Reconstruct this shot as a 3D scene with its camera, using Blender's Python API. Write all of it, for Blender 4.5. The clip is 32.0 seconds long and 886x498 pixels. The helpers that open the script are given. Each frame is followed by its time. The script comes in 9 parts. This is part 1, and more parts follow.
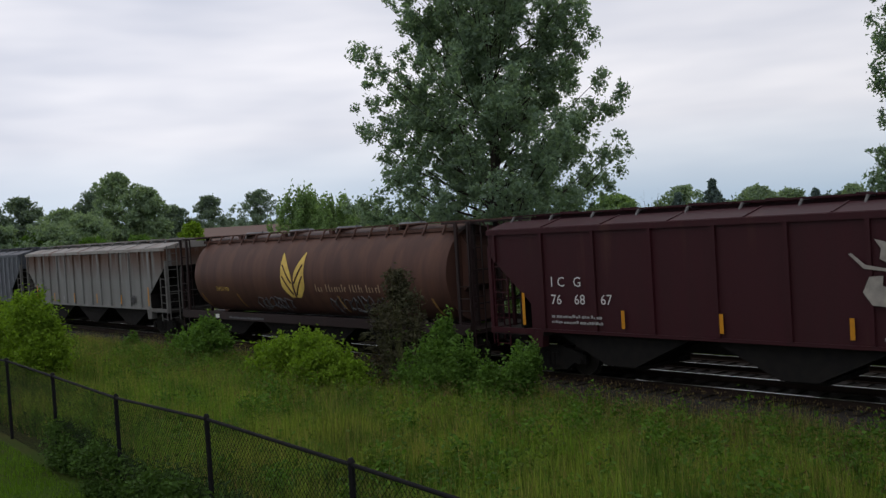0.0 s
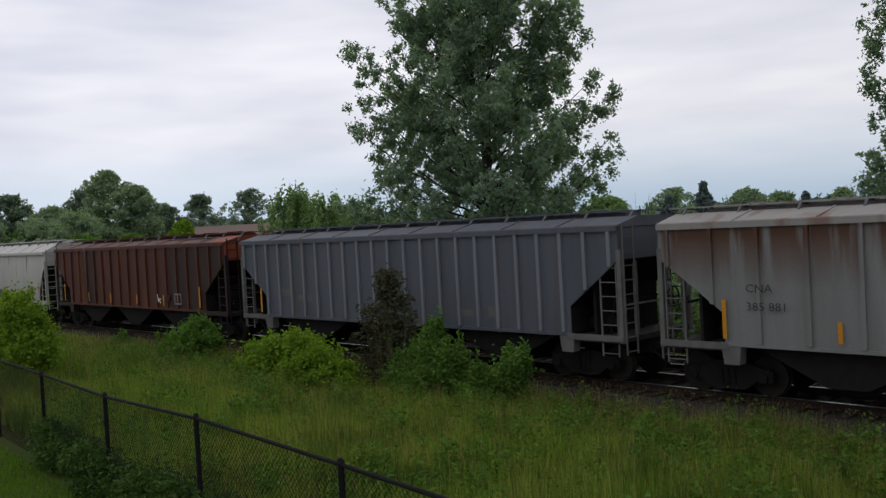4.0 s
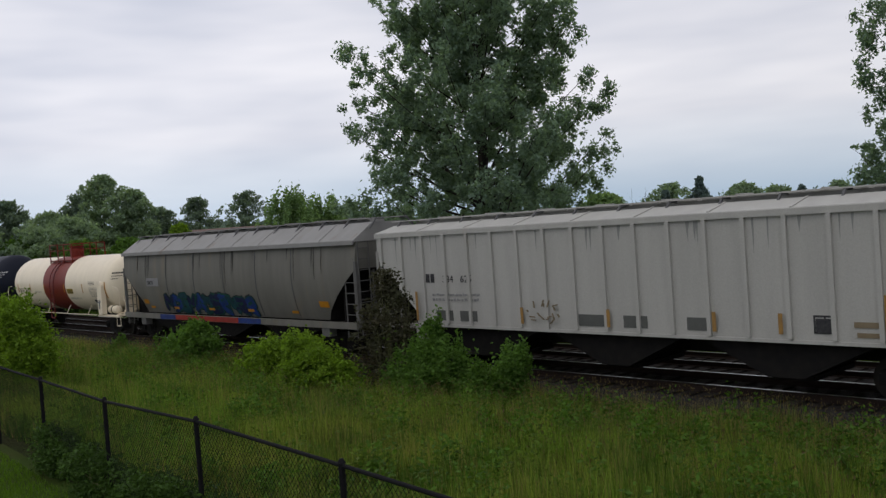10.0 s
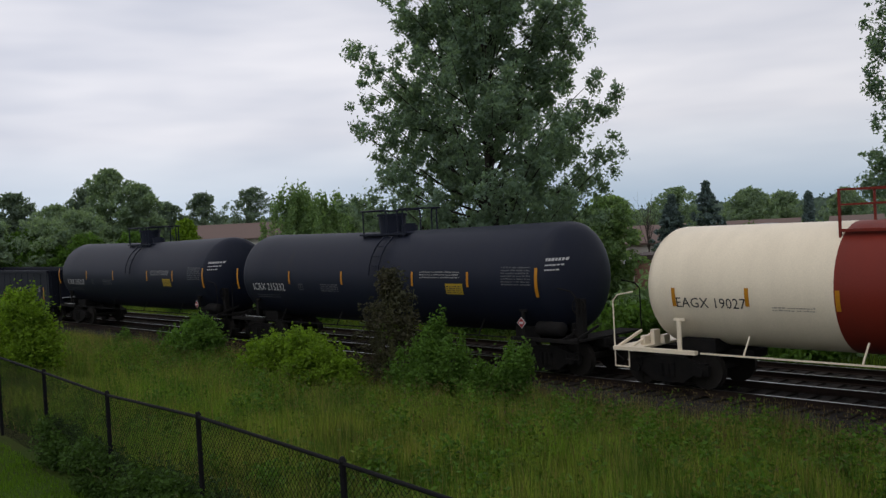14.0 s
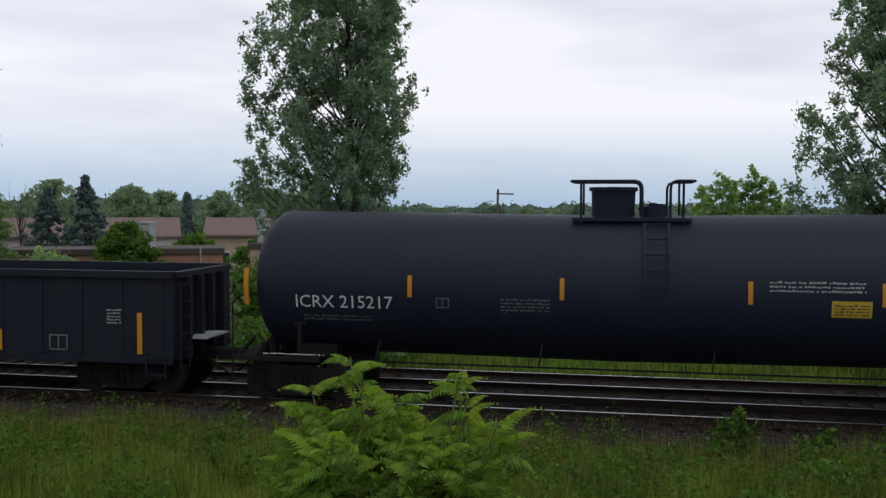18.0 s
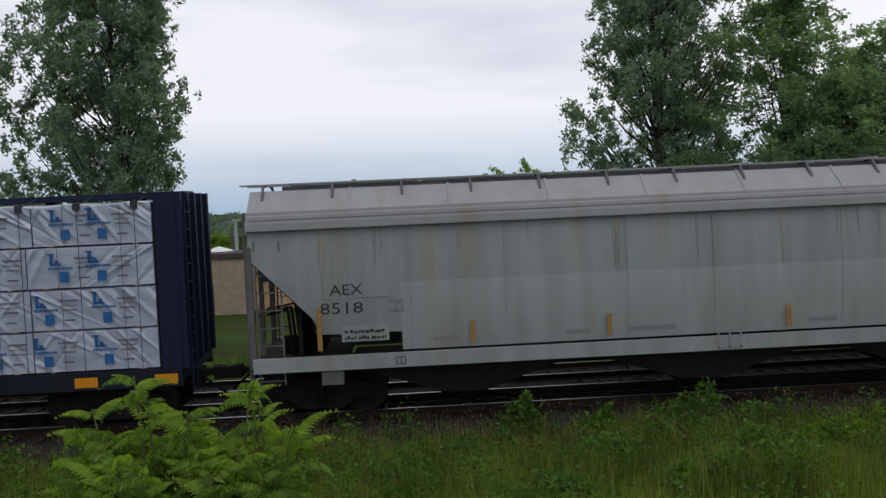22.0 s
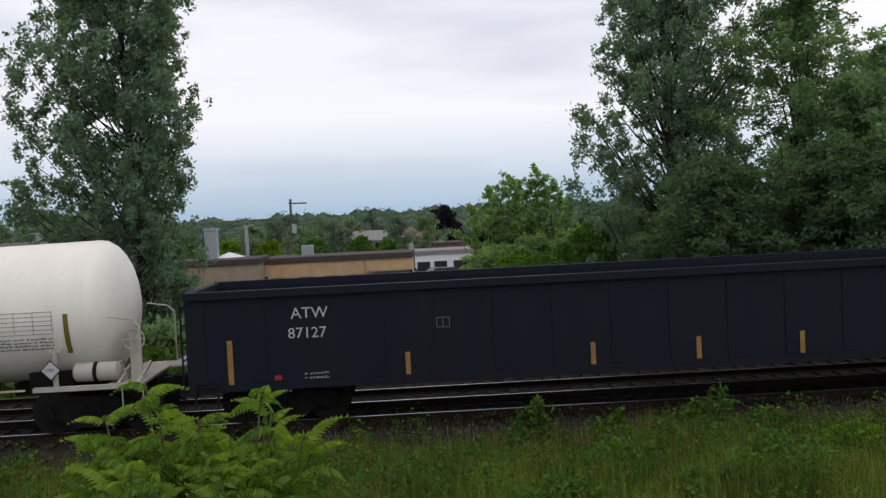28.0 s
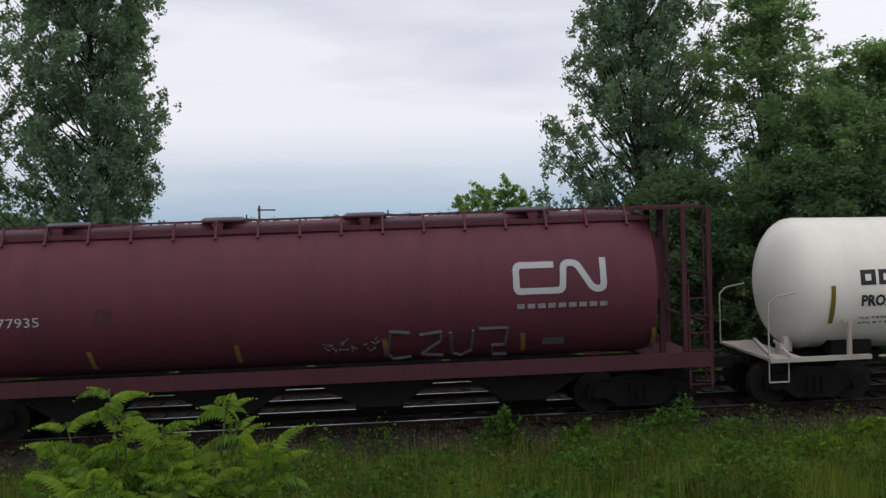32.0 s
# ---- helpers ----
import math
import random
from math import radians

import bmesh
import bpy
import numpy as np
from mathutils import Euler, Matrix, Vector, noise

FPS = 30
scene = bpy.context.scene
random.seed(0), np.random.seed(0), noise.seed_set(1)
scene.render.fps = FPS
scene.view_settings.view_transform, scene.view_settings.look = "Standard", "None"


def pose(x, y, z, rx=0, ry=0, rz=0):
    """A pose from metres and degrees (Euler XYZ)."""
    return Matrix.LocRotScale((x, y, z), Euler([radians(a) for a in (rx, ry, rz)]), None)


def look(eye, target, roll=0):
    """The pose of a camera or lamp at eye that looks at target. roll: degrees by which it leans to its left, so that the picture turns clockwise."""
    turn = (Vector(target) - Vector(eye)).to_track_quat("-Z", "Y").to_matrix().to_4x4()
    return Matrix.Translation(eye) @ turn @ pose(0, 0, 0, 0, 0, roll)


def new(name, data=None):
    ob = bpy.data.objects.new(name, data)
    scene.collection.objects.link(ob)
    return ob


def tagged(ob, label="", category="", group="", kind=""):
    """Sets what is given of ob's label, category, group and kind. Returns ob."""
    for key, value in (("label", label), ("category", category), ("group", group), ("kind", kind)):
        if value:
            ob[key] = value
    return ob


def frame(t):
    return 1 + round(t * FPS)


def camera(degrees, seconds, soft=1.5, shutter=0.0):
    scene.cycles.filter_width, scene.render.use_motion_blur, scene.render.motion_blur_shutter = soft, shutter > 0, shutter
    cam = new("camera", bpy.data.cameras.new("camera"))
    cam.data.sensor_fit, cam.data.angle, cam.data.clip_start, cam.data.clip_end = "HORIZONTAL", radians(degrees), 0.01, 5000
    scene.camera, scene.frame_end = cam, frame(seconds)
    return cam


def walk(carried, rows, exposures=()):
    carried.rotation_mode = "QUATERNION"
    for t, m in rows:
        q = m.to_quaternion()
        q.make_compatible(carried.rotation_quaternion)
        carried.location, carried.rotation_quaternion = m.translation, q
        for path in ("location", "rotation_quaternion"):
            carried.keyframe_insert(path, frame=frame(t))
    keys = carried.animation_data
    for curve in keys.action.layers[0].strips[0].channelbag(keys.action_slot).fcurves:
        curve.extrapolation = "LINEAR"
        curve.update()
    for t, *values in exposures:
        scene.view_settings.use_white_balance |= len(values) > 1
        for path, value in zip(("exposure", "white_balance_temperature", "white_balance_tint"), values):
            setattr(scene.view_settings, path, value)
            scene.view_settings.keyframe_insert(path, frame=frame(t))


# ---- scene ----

# ---- camera ----
EYE = Vector((0.0, 0.0, 4.32))
# seconds, heading from north to the east, tilt, roll
PATH = [
    (0, -47.57, -1.52, -3.53),
    (0.5, -47.55, -1.54, -3.48),
    (1, -47.48, -1.49, -3.50),
    (1.5, -47.49, -1.47, -3.34),
    (2, -47.34, -1.48, -3.57),
    (2.5, -47.23, -1.48, -3.43),
    (3, -47.20, -1.57, -3.37),
    (3.5, -47.16, -1.51, -3.08),
    (5.5, -46.56, -1.55, -3.48),
    (6, -46.51, -1.55, -3.35),
    (6.5, -46.47, -1.59, -3.25),
    (7, -46.36, -1.62, -3.56),
    (7.5, -46.46, -1.63, -3.77),
    (8, -46.40, -1.66, -3.88),
    (8.5, -46.47, -1.67, -3.81),
    (9, -46.65, -1.62, -3.93),
    (9.5, -46.70, -1.60, -4.07),
    (10, -46.88, -1.59, -4.04),
    (10.5, -47.05, -1.57, -3.78),
    (11, -47.24, -1.56, -3.60),
    (11.5, -47.34, -1.57, -3.67),
    (12, -47.44, -1.60, -3.65),
    (12.5, -47.41, -1.53, -3.42),
    (13, -47.28, -1.52, -3.31),
    (13.5, -47.24, -1.56, -3.07),
    (15.5, -46.81, -1.59, -3.17),
    (16, -43.45, -1.76, -2.92),
    (16.5, -36.31, -2.07, -2.47),
    (17, -27.77, -2.23, -1.78),
    (17.5, -18.99, -2.41, -0.64),
    (18, -10.60, -2.63, 0.21),
    (18.5, -5.99, -2.84, 0.55),
    (19, -2.98, -2.73, 0.41),
    (19.5, -2.78, -2.78, 0.26),
    (20, -2.47, -2.82, -0.46),
    (20.5, -1.68, -2.82, -1.00),
    (21, 0.70, -2.75, -3.19),
    (21.5, 2.07, -2.82, -3.24),
    (22, 2.41, -2.82, -2.61),
    (22.5, 2.77, -2.68, -2.15),
    (23, 2.86, -2.52, -1.22),
    (23.5, 3.55, -2.26, -1.37),
    (24, 4.28, -2.27, -1.90),
    (24.5, 4.19, -2.43, -1.75),
    (25, 4.00, -2.56, -2.33),
    (25.5, 3.94, -2.52, -3.72),
    (27.5, 2.42, -2.33, -3.02),
    (28, 1.79, -2.47, -2.82),
    (28.5, 0.89, -2.34, -2.84),
    (29, 0.75, -2.22, -2.94),
    (29.5, 1.62, -2.13, -2.17),
    (30, 2.45, -2.10, -1.46),
    (30.5, 3.24, -2.13, -0.65),
    (31, 3.94, -2.10, -0.61),
    (31.5, 3.93, -2.02, -1.23),
    (32, 3.69, -2.00, -2.01),
]


def aim(heading, tilt, roll):
    a, b = radians(heading), radians(tilt)
    way = Vector((math.sin(a) * math.cos(b), math.cos(a) * math.cos(b), math.sin(b)))
    return look(EYE, EYE + way, roll)


cam = camera(50.47, 32.0, soft=1.4, shutter=0.0)
walk(cam, [(t, aim(a, b, r)) for t, a, b, r in PATH],
     exposures=((0, 0.04, 6500, 10), (8, 0.04, 6500, 10), (10, -0.02, 6500, 10), (13.5, -0.06, 6500, 10), (15.5, 0.04, 6450, 10), (16.5, 0.15, 6400, 10), (18.5, 0.16, 6350, 10), (19.5, 0.19, 6350, 10), (21, 0.16, 6350, 10), (22.2, 0.08, 6350, 10), (24.5, 0.07, 6350, 10), (25.5, 0.10, 6400, 10), (27.5, 0.23, 6400, 10), (28.1, 0.15, 6400, 10), (28.8, -0.03, 6400, 10), (31, -0.05, 6400, 10), (32, 0.05, 6350, 10)))

# ---- world and light: an overcast summer afternoon ----
def build_world():
    world = bpy.data.worlds.new("overcast_sky")
    scene.world = world
    world.use_nodes = True
    nt = world.node_tree
    nt.nodes.clear()
    N, K = nt.nodes.new, nt.links.new
    out, bg = N("ShaderNodeOutputWorld"), N("ShaderNodeBackground")
    sky = N("ShaderNodeTexSky")
    sky.sky_type, sky.sun_disc = "NISHITA", False
    sky.sun_elevation, sky.sun_rotation = radians(50), radians(160)
    co, sep = N("ShaderNodeTexCoord"), N("ShaderNodeSeparateXYZ")
    mp, n1, n2 = N("ShaderNodeMapping"), N("ShaderNodeTexNoise"), N("ShaderNodeTexNoise")
    mp.inputs["Scale"].default_value = (1.0, 1.0, 5.5)
    n1.inputs["Scale"].default_value, n1.inputs["Detail"].default_value = 1.5, 4
    n1.inputs["Roughness"].default_value = 0.52
    n2.inputs["Scale"].default_value, n2.inputs["Detail"].default_value = 0.9, 3
    K(co.outputs["Generated"], mp.inputs["Vector"])
    K(mp.outputs["Vector"], n1.inputs["Vector"])
    K(co.outputs["Generated"], n2.inputs["Vector"])
    K(co.outputs["Generated"], sep.inputs["Vector"])
    cloud = N("ShaderNodeValToRGB")
    e = cloud.color_ramp.elements
    e[0].position, e[0].color = 0.37, (0.61, 0.635, 0.735, 1)
    e[1].position, e[1].color = 0.62, (0.995, 0.973, 1.012, 1)
    K(n1.outputs["Fac"], cloud.inputs["Fac"])
    # a clearer, bluer band low over the horizon
    low = N("ShaderNodeMapRange")
    low.inputs["From Min"].default_value, low.inputs["From Max"].default_value = 0.0, 0.10
    low.inputs["To Min"].default_value, low.inputs["To Max"].default_value = 0.95, 0.0
    K(sep.outputs["Z"], low.inputs["Value"])
    band = N("ShaderNodeMix")
    band.data_type = "RGBA"
    K(low.outputs["Result"], band.inputs["Factor"])
    K(cloud.outputs["Color"], band.inputs["A"])
    band.inputs["B"].default_value = (0.40, 0.55, 0.72, 1)
    tone = N("ShaderNodeMapRange")
    tone.inputs["To Min"].default_value, tone.inputs["To Max"].default_value = 0.86, 1.14
    K(n2.outputs["Fac"], tone.inputs["Value"])
    mul = N("ShaderNodeMix")
    mul.data_type, mul.blend_type = "RGBA", "MULTIPLY"
    mul.inputs["Factor"].default_value = 1.0
    # the cloud is thinner and brighter towards the hidden sun in the south
    side, curve, south = N("ShaderNodeMapRange"), N("ShaderNodeMath"), N("ShaderNodeMapRange")
    side.inputs["From Min"].default_value = -1.0
    K(sep.outputs["Y"], side.inputs["Value"])
    curve.operation = "POWER"
    curve.inputs[1].default_value = 4.0
    K(side.outputs["Result"], curve.inputs[0])
    south.inputs["To Min"].default_value, south.inputs["To Max"].default_value = 1.08, 0.89
    K(curve.outputs["Value"], south.inputs["Value"])
    both = N("ShaderNodeMath")
    both.operation = "MULTIPLY"
    K(tone.outputs["Result"], both.inputs[0])
    K(south.outputs["Result"], both.inputs[1])
    K(band.outputs["Result"], mul.inputs["A"])
    K(both.outputs["Value"], mul.inputs["B"])
    dim = N("ShaderNodeMix")
    dim.data_type, dim.blend_type = "RGBA", "MULTIPLY"
    dim.inputs["Factor"].default_value = 1.0
    K(sky.outputs["Color"], dim.inputs["A"])
    dim.inputs["B"].default_value = (0.08, 0.08, 0.08, 1)
    mix = N("ShaderNodeMix")
    mix.data_type = "RGBA"
    mix.inputs["Factor"].default_value = 0.9
    K(dim.outputs["Result"], mix.inputs["A"])
    K(mul.outputs["Result"], mix.inputs["B"])
    K(mix.outputs["Result"], bg.inputs["Color"])
    bg.inputs["Strength"].default_value = 1.0
    K(bg.outputs["Background"], out.inputs["Surface"])


build_world()
sun_data = bpy.data.lights.new("sun", "SUN")
sun_data.energy, sun_data.angle, sun_data.color = 0.6, radians(40), (1.0, 0.97, 0.92)
sun = new("sun", sun_data)
sun.matrix_world = look((0, 0, 60), (-14, 30, 0))


# ---- materials ----
def node_mat(name):
    m = bpy.data.materials.new(name)
    m.use_nodes = True
    nt = m.node_tree
    return m, nt, nt.nodes["Principled BSDF"]


def surface(name, base, second=None, rough=0.6, metal=0.0, scale=6.0, amount=0.5, stretch=(1, 1, 1), bump=0.15, fine=60.0,
            spec=0.14, island=0.0, obj=0.0, third=None, third_scale=1.2, third_cut=0.58, third_amount=0.6, third_from=None):
    """A surface of two tones broken up by noise at two scales, with a fine relief."""
    m, nt, p = node_mat(name)
    N, K = nt.nodes.new, nt.links.new
    second = second or tuple(c * 0.72 for c in base)
    co, mp = N("ShaderNodeTexCoord"), N("ShaderNodeMapping")
    mp.inputs["Scale"].default_value = stretch
    K(co.outputs["Object"], mp.inputs["Vector"])
    a, b = N("ShaderNodeTexNoise"), N("ShaderNodeTexNoise")
    a.inputs["Scale"].default_value, a.inputs["Detail"].default_value = scale, 5
    b.inputs["Scale"].default_value, b.inputs["Detail"].default_value = fine, 3
    K(mp.outputs["Vector"], a.inputs["Vector"])
    K(co.outputs["Object"], b.inputs["Vector"])
    r = N("ShaderNodeMapRange")
    r.inputs["From Min"].default_value, r.inputs["From Max"].default_value = 0.35, 0.68
    r.inputs["To Max"].default_value = amount
    K(a.outputs["Fac"], r.inputs["Value"])
    mix = N("ShaderNodeMix")
    mix.data_type = "RGBA"
    mix.inputs["A"].default_value, mix.inputs["B"].default_value = (*base, 1), (*second, 1)
    K(r.outputs["Result"], mix.inputs["Factor"])
    colour = mix.outputs["Result"]
    if third:
        c = N("ShaderNodeTexNoise")
        c.inputs["Scale"].default_value, c.inputs["Detail"].default_value = third_scale, 6
        K(mp.outputs["Vector"], c.inputs["Vector"])
        rr = N("ShaderNodeMapRange")
        rr.inputs["From Min"].default_value, rr.inputs["From Max"].default_value = third_cut, third_cut + 0.12
        rr.inputs["To Max"].default_value = third_amount
        K(c.outputs["Fac"], rr.inputs["Value"])
        m3 = N("ShaderNodeMix")
        m3.data_type = "RGBA"
        fac = rr.outputs["Result"]
        if third_from:
            # stains that hang from a height and fade out below it
            sp, hz, times = N("ShaderNodeSeparateXYZ"), N("ShaderNodeMapRange"), N("ShaderNodeMath")
            K(co.outputs["Object"], sp.inputs["Vector"])
            hz.inputs["From Min"].default_value, hz.inputs["From Max"].default_value = third_from
            K(sp.outputs["Z"], hz.inputs["Value"])
            times.operation = "MULTIPLY"
            K(fac, times.inputs[0])
            K(hz.outputs["Result"], times.inputs[1])
            fac = times.outputs["Value"]
        K(fac, m3.inputs["Factor"])
        K(colour, m3.inputs["A"])
        m3.inputs["B"].default_value = (*third, 1)
        colour = m3.outputs["Result"]
    g = N("ShaderNodeMapRange")
    g.inputs["To Min"].default_value, g.inputs["To Max"].default_value = 0.86, 1.12
    K(b.outputs["Fac"], g.inputs["Value"])
    value = g.outputs["Result"]
    for strength, source in ((island, "geo"), (obj, "obj")):
        if strength:
            s = N("ShaderNodeNewGeometry") if source == "geo" else N("ShaderNodeObjectInfo")
            q, w = N("ShaderNodeMapRange"), N("ShaderNodeMath")
            q.inputs["To Min"].default_value, q.inputs["To Max"].default_value = 1 - strength, 1 + strength
            K(s.outputs["Random Per Island" if source == "geo" else "Random"], q.inputs["Value"])
            w.operation = "MULTIPLY"
            K(value, w.inputs[0])
            K(q.outputs["Result"], w.inputs[1])
            value = w.outputs["Value"]
    mul = N("ShaderNodeMix")
    mul.data_type, mul.blend_type = "RGBA", "MULTIPLY"
    mul.inputs["Factor"].default_value = 1.0
    K(colour, mul.inputs["A"])
    K(value, mul.inputs["B"])
    K(mul.outputs["Result"], p.inputs["Base Color"])
    p.inputs["Roughness"].default_value, p.inputs["Metallic"].default_value = rough, metal
    p.inputs["Specular IOR Level"].default_value = spec
    if bump:
        u = N("ShaderNodeBump")
        u.inputs["Strength"].default_value, u.inputs["Distance"].default_value = bump, 0.02
        K(b.outputs["Fac"], u.inputs["Height"])
        K(u.outputs["Normal"], p.inputs["Normal"])
    return m


def paint(name, base, grime=(0.05, 0.04, 0.035), rust=(0.16, 0.06, 0.025), amount=0.45, rust_cut=0.62, rough=0.55, rust_amount=0.6):
    """Weathered railcar paint: grime in vertical streaks and patches of rust."""
    return surface(name, base, tuple(0.55 * b + 0.45 * g for b, g in zip(base, grime)), rough=rough, scale=1.6, amount=amount,
                   stretch=(1.6, 1.0, 0.16), bump=0.05, fine=35, third=rust, third_scale=1.1, third_cut=rust_cut, third_amount=rust_amount, spec=0.16)


def leafy(name, base, second, scale=1.0, island=0.4, trans=0.45, rough=0.65, **more):
    """Leaves: two greens, each leaf a little different, part of the light passing through them."""
    m = surface(name, base, second, rough=rough, scale=scale, island=island, bump=0, spec=0.10, **more)
    nt = m.node_tree
    N, K = nt.nodes.new, nt.links.new
    p = nt.nodes["Principled BSDF"]
    out = nt.nodes["Material Output"]
    tr, mix, tint = N("ShaderNodeBsdfTranslucent"), N("ShaderNodeMixShader"), N("ShaderNodeMix")
    source = p.inputs["Base Color"].links[0].from_socket
    tint.data_type, tint.blend_type = "RGBA", "MULTIPLY"
    tint.inputs["Factor"].default_value = 1.0
    tint.inputs["B"].default_value = (1.5, 1.55, 0.7, 1)
    K(source, tint.inputs["A"])
    K(tint.outputs["Result"], tr.inputs["Color"])
    mix.inputs["Fac"].default_value = trans
    K(p.outputs["BSDF"], mix.inputs[1])
    K(tr.outputs["BSDF"], mix.inputs[2])
    K(mix.outputs["Shader"], out.inputs["Surface"])
    return m


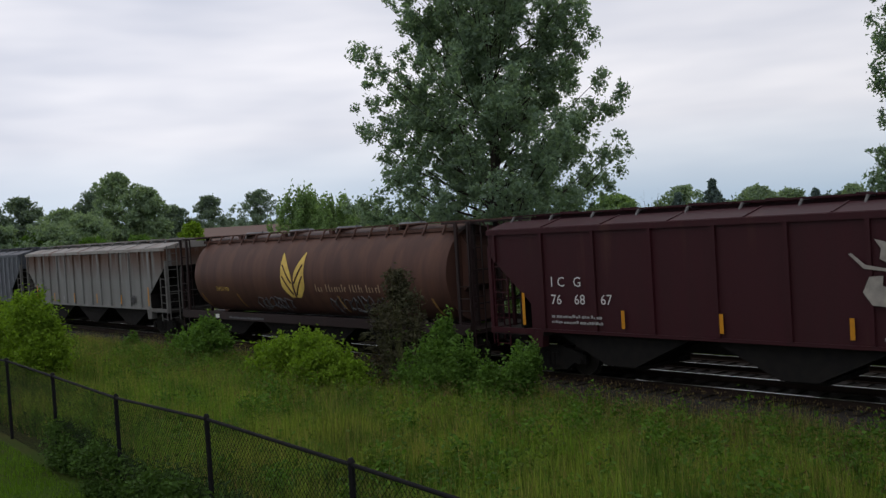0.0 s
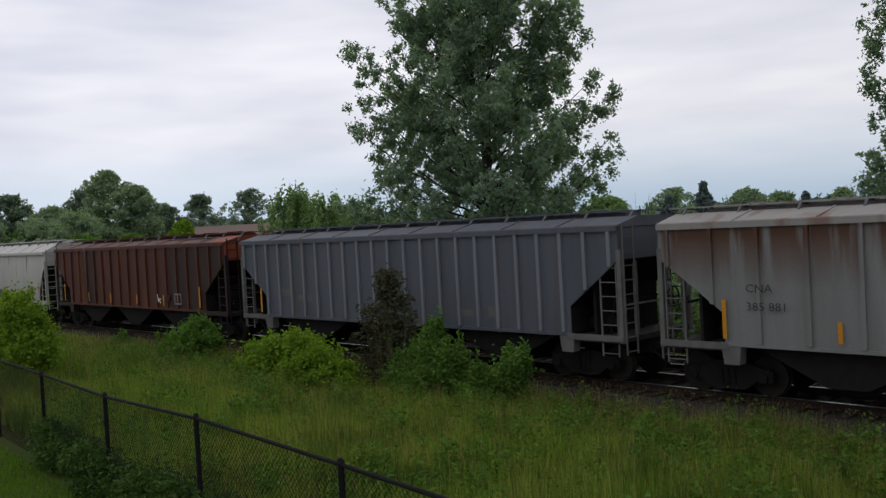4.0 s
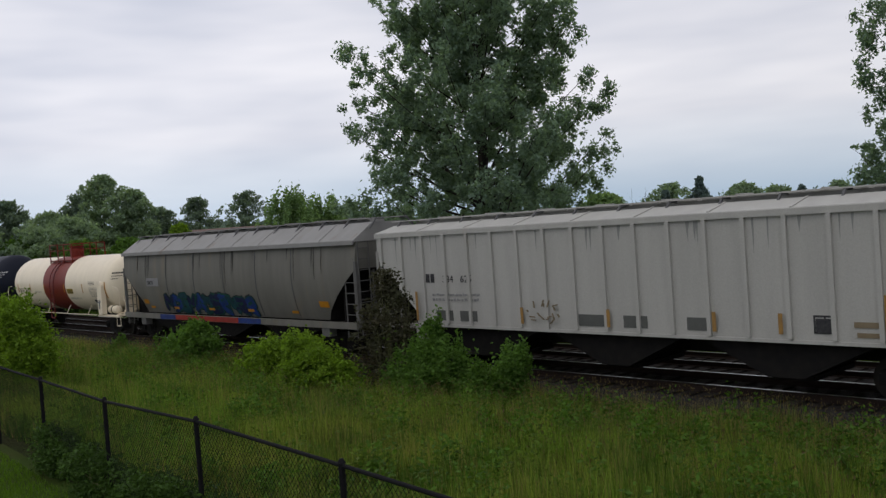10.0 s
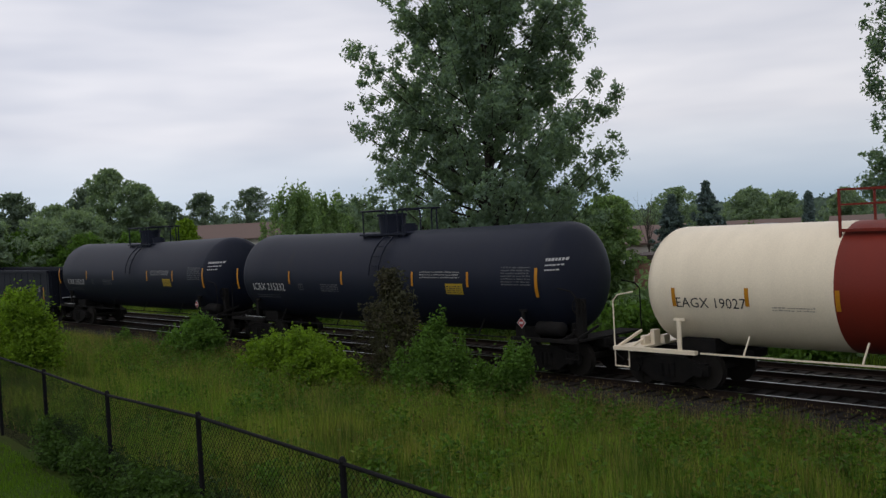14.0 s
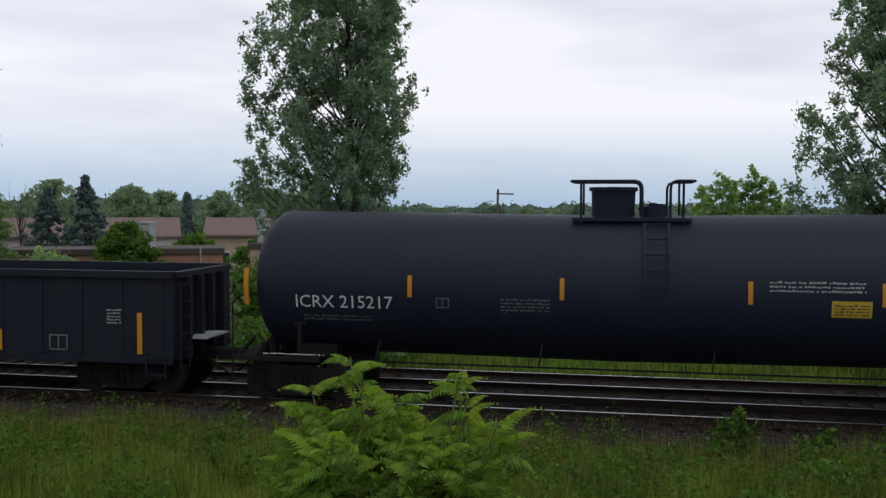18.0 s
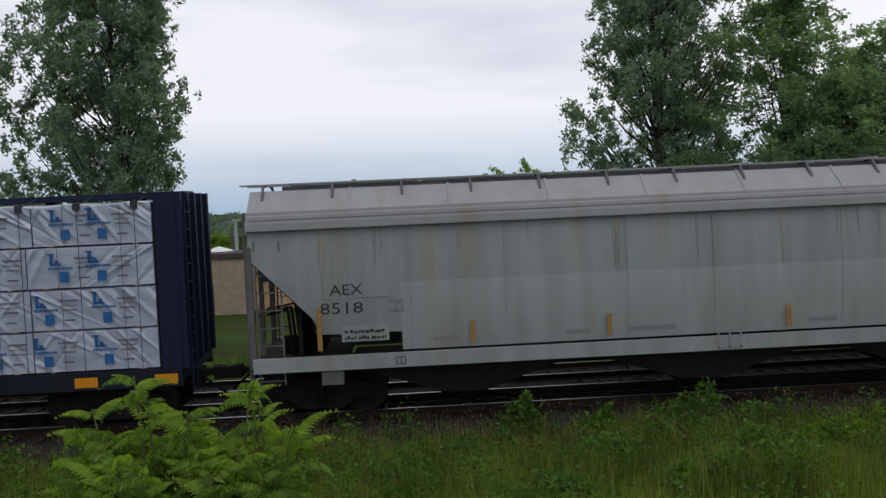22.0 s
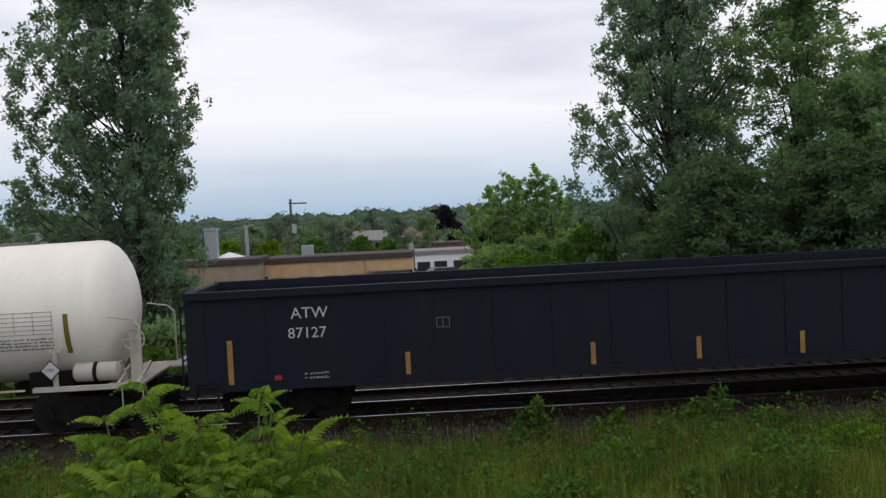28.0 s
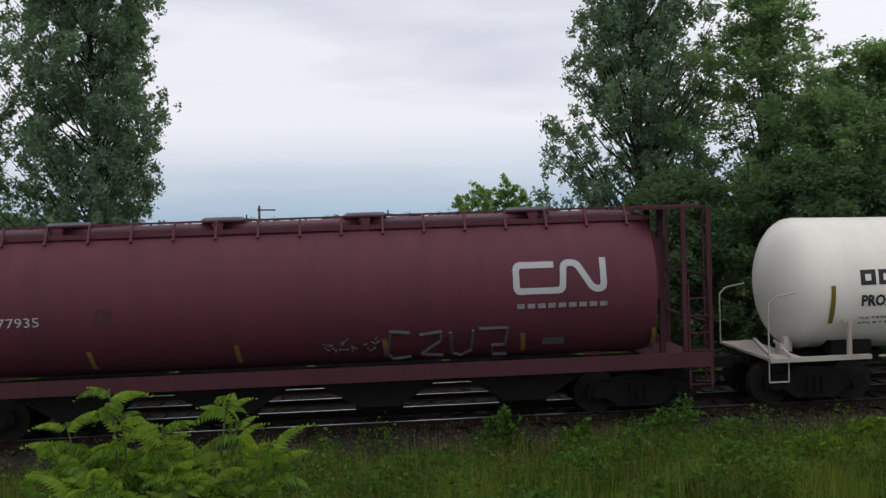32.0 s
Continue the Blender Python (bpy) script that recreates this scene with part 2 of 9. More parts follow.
M = {
    "emblem_grey": surface("faded_grey_emblem_paint", (0.24, 0.225, 0.20), (0.13, 0.12, 0.11), rough=0.6, scale=5, amount=0.7, bump=0),
    "rust_run": surface("orange_brown_rust_run", (0.20, 0.15, 0.10), (0.245, 0.21, 0.165), rough=0.8, scale=4, amount=0.8, bump=0),
    "rust_spot": surface("dark_brown_rust_spot", (0.035, 0.022, 0.016), (0.08, 0.05, 0.03), rough=0.8, scale=8, amount=0.8, bump=0),
    "tank_cream": paint("tank_cream_paint", (0.68, 0.60, 0.46), (0.34, 0.29, 0.22), (0.40, 0.32, 0.22), 0.3, 0.72, rough=0.36, rust_amount=0.3),
    "leaf_young": leafy("young_tree_leaf", (0.225, 0.325, 0.155), (0.160, 0.240, 0.110), 0.8, 0.3, 0.6),
    # darker trees far off: distance haze is put into the lifted, bluish colour
    "leaf_hazed_dark": leafy("dark_hazed_garden_leaf", (0.126, 0.172, 0.146), (0.090, 0.126, 0.108), 0.35, 0.3, 0.5),
    "mark_olive": surface("soiled_yellow_placard", (0.24, 0.17, 0.02), (0.16, 0.12, 0.02), rough=0.5, scale=12, bump=0),
    "stencil_grey": surface("worn_grey_stencil", (0.25, 0.235, 0.20), (0.36, 0.33, 0.27), rough=0.6, scale=20, amount=0.7, bump=0),
    "spray_black": surface("black_spray_paint", (0.010, 0.010, 0.014), (0.020, 0.020, 0.026), rough=0.5, scale=5, amount=0.7, bump=0),
    "rust_faint": surface("faint_rust_run", (0.225, 0.205, 0.165), (0.25, 0.245, 0.215), rough=0.8, scale=4, amount=0.8, bump=0),
    "tank_soiled": paint("soiled_white_paint", (0.40, 0.37, 0.32), (0.16, 0.14, 0.12), (0.26, 0.20, 0.15), 0.7, 0.6, rust_amount=0.5),
    "spray_dark_green": surface("dark_green_spray_paint", (0.010, 0.060, 0.040), (0.010, 0.030, 0.030), rough=0.5, scale=4, amount=0.8, bump=0),
    "patch_dull": surface("dull_pale_stencil_disc", (0.30, 0.27, 0.26), (0.22, 0.19, 0.18), rough=0.6, scale=8, bump=0),
    "store_brown": surface("red_brown_store_wall", (0.26, 0.145, 0.105), (0.18, 0.10, 0.075), rough=0.9, scale=2, fine=25),
    "wheat_text": surface("faded_tan_lettering", (0.30, 0.225, 0.155), (0.18, 0.115, 0.08), rough=0.6, scale=6, amount=0.7, bump=0),
    "car_blue": surface("grey_blue_car_paint", (0.22, 0.25, 0.29), (0.18, 0.21, 0.24), rough=0.25, scale=2, bump=0),
    "sooty_sill": paint("sooty_maroon_sill_paint", (0.017, 0.010, 0.010), (0.012, 0.009, 0.009), (0.045, 0.02, 0.016), 0.6),
    "maroon": paint("maroon_paint", (0.0290, 0.0062, 0.0090), (0.014, 0.008, 0.008), (0.05, 0.02, 0.015), 0.6),
    "brown": paint("faded_brown_paint", (0.060, 0.029, 0.022), (0.020, 0.013, 0.011), (0.085, 0.042, 0.028), 0.8, 0.50),
    "weather_grey": surface("weathered_grey_paint", (0.1399, 0.1436, 0.1399), (0.10, 0.10, 0.095), rough=0.6, scale=1.6, amount=0.6, stretch=(1.6, 1.0, 0.16), bump=0.05, fine=35, spec=0.22,
                            third=(0.055, 0.022, 0.010), third_scale=1.5, third_cut=0.36, third_amount=0.95, third_from=(2.5, 3.7)),
    "weather_roof": paint("weathered_roof_paint", (0.1987, 0.1926, 0.1806), (0.12, 0.10, 0.09), (0.12, 0.05, 0.03), 0.6, 0.55),
    "roof_grey": paint("dusty_grey_roof_paint", (0.215, 0.213, 0.204), (0.12, 0.11, 0.10), (0.16, 0.12, 0.09), 0.5, 0.62),
    "roof_pale": paint("pale_dusty_roof_paint", (0.2464, 0.2508, 0.2464), (0.14, 0.13, 0.12), (0.22, 0.17, 0.12), 0.5, 0.60),
    "long_grey": paint("aged_pale_grey_paint", (0.225, 0.250, 0.240), (0.095, 0.105, 0.10), (0.20, 0.165, 0.11), 0.8, 0.56, rust_amount=0.5),
    "patch_long": paint("repainted_grey_paint", (0.262, 0.284, 0.272), (0.12, 0.13, 0.12), (0.22, 0.18, 0.13), 0.7, 0.58, rust_amount=0.4),
    "roof_steel": surface("dull_roof_bracket_steel", (0.10, 0.10, 0.10), (0.05, 0.05, 0.05), rough=0.6, scale=5),
    "stain_grey": surface("grey_grime_streaks", (0.13, 0.135, 0.13), (0.17, 0.175, 0.17), rough=0.7, scale=3, bump=0),
    "stain_pale": surface("faint_grime_streaks", (0.185, 0.19, 0.18), (0.21, 0.215, 0.205), rough=0.7, scale=3, bump=0),
    # near black: the shade between the cars is put into the platform colour
    "platform_shade": surface("platform_shade_paint", (0.030, 0.028, 0.026), (0.016, 0.015, 0.014), rough=0.85, scale=3),
    "grime_grey": surface("grimy_end_frame_paint", (0.10, 0.10, 0.096), (0.05, 0.046, 0.042), rough=0.8, scale=3),
    "end_grey": paint("grimy_pale_end_paint", (0.24, 0.235, 0.215), amount=0.6, rust_cut=0.58),
    "print_grey": surface("dark_grey_print", (0.09, 0.095, 0.10), (0.06, 0.065, 0.07), rough=0.5, scale=6, bump=0),
    "stain_dark": surface("dark_grime_streaks", (0.055, 0.055, 0.05), (0.085, 0.085, 0.08), rough=0.7, scale=3, bump=0),
    "band_red": paint("rust_red_band_paint", (0.15, 0.020, 0.012), (0.05, 0.02, 0.015), (0.09, 0.03, 0.02), 0.4, 0.70, rough=0.45),
    "box_roof": surface("dirty_yellow_roof_paint", (0.20, 0.110, 0.028), (0.11, 0.065, 0.022), rough=0.7, scale=3),
    "rust_stain": surface("brown_rust_stain", (0.15, 0.115, 0.07), (0.19, 0.16, 0.11), rough=0.8, scale=3, bump=0),
    "stripe_orange": surface("orange_reflective_tape", (0.50, 0.20, 0.010), (0.36, 0.14, 0.01), rough=0.4, scale=14, amount=0.5, bump=0),
    "stripe_olive": surface("aged_olive_reflective_tape", (0.16, 0.125, 0.02), (0.11, 0.09, 0.02), rough=0.5, scale=14, amount=0.5, bump=0),
    "spray_violet": surface("dark_violet_spray_paint", (0.022, 0.022, 0.10), (0.014, 0.014, 0.06), rough=0.5, scale=4, amount=0.7, bump=0),
    "blue_grey": paint("blue_grey_paint", (0.064, 0.071, 0.084), (0.025, 0.03, 0.032), (0.085, 0.055, 0.045), 0.75, 0.58),
    "rust_red": paint("rust_red_paint", (0.0568, 0.0176, 0.0099), (0.025, 0.014, 0.011), (0.115, 0.040, 0.016), 0.65, 0.56),
    "rust_dark": paint("sooted_brown_paint", (0.026, 0.014, 0.011), (0.012, 0.009, 0.008), (0.060, 0.024, 0.013), 0.6, 0.58),
    "rust_orange": paint("orange_red_rusty_paint", (0.1700, 0.0425, 0.0221), (0.08, 0.03, 0.02), (0.13, 0.045, 0.02), 0.5, 0.6),
    "rib_blue": paint("pale_blue_grey_rib_paint", (0.125, 0.135, 0.150), (0.05, 0.055, 0.06), (0.11, 0.08, 0.06), 0.5, 0.62),
    "pale_grey": paint("pale_grey_paint", (0.34, 0.335, 0.31), (0.15, 0.15, 0.14), (0.24, 0.19, 0.14), 0.4, 0.68, rust_amount=0.35),
    "white_grey": paint("whitish_grey_paint", (0.325, 0.320, 0.292), (0.15, 0.15, 0.135), (0.22, 0.17, 0.12), 0.45, 0.66, rust_amount=0.35),
    "grey": paint("mid_grey_paint", (0.132, 0.128, 0.112), (0.05, 0.048, 0.04), (0.15, 0.125, 0.09), 0.65, 0.58),
    "tank_white": paint("tank_white_paint", (0.76, 0.715, 0.63), (0.38, 0.34, 0.28), (0.44, 0.36, 0.27), 0.25, 0.74, rough=0.34, rust_amount=0.25),
    "tank_red": paint("tank_oxide_red_paint", (0.1144, 0.0169, 0.0182), (0.03, 0.016, 0.016), (0.06, 0.02, 0.016), 0.45, 0.70, rough=0.42),
    "lid_grey": surface("dull_grey_hatch_metal", (0.10, 0.105, 0.11), (0.06, 0.06, 0.065), rough=0.5, metal=0.4, scale=5, bump=0.05),
    "plum_dark": paint("sooty_plum_paint", (0.066, 0.022, 0.028), (0.02, 0.014, 0.016), (0.06, 0.03, 0.028), 0.6),
    "plum": paint("faded_plum_paint", (0.104, 0.030, 0.042), (0.034, 0.018, 0.022), (0.080, 0.034, 0.034), 0.55, 0.60),
    "tank_black": surface("tank_black_paint", (0.0086, 0.0112, 0.0210), (0.0118, 0.0138, 0.0210), rough=0.5, scale=1.6, amount=0.4, stretch=(1.6, 1.0, 0.16), bump=0.04, fine=35, spec=0.13, third=(0.016, 0.015, 0.015), third_cut=0.62, third_amount=0.5),
    "gondola_black": surface("gondola_black_paint", (0.0082, 0.0102, 0.0172), (0.0125, 0.0130, 0.0178), rough=0.6, scale=1.6, amount=0.5, stretch=(1.6, 1.0, 0.16), bump=0.05, fine=35, spec=0.12, third=(0.020, 0.017, 0.016), third_cut=0.64, third_amount=0.5),
    "box_yellow": paint("boxcar_yellow_paint", (0.200, 0.084, 0.011), (0.10, 0.06, 0.02), (0.17, 0.065, 0.018), 0.45, 0.62),
    "box_black": surface("boxcar_black_door_paint", (0.0056, 0.0070, 0.0100), (0.0078, 0.0080, 0.0092), rough=0.6, scale=1.6, amount=0.5, stretch=(1.6, 1.0, 0.16), bump=0.05, fine=35, spec=0.12),
    "beam_blue": paint("dark_blue_steel_paint", (0.0061, 0.0087, 0.0269), (0.01, 0.02, 0.025), (0.06, 0.04, 0.03), 0.4, 0.68),
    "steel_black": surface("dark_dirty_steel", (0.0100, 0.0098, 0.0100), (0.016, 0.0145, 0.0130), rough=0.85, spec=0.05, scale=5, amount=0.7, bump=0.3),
    "rail_rust": surface("rusty_rail_steel", (0.022, 0.015, 0.012), (0.012, 0.010, 0.009), rough=0.8, scale=8, spec=0.08),
    "rail_head": surface("polished_rail_head", (0.42, 0.42, 0.44), (0.26, 0.26, 0.28), rough=0.32, metal=1.0, scale=3, stretch=(0.2, 4, 4), bump=0.03),
    "wheel_steel": surface("wheel_steel", (0.022, 0.020, 0.018), (0.012, 0.011, 0.010), rough=0.7, metal=0.2, scale=4, spec=0.08),
    "stripe": surface("yellow_reflective_tape", (0.39, 0.168, 0.010), (0.26, 0.12, 0.02), rough=0.4, scale=14, amount=0.5, bump=0),
    "stripe_dull": surface("soiled_reflective_tape", (0.26, 0.15, 0.045), (0.14, 0.09, 0.05), rough=0.6, scale=10, bump=0),
    "mark_white": surface("white_stencil_paint", (0.4185, 0.4185, 0.4185), (0.40, 0.40, 0.40), rough=0.6, scale=20, amount=0.6, bump=0),
    "mark_faint": surface("worn_stencil_paint", (0.095, 0.098, 0.105), (0.05, 0.05, 0.055), rough=0.6, scale=20, amount=0.6, bump=0),
    "mark_dim": surface("faded_stencil_paint", (0.22, 0.22, 0.22), (0.12, 0.12, 0.12), rough=0.6, scale=20, amount=0.6, bump=0),
    "mark_black": surface("black_stencil_paint", (0.025, 0.025, 0.028), (0.06, 0.06, 0.06), rough=0.6, scale=20, amount=0.6, bump=0),
    "mark_yellow": surface("yellow_placard_paint", (0.32, 0.225, 0.018), (0.24, 0.17, 0.025), rough=0.5, scale=12, bump=0),
    "mark_red": surface("red_placard_paint", (0.26, 0.03, 0.035), (0.18, 0.02, 0.02), rough=0.5, scale=12, bump=0),
    "logo_red": surface("dark_red_logo_paint", (0.17, 0.02, 0.03), (0.12, 0.02, 0.03), rough=0.5, scale=12, bump=0),
    "logo_blue": surface("blue_logo_paint", (0.03, 0.05, 0.30), (0.03, 0.05, 0.2), rough=0.5, scale=12, bump=0),
    "wheat_yellow": surface("wheat_yellow_paint", (0.52, 0.38, 0.09), (0.30, 0.20, 0.06), rough=0.6, scale=4, amount=0.6, bump=0),
    "patch_grey": surface("touched_up_grey_paint", (0.085, 0.088, 0.082), (0.065, 0.068, 0.062), rough=0.6, scale=6, bump=0),
    "patch_pale": surface("pale_touched_up_paint", (0.50, 0.51, 0.48), (0.40, 0.41, 0.38), rough=0.6, scale=6, bump=0),
    "spray_blue": surface("blue_spray_paint", (0.012, 0.035, 0.16), (0.012, 0.018, 0.07), rough=0.5, scale=3, amount=0.8, bump=0),
    "spray_navy": surface("violet_spray_paint", (0.013, 0.014, 0.055), (0.008, 0.010, 0.030), rough=0.5, scale=4, amount=0.7, bump=0),
    "spray_green": surface("green_spray_paint", (0.010, 0.085, 0.030), (0.008, 0.045, 0.018), rough=0.5, scale=3, amount=0.7, bump=0),
    "spray_white": surface("white_spray_paint", (0.42, 0.425, 0.46), (0.24, 0.25, 0.29), rough=0.5, scale=9, amount=0.7, bump=0),
    "spray_red": surface("red_spray_paint", (0.22, 0.022, 0.014), (0.12, 0.02, 0.014), rough=0.5, scale=3, amount=0.7, bump=0),
    "spray_teal": surface("teal_spray_paint", (0.012, 0.055, 0.065), (0.010, 0.020, 0.035), rough=0.5, scale=3, amount=0.8, bump=0),
    "wrap": surface("white_lumber_wrap", (0.335, 0.365, 0.425), (0.205, 0.230, 0.285), rough=0.24, scale=2.2, amount=0.75, stretch=(0.6, 1, 1.6), bump=0.25, fine=3.5, spec=0.75),
    "wrap_blue": surface("blue_print", (0.022, 0.100, 0.26), (0.016, 0.06, 0.17), rough=0.4, scale=6, bump=0),
    "wood": surface("sawn_lumber", (0.42, 0.28, 0.15), (0.30, 0.19, 0.10), rough=0.7, scale=5, stretch=(0.4, 4, 4)),
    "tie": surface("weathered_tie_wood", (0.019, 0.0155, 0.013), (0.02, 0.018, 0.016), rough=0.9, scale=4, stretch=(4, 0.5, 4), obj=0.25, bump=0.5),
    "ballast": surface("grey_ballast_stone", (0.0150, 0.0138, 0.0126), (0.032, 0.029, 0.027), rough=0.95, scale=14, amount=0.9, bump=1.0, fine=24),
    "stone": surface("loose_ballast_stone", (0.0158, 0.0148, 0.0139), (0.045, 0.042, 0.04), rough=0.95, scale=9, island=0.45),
    "soil": surface("grassy_soil", (0.026, 0.044, 0.008), (0.040, 0.040, 0.013), rough=0.95, scale=0.8, amount=0.8, bump=0.6, fine=30, spec=0.04, third=(0.035, 0.07, 0.010), third_scale=0.12, third_cut=0.5, third_amount=0.7),
    "grass": leafy("tall_grass_blades", (0.116, 0.196, 0.026), (0.190, 0.168, 0.044), 0.34, 0.6, 0.4, third=(0.030, 0.072, 0.014), third_scale=0.9, third_cut=0.48, third_amount=0.8),
    "grass_dry": leafy("seeding_grass_stalks", (0.234, 0.195, 0.0702), (0.11, 0.105, 0.038), 0.6, 0.35, 0.3),
    "seed": leafy("red_brown_seed_head", (0.095, 0.068, 0.034), (0.120, 0.110, 0.045), 0.5, 0.4, 0.3),
    "lawn": leafy("mown_lawn_blades", (0.078, 0.150, 0.0117), (0.055, 0.12, 0.009), 0.8, 0.3, 0.3),
    "leaf_weed": leafy("bank_weed_leaf", (0.0617, 0.1247, 0.0166), (0.032, 0.072, 0.010), 0.9, 0.45, 0.35, third=(0.10, 0.13, 0.02), third_scale=0.6, third_cut=0.56, third_amount=0.7),
    # the weed leaf darkened: shade along the fence foot is put into its green
    "leaf_fence_shade": leafy("shade_dark_fence_weed_leaf", (0.040, 0.078, 0.016), (0.022, 0.046, 0.010), 0.9, 0.4, 0.3),
    # the deep leaf darkened: shade low in the trees is put into it
    "leaf_thicket": leafy("thicket_leaf_with_shade", (0.094, 0.148, 0.080), (0.068, 0.112, 0.060), 0.5, 0.28, 0.5),
    "leaf_bright": leafy("bright_shrub_leaf", (0.125, 0.205, 0.020), (0.066, 0.125, 0.014), 1.4, 0.4),
    "leaf_sumac": leafy("sumac_leaflet", (0.120, 0.200, 0.030), (0.064, 0.122, 0.020), 1.6, 0.4, 0.45),
    # the sumac green brightened: light from above is put into the upper leaves
    "leaf_sumac_lit": leafy("lit_sumac_leaflet", (0.200, 0.290, 0.044), (0.130, 0.210, 0.030), 1.6, 0.3, 0.5),
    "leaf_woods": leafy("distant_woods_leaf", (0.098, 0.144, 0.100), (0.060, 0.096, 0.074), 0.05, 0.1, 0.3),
    "leaf_mid": leafy("mid_green_leaf", (0.075, 0.145, 0.028), (0.045, 0.095, 0.020), 1.0, 0.4),
    "leaf_poplar": leafy("cottonwood_leaf", (0.166, 0.236, 0.190), (0.126, 0.184, 0.148), 0.5, 0.28, 0.55),
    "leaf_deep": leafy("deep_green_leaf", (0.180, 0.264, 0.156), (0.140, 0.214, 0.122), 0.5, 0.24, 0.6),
    "leaf_dark": leafy("dark_conifer_needle", (0.042, 0.045, 0.026), (0.055, 0.043, 0.028), 1.5, 0.45, 0.25),
    "leaf_blue": leafy("blue_spruce_needle", (0.105, 0.150, 0.155), (0.070, 0.102, 0.106), 1.0, 0.35, 0.3),
    "leaf_willow": leafy("willow_leaf", (0.150, 0.228, 0.112), (0.100, 0.160, 0.078), 1.0, 0.3, 0.55),
    # paled and greyed: the haze over far gardens is put into the leaf
    "leaf_hazed": leafy("hazed_garden_leaf", (0.180, 0.248, 0.176), (0.126, 0.180, 0.130), 0.35, 0.3, 0.5),
    "leaf_purple": leafy("dark_purple_leaf", (0.014, 0.013, 0.021), (0.010, 0.011, 0.016), 0.8, 0.4, 0.15),
    "bark": surface("grey_brown_bark", (0.055, 0.048, 0.04), (0.03, 0.026, 0.022), rough=0.95, scale=5, stretch=(3, 3, 0.5), bump=0.8, fine=18),
    "stem": surface("green_brown_stem", (0.11, 0.12, 0.05), (0.07, 0.07, 0.035), rough=0.8, scale=6),
    "fence_black": surface("black_vinyl_fence_coating", (0.006, 0.006, 0.007), (0.010, 0.010, 0.010), rough=0.75, scale=8, spec=0.08),
    "stucco": surface("tan_stucco", (0.5198, 0.3509, 0.2079), (0.33, 0.22, 0.13), rough=0.9, scale=2, fine=25),
    "stucco_dim": surface("grey_tan_stucco", (0.3312, 0.2622, 0.1932), (0.19, 0.15, 0.11), rough=0.9, scale=2, fine=25),
    "flat_roof": surface("dark_flat_roof_edge", (0.07, 0.055, 0.05), (0.045, 0.04, 0.04), rough=0.8, scale=3),
    "brick": surface("red_brick", (0.26, 0.10, 0.065), (0.18, 0.075, 0.05), rough=0.9, scale=6, fine=20),
    "shingle": surface("brown_roof_shingle", (0.14, 0.1015, 0.0896), (0.11, 0.085, 0.075), rough=0.9, scale=5, stretch=(1, 1, 4)),
    "shingle_grey": surface("grey_roof_shingle", (0.24, 0.225, 0.225), (0.11, 0.105, 0.10), rough=0.9, scale=5),
    "siding": surface("pale_siding", (0.468, 0.45, 0.405), (0.44, 0.42, 0.38), rough=0.7, scale=3),
    "white_wall": surface("white_painted_wall", (0.6468, 0.6566, 0.6664), (0.55, 0.56, 0.57), rough=0.7, scale=3),
    "glass": surface("dark_window_glass", (0.025, 0.03, 0.035), (0.035, 0.04, 0.045), rough=0.12, scale=2, bump=0),
    "galvanised": surface("galvanised_duct", (0.40, 0.42, 0.44), (0.30, 0.31, 0.33), rough=0.45, metal=0.6, scale=3),
    "asphalt": surface("grey_parking_asphalt", (0.09, 0.09, 0.09), (0.06, 0.06, 0.06), rough=0.9, scale=1.2),
    "car_white": surface("white_car_paint", (0.70, 0.71, 0.72), (0.64, 0.65, 0.66), rough=0.25, scale=2, bump=0),
    "car_dark": surface("dark_car_paint", (0.03, 0.035, 0.045), (0.04, 0.045, 0.05), rough=0.25, scale=2, bump=0),
    "tyre": surface("tyre_rubber", (0.02, 0.02, 0.02), (0.03, 0.03, 0.03), rough=0.85, scale=8),
    "canvas": surface("white_canvas", (0.68, 0.68, 0.66), (0.60, 0.60, 0.58), rough=0.8, scale=4),
    "pole_wood": surface("weathered_pole_wood", (0.10, 0.085, 0.07), (0.07, 0.06, 0.05), rough=0.9, scale=4, stretch=(4, 4, 0.4)),
}


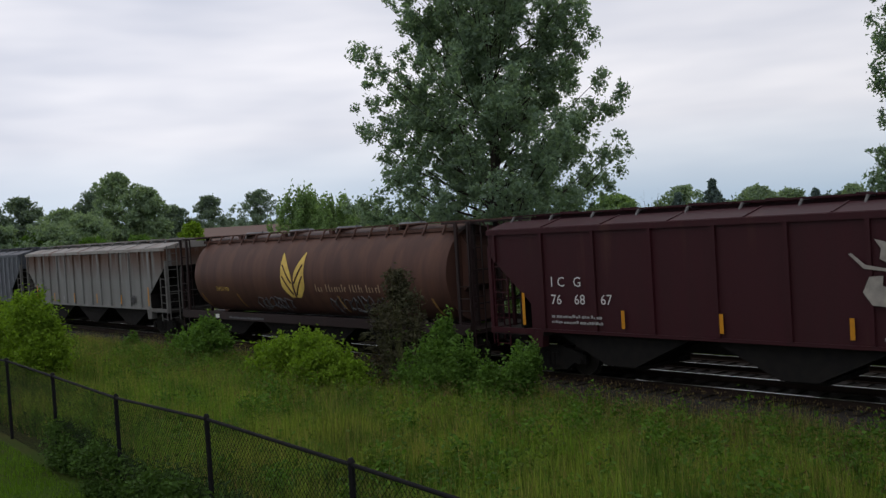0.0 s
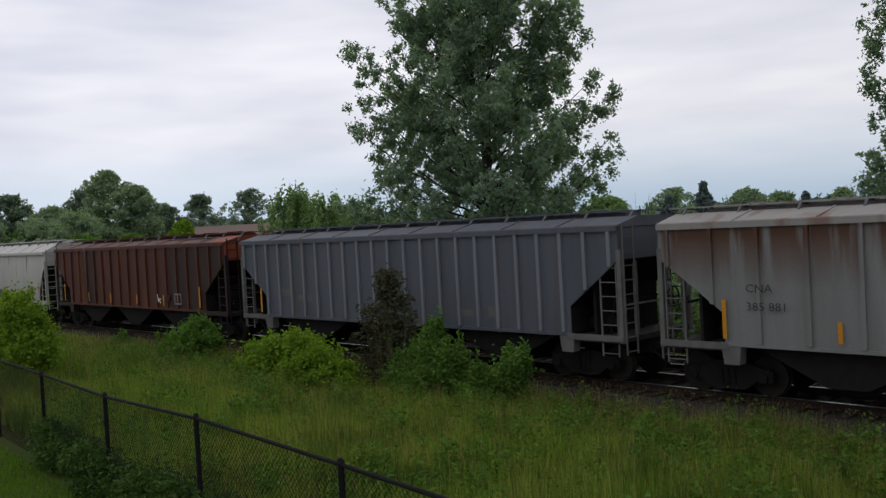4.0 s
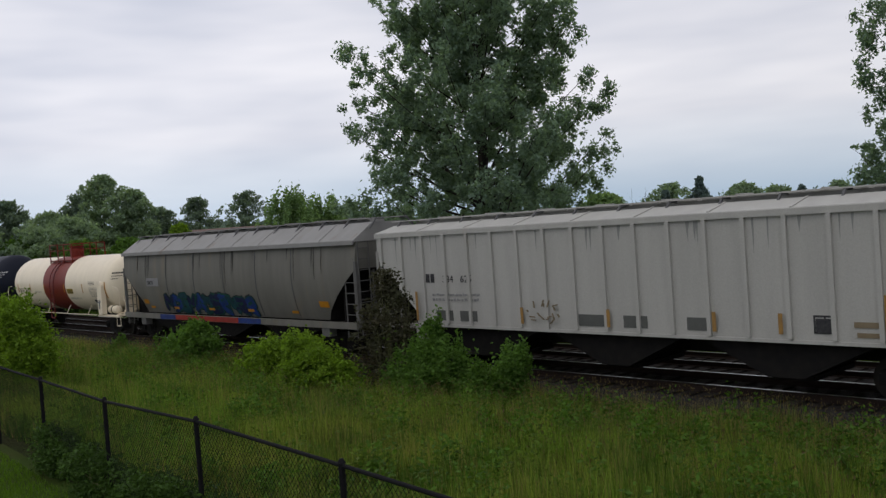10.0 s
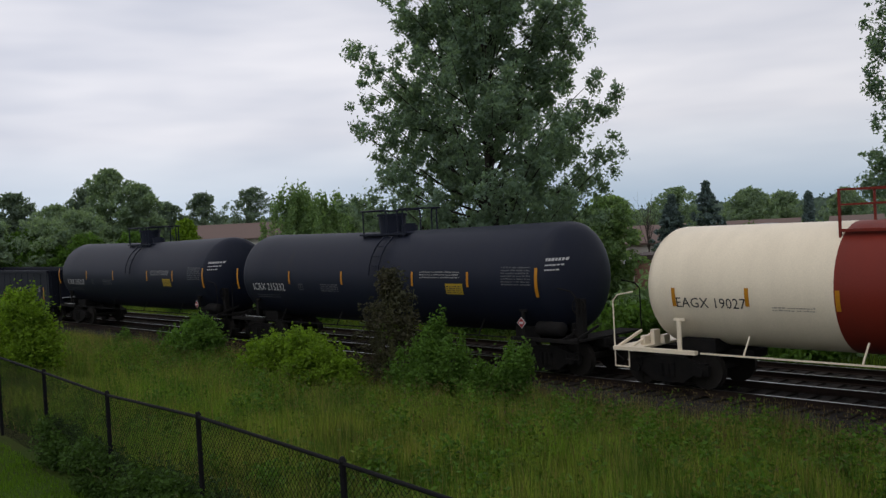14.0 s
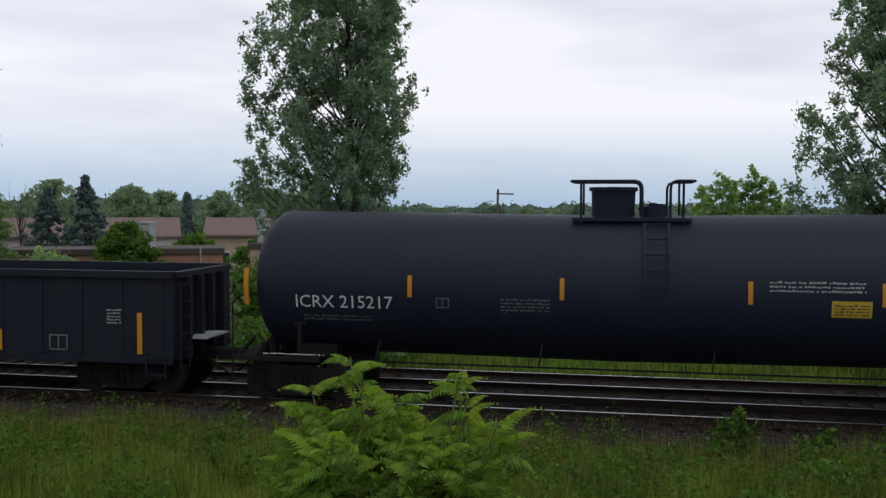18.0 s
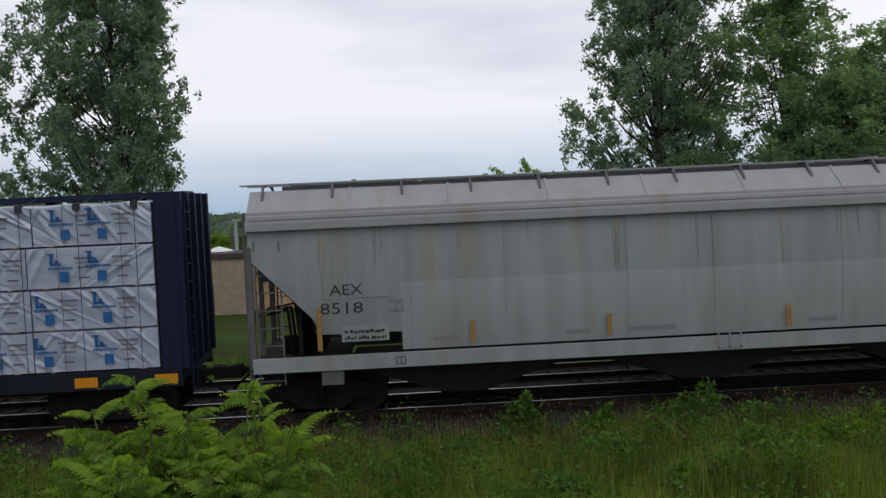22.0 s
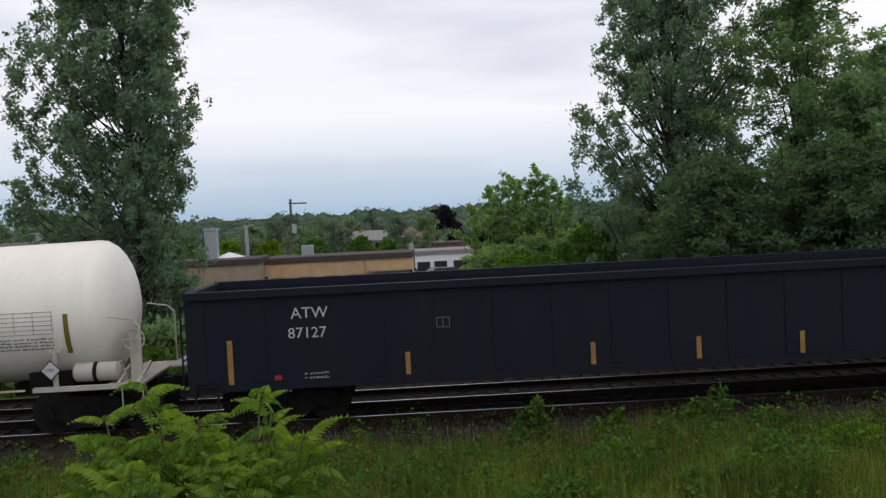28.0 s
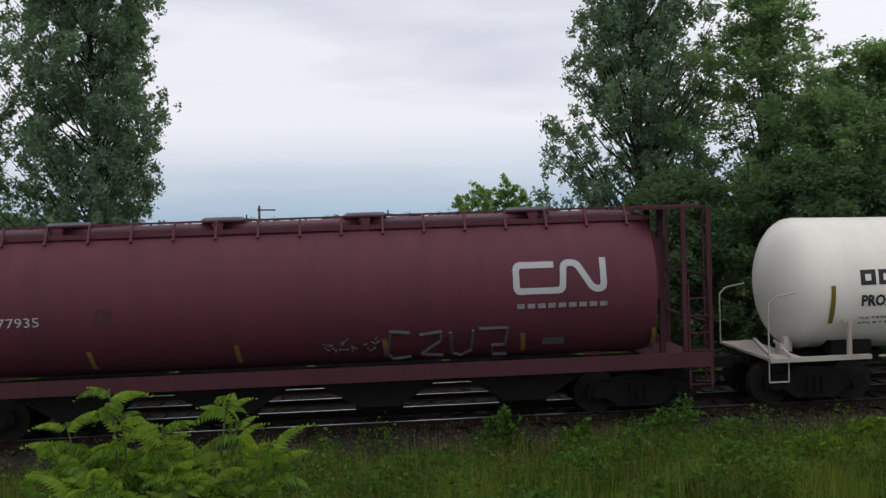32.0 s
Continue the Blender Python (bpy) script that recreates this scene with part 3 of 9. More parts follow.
# ---- mesh helpers ----
class Shape:
    """Collects vertices and faces of one mesh."""

    def __init__(self):
        self.v, self.f = [], []

    def add(self, verts, faces):
        n = len(self.v)
        self.v += [tuple(p) for p in verts]
        self.f += [tuple(i + n for i in q) for q in faces]
        return self

    def box(self, x0, x1, y0, y1, z0, z1):
        return self.add([(x, y, z) for z in (z0, z1) for y in (y0, y1) for x in (x0, x1)],
                        [(0, 2, 3, 1), (4, 5, 7, 6), (0, 1, 5, 4), (2, 6, 7, 3), (0, 4, 6, 2), (1, 3, 7, 5)])

    def tube(self, p, q, r0, r1=None, n=8, caps=True):
        p, q = Vector(p), Vector(q)
        r1 = r0 if r1 is None else r1
        d = (q - p).normalized()
        a = d.orthogonal().normalized()
        b = d.cross(a)
        ring = [a * math.cos(2 * math.pi * k / n) + b * math.sin(2 * math.pi * k / n) for k in range(n)]
        faces = [(k, (k + 1) % n, n + (k + 1) % n, n + k) for k in range(n)]
        if caps:
            faces += [tuple(reversed(range(n))), tuple(range(n, 2 * n))]
        return self.add([p + w * r0 for w in ring] + [q + w * r1 for w in ring], faces)

    def bar(self, p, q, w, h=None):
        """A square bar from p to q."""
        p, q, h = Vector(p), Vector(q), h or w
        d = (q - p).normalized()
        a = d.cross(Vector((0, 0, 1)))
        a = a.normalized() if a.length > 1e-4 else Vector((1, 0, 0))
        b = d.cross(a)
        ring = [a * sx * w / 2 + b * sy * h / 2 for sx, sy in ((-1, -1), (1, -1), (1, 1), (-1, 1))]
        return self.add([p + k for k in ring] + [q + k for k in ring],
                        [(3, 2, 1, 0), (4, 5, 6, 7)] + [(k, (k + 1) % 4, 4 + (k + 1) % 4, 4 + k) for k in range(4)])

    def prism_y(self, outline, y0, y1):
        n = len(outline)
        return self.add([(x, y0, z) for x, z in outline] + [(x, y1, z) for x, z in outline],
                        [tuple(range(n)), tuple(reversed(range(n, 2 * n)))] + [(k, n + k, n + (k + 1) % n, (k + 1) % n) for k in range(n)])

    def prism_x(self, outline, x0, x1, caps=True):
        n = len(outline)
        f = [(k, (k + 1) % n, n + (k + 1) % n, n + k) for k in range(n)]
        if caps:
            f += [tuple(reversed(range(n))), tuple(range(n, 2 * n))]
        return self.add([(x0, y, z) for y, z in outline] + [(x1, y, z) for y, z in outline], f)

    def loft_x(self, rings):
        """Closed rings of equal count, each a list of points; the end rings are capped."""
        n = len(rings[0])
        v = [p for ring in rings for p in ring]
        f = [(j * n + k, j * n + (k + 1) % n, (j + 1) * n + (k + 1) % n, (j + 1) * n + k) for j in range(len(rings) - 1) for k in range(n)]
        f += [tuple(reversed(range(n))), tuple(range((len(rings) - 1) * n, len(rings) * n))]
        return self.add(v, f)

    def mesh(self, name, material, smooth=False):
        me = bpy.data.meshes.new(name)
        me.from_pydata(self.v, [], self.f)
        me.materials.append(material)
        if smooth:
            me.polygons.foreach_set("use_smooth", [True] * len(me.polygons))
            me.set_sharp_from_angle(angle=radians(35))
        me.update()
        return me


def part(name, shape, material, parent=None, label="", smooth=False):
    """One mesh object, a part of its parent; shape is a Shape or a ready mesh."""
    me = shape if isinstance(shape, bpy.types.Mesh) else shape.mesh(name, M[material], smooth)
    ob = new(name, me)
    ob.parent = parent
    if label:
        ob["label"] = label
    return ob


def thing(name, m, label, category, group="", kind=""):
    ob = new(name)
    ob.empty_display_size = 0.3
    ob.matrix_basis = m
    return tagged(ob, label, category, group, kind)


def arrays_mesh(name, verts, faces_per, material, smooth=False):
    """A mesh from an array of vertices in runs of faces_per (3 or 4) to a face."""
    verts = np.asarray(verts, dtype=np.float32).reshape(-1, 3)
    n = len(verts) // faces_per
    me = bpy.data.meshes.new(name)
    me.vertices.add(len(verts))
    me.vertices.foreach_set("co", verts.ravel())
    me.loops.add(len(verts))
    me.loops.foreach_set("vertex_index", np.arange(len(verts), dtype=np.int32))
    me.polygons.add(n)
    me.polygons.foreach_set("loop_start", np.arange(0, len(verts), faces_per, dtype=np.int32))
    me.update(calc_edges=True)
    me.materials.append(material)
    return me


LETTERS = {}


def lettering(name, text, size, x, y, z, material, parent, wrap=None, stretch=1.0, label="", bold=0.0):
    """Painted words on a side that faces the camera, their left end at x and their foot at z; wrap = (axis z, radius) lays them on a round tank."""
    key = (text, round(size, 3), round(bold, 3))
    if key not in LETTERS:
        cu = bpy.data.curves.new("letters", "FONT")
        cu.body, cu.size, cu.offset = text, size, bold
        cu.resolution_u = 2
        ob = bpy.data.objects.new("letters", cu)
        LETTERS[key] = bpy.data.meshes.new_from_object(ob)
        bpy.data.objects.remove(ob)
    me = LETTERS[key].copy()
    me.name = name
    n = len(me.vertices)
    co = np.empty(n * 3, dtype=np.float32)
    me.vertices.foreach_get("co", co)
    co = co.reshape(-1, 3)
    pos = np.empty_like(co)
    pos[:, 0], pos[:, 2] = x + co[:, 0] * stretch, z + co[:, 1]
    pos[:, 1] = y
    if wrap:
        zc, r = wrap
        pos[:, 1] = -np.sqrt(np.maximum(r * r - (pos[:, 2] - zc) ** 2, 0.01)) - 0.008
    me.vertices.foreach_set("co", pos.ravel())
    me.materials.clear()
    me.materials.append(M[material])
    me.update()
    return part(name, me, material, parent, label)


def bars(shape, x, z, w, h, y, wrap=None, t=0.004):
    """A flat painted patch on the near side."""
    if wrap:
        zc, r = wrap
        k = 4
        for j in range(k):
            z0, z1 = z + h * j / k, z + h * (j + 1) / k
            y0, y1 = (-math.sqrt(max(r * r - (q - zc) ** 2, 0.01)) for q in (z0, z1))
            shape.add([(x, y0 - 0.008, z0), (x + w, y0 - 0.008, z0), (x + w, y1 - 0.008, z1), (x, y1 - 0.008, z1)], [(0, 1, 2, 3)])
    else:
        shape.box(x, x + w, y - t, y, z, z + h)
    return shape


# ---- ground ----
TRACK_Y, FAR_TRACK_Y, FAR_TRACK_Z = 20.6, 24.6, -0.2


def ground_z(x, y):
    """Height of the ground: a bank falls from the fence to the tracks, beyond them the land dips."""
    z = np.interp(y, [-80, 2, 5, 8, 12, 16, 17.6, 27, 30, 38, 58, 90, 400, 3000], [1.0, 0.75, 0.7, 0.5, 0.12, -0.38, -0.62, -0.72, -0.9, -1.2, -2.3, -2.6, -3.0, -3.0])
    return z + 0.05 * np.sin(x * 0.7 + y * 0.3) * np.clip((17 - y) / 6, 0, 1) * np.clip(y / 6, 0, 1)


def build_ground():
    xs = np.unique(np.concatenate([np.linspace(-3000, -130, 22), np.linspace(-120, 60, 150), np.linspace(70, 3000, 22)]))
    ys = np.unique(np.concatenate([np.linspace(-500, -10, 10), np.linspace(-8, 34, 90), np.linspace(36, 140, 40), np.linspace(160, 4000, 24)]))
    X, Y = np.meshgrid(xs, ys)
    Z = ground_z(X, Y)
    nx, ny = len(xs), len(ys)
    me = bpy.data.meshes.new("ground")
    idx = np.arange(nx * ny).reshape(ny, nx)
    quads = np.stack([idx[:-1, :-1], idx[:-1, 1:], idx[1:, 1:], idx[1:, :-1]], -1).reshape(-1, 4)
    me.from_pydata(np.stack([X, Y, Z], -1).reshape(-1, 3).tolist(), [], quads.tolist())
    me.materials.append(M["soil"])
    me.polygons.foreach_set("use_smooth", [True] * len(me.polygons))
    tagged(new("ground", me), "green grassy bank sloping down to the railway", "ground", kind="structure")


build_ground()


def build_track(y, z, name, label):
    track = thing(name, pose(0, y, z), label, "railway track", "railway tracks", "structure")
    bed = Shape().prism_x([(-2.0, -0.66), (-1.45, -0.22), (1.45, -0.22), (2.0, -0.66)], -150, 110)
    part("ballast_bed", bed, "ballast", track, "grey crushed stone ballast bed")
    for side in (-1, 1):
        c = side * 0.7525
        rail = Shape().prism_x([(c - 0.07, -0.172), (c + 0.07, -0.172), (c + 0.07, -0.155), (c + 0.012, -0.135), (c + 0.012, -0.042), (c + 0.036, -0.03),
                                (c + 0.036, -0.004), (c - 0.036, -0.004), (c - 0.036, -0.03), (c - 0.012, -0.042), (c - 0.012, -0.135), (c - 0.07, -0.155)], -150, 110)
        r = part("rail", rail, "rail_rust", track)
        part("rail_head", Shape().box(-150, 110, c - 0.030, c + 0.030, -0.004, 0.0), "rail_head", r, "shiny worn running surface")
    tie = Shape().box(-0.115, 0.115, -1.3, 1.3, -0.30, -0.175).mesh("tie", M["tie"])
    for k in range(250):
        t = part("tie", tie, "tie", track)
        t.location = (-92 + k * 0.53 + random.uniform(-0.03, 0.03), random.uniform(-0.04, 0.04), random.uniform(-0.004, 0.012))
    return track


build_track(TRACK_Y, 0.0, "near_track", "railway track with worn shiny rails on dark ballast")
build_track(FAR_TRACK_Y, FAR_TRACK_Z, "far_track", "second railway track beyond the train on grey ballast")


def build_stones():
    rng = np.random.default_rng(5)
    n = 9000
    x = rng.uniform(-62, 26, n)
    y = np.where(rng.random(n) < 0.55, rng.uniform(18.3, 21.9, n), rng.uniform(22.3, 26.6, n))
    d = np.where(y < 22.1, np.abs(y - TRACK_Y), np.abs(y - FAR_TRACK_Y))
    z = np.where(y < 22.1, 0.0, FAR_TRACK_Z) - np.interp(d, [0, 1.45, 2.3], [0.215, 0.215, 0.62])
    s = rng.uniform(0.02, 0.05, n)
    a = rng.uniform(0, 2 * math.pi, n)
    base = np.array([(1, 0, 0), (0, 1, 0), (-1, 0, 0), (0, -1, 0), (0, 0, 0.9)], dtype=np.float32)
    tri = np.array([(0, 1, 4), (1, 2, 4), (2, 3, 4), (3, 0, 4)])
    c, q = np.cos(a)[:, None], np.sin(a)[:, None]
    bx = (base[None, :, 0] * c - base[None, :, 1] * q) * s[:, None] * rng.uniform(0.7, 1.4, (n, 1)) + x[:, None]
    by = (base[None, :, 0] * q + base[None, :, 1] * c) * s[:, None] + y[:, None]
    bz = base[None, :, 2] * s[:, None] + z[:, None]
    v = np.stack([bx, by, bz], -1)[:, tri.ravel(), :].reshape(-1, 3)
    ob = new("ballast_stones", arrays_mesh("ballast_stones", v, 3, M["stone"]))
    tagged(ob, "loose grey crushed stones between the rails", "gravel", kind="stuff")


build_stones()

# ---- the train ----
MOVERS, SPINNERS = [], []
# speed of the train, metres a second, at some moments
SPEEDS = ((0, 10.98), (13, 10.98), (16, 10.66), (19.5, 10.66), (22, 10.87), (32, 10.87))
# rear end of each car along the track at the start, from the leading car back
ENDS = [-0.6, -19.2, -38.51, -57.52, -76.29, -95.46, -114.62, -133.93, -152.4, -168.76, -187.41, -205.36, -223.2, -243.35, -267.97, -289.08, -309.68, -325.27, -340.88, -359.12]


def advance(t):
    """How far the train has run since the start."""
    run = 0.0
    for (t0, v0), (t1, v1) in zip(SPEEDS, SPEEDS[1:]):
        u = min(max(t - t0, 0.0), t1 - t0)
        run += v0 * u + (v1 - v0) * u * u / (2 * (t1 - t0))
    return run + float(np.interp(t, [30, 31, 32], [0.0, -0.08, 0.18]))


WHEELSET = Shape()
for _y in (-0.7525, 0.7525):
    _s = 1 if _y > 0 else -1
    WHEELSET.tube((0, _y - 0.065, 0), (0, _y + 0.065, 0), 0.457, n=24)
    WHEELSET.tube((0, _y - _s * 0.065, 0), (0, _y - _s * 0.095, 0), 0.485, n=24)
    WHEELSET.tube((0, _y + _s * 0.065, 0), (0, _y + _s * 0.12, 0), 0.15, n=12)
    WHEELSET.box(-0.012, 0.012, _y + _s * 0.066, _y + _s * 0.072, -0.4, 0.4)
WHEELSET.tube((0, -1.02, 0), (0, 1.02, 0), 0.09, n=10)
WHEELSET = WHEELSET.mesh("wheelset", M["wheel_steel"], True)
FRAME = []
for _y in (-1.02, 1.02):
    _o = [(-1.12, 0.36), (-1.12, 0.60), (-0.75, 0.70), (-0.35, 0.80), (0.35, 0.80), (0.75, 0.70), (1.12, 0.60), (1.12, 0.36), (0.72, 0.36), (0.42, 0.16), (-0.42, 0.16), (-0.72, 0.36)]
    _f = Shape().prism_y(_o, _y - 0.07, _y + 0.07)
    _s = 1 if _y > 0 else -1
    for _x in (-0.89, 0.89):
        _f.tube((_x, _y, 0.457), (_x, _y + _s * 0.13, 0.457), 0.12, n=12)
        _f.box(_x - 0.17, _x + 0.17, _y - 0.09, _y + 0.09, 0.5, 0.66)
    for _x in (-0.16, 0.0, 0.16):
        _f.tube((_x, _y + _s * 0.075, 0.28), (_x, _y + _s * 0.075, 0.62), 0.062, n=8)
    FRAME.append(_f.mesh("side_frame", M["steel_black"], True))
BOLSTER = Shape().box(-0.22, 0.22, -1.1, 1.1, 0.42, 0.72).tube((0, 0, 0.7), (0, 0, 0.84), 0.3, n=14).mesh("bolster", M["steel_black"])
COUPLER = Shape().box(-0.62, 0.0, -0.09, 0.09, 0.80, 0.94).prism_y([(-0.05, 0.72), (0.28, 0.74), (0.30, 0.96), (-0.05, 1.0)], -0.17, 0.15).box(-0.68, -0.58, -0.25, 0.25, 0.72, 1.02)
COUPLER.tube((-0.2, -0.32, 0.78), (0.22, -0.2, 0.42), 0.028).mesh("coupler", M["steel_black"])
COUPLER = COUPLER.mesh("coupler", M["steel_black"])


def add_truck(car, x):
    truck = part("truck", BOLSTER, "steel_black", car, "dark greasy steel bogie")
    truck.location = (x, 0, 0)
    for me in FRAME:
        part("side_frame", me, "steel_black", truck)
    for dx in (-0.89, 0.89):
        w = part("wheelset", WHEELSET, "wheel_steel", truck, "worn steel wheels on an axle")
        w.location = (dx, 0, 0.457)
        SPINNERS.append((w, dx))


def new_car(k, name, label, category, inset=2.1, group="train cars"):
    """An empty car standing on its place in the train, with bogies and couplers; returns it and its length."""
    front, rear = ENDS[k], ENDS[k + 1]
    length, centre = front - rear, (front + rear) / 2
    car = thing(name, pose(centre, TRACK_Y, 0), label, category, group)
    MOVERS.append((car, centre))
    for s in (-1, 1):
        add_truck(car, s * (length / 2 - inset))
        c = part("coupler", COUPLER, "steel_black", car)
        c.location = (s * (length / 2 - 0.25), 0, 0)
        c.rotation_euler = (0, 0, 0 if s > 0 else math.pi)
    return car, length


def ladder(name, car, material, x0, x1, y0, y1, z0, z1, step=0.36, t=0.035):
    """Two uprights and rungs; x0,y0 and x1,y1 are the feet of the uprights."""
    s = Shape().bar((x0, y0, z0), (x0, y0, z1), t).bar((x1, y1, z0), (x1, y1, z1), t)
    z = z0 + 0.08
    while z < z1:
        s.bar((x0, y0, z), (x1, y1, z), t * 0.75)
        z += step
    return part(name, s, material, car)


def stripes(car, xs, z, h, y, material="stripe", w=0.1, wrap=None):
    for x in xs:
        part("reflector", bars(Shape(), x - w / 2, z, w, h, y - 0.003, wrap), material, car)


def text_bars(car, x, z, w, h, rows, y, material, seed=0, wrap=None):
    """Rows of small lettering too fine to read, as bars."""
    rng = random.Random(seed)
    s = Shape()
    for k in range(rows):
        zz, xx = z + h * (rows - 1 - k) / rows, x
        while xx < x + w - 0.02:
            ww = min(rng.uniform(0.03, 0.10), x + w - xx)
            bars(s, xx, zz + rng.choice((0, 0, 0.08)) * h / rows, ww, h / rows * rng.choice((0.5, 0.42, 0.34)), y - 0.002, wrap, 0.003)
            xx += ww + rng.choice((0.014, 0.014, 0.02, 0.05))
    part("small_lettering", s, material, car)


def chutes(car, half, n, top, material="steel_black", w=1.35, foot=0.42):
    """The discharge hoppers that hang between the bogies."""
    pitch = 2 * half / n
    for k in range(n):
        c = -half + pitch * (k + 0.5)
        s = Shape().prism_y([(c - pitch * 0.47, top), (c + pitch * 0.47, top), (c + 0.42, foot), (c - 0.42, foot)], -w, w)
        s.box(c - 0.5, c + 0.5, -w * 0.75, w * 0.75, foot - 0.1, foot)
        part("discharge_chute", s, material, car)


def running_boards(car, a, z, material, gap=0.55, bracket="steel_black", inner=0.35, drop=0.22, step=1.45, wide=0.32):
    for s in (-1, 1):
        b = Shape()
        for k in range(3):
            y0 = s * (inner + k * wide / 3)
            b.box(-a, a, min(y0, y0 + s * wide / 3.6), max(y0, y0 + s * wide / 3.6), z, z + 0.03)
        part("running_board", b, material, car)
        x = -a + 0.5
        while x < a:
            part("roof_bracket", Shape().bar((x, s * (inner + wide + 0.02), z - 0.01), (x, s * (inner + wide + 0.30), z - drop - 0.10), 0.05).bar((x, s * inner, z - 0.015), (x, s * (inner + wide + 0.04), z - 0.015), 0.04), bracket, car)
            x += step


def hatches(car, a, z, n, material):
    for k in range(n):
        x = -a + 2 * a * (k + 0.5) / n
        part("roof_hatch", Shape().box(x - a / n + 0.06, x + a / n - 0.06, -0.31, 0.31, z, z + 0.07).box(x - 0.04, x + 0.04, -0.36, 0.36, z + 0.07, z + 0.1), material, car)


def end_gear(car, a, length, w, z_sill, z_break, material, end_material, frame="steel_black", side_rungs=True):
    """Corner posts, ladders, platform, brake gear and centre sill at both ends."""
    part("centre_sill", Shape().box(-length / 2 + 0.55, length / 2 - 0.55, -0.3, 0.3, 0.72, 1.08), frame, car)
    for s in (-1, 1):
        part("end_platform", Shape().box(min(s * (a - 1.9), s * a), max(s * (a - 1.9), s * a), -w, w, z_sill - 0.2, z_sill - 0.06), "platform_shade", car)
        for y in (-w + 0.04, w - 0.04):
            part("corner_post", Shape().box(s * a - 0.06, s * a + 0.06, y - 0.05, y + 0.05, z_sill - 0.2, z_break + 0.25), end_material, car)
            ladder("side_ladder", car, end_material, s * (a - 0.12), s * (a - 0.62), y, y, z_sill - 0.55, z_break + 0.35)
        for y in (-0.75, 0.75):
            part("end_post", Shape().bar((s * (a - 0.1), y, z_sill - 0.1), (s * (a - 0.1), y, z_break + 0.05), 0.09), end_material, car)
        ladder("end_ladder", car, end_material, s * (a + 0.08), s * (a + 0.08), -w + 0.1, -w + 0.55, z_sill - 0.5, z_break + 0.9)
        part("cross_rail", Shape().bar((s * (a + 0.02), -w + 0.1, z_sill + 0.75), (s * (a + 0.02), w - 0.1, z_sill + 0.75), 0.04), end_material, car)
    wheel = Shape()
    for k in range(18):
        a0, a1 = 2 * math.pi * k / 18, 2 * math.pi * (k + 1) / 18
        wheel.bar((a + 0.18, 0.5 + 0.27 * math.cos(a0), 2.1 + 0.27 * math.sin(a0)), (a + 0.18, 0.5 + 0.27 * math.cos(a1), 2.1 + 0.27 * math.sin(a1)), 0.03)
    for k in range(4):
        wheel.bar((a + 0.18, 0.5, 2.1), (a + 0.18, 0.5 + 0.27 * math.cos(k * math.pi / 2), 2.1 + 0.27 * math.sin(k * math.pi / 2)), 0.025)
    part("brake_wheel", wheel.tube((a + 0.05, 0.5, 2.1), (a + 0.18, 0.5, 2.1), 0.05), frame, car)
    for s in (-1, 1):
        x = s * (a - 0.95)
        # black plate added to stand for the shade behind the end frame
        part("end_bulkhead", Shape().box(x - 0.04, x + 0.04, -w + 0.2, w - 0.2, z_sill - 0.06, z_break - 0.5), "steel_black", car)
        for y in (-1.0, -0.35, 0.4):
            part("brake_pipe", Shape().tube((x + s * 0.2, y, z_sill - 0.1), (x + s * 0.3, y + 0.1, z_sill + 0.9), 0.03).tube((x + s * 0.3, y + 0.1, z_sill + 0.9), (x + s * 0.75, y + 0.3, z_sill + 0.8), 0.025), frame, car)
    part("brake_cylinder", Shape().tube((-a + 0.5, -0.5, 1.45), (-a + 1.3, -0.5, 1.45), 0.2, n=14), frame, car)
    part("air_reservoir", Shape().tube((a - 1.5, -0.75, z_sill + 0.22), (a - 0.55, -0.75, z_sill + 0.22), 0.19, n=14), frame, car)


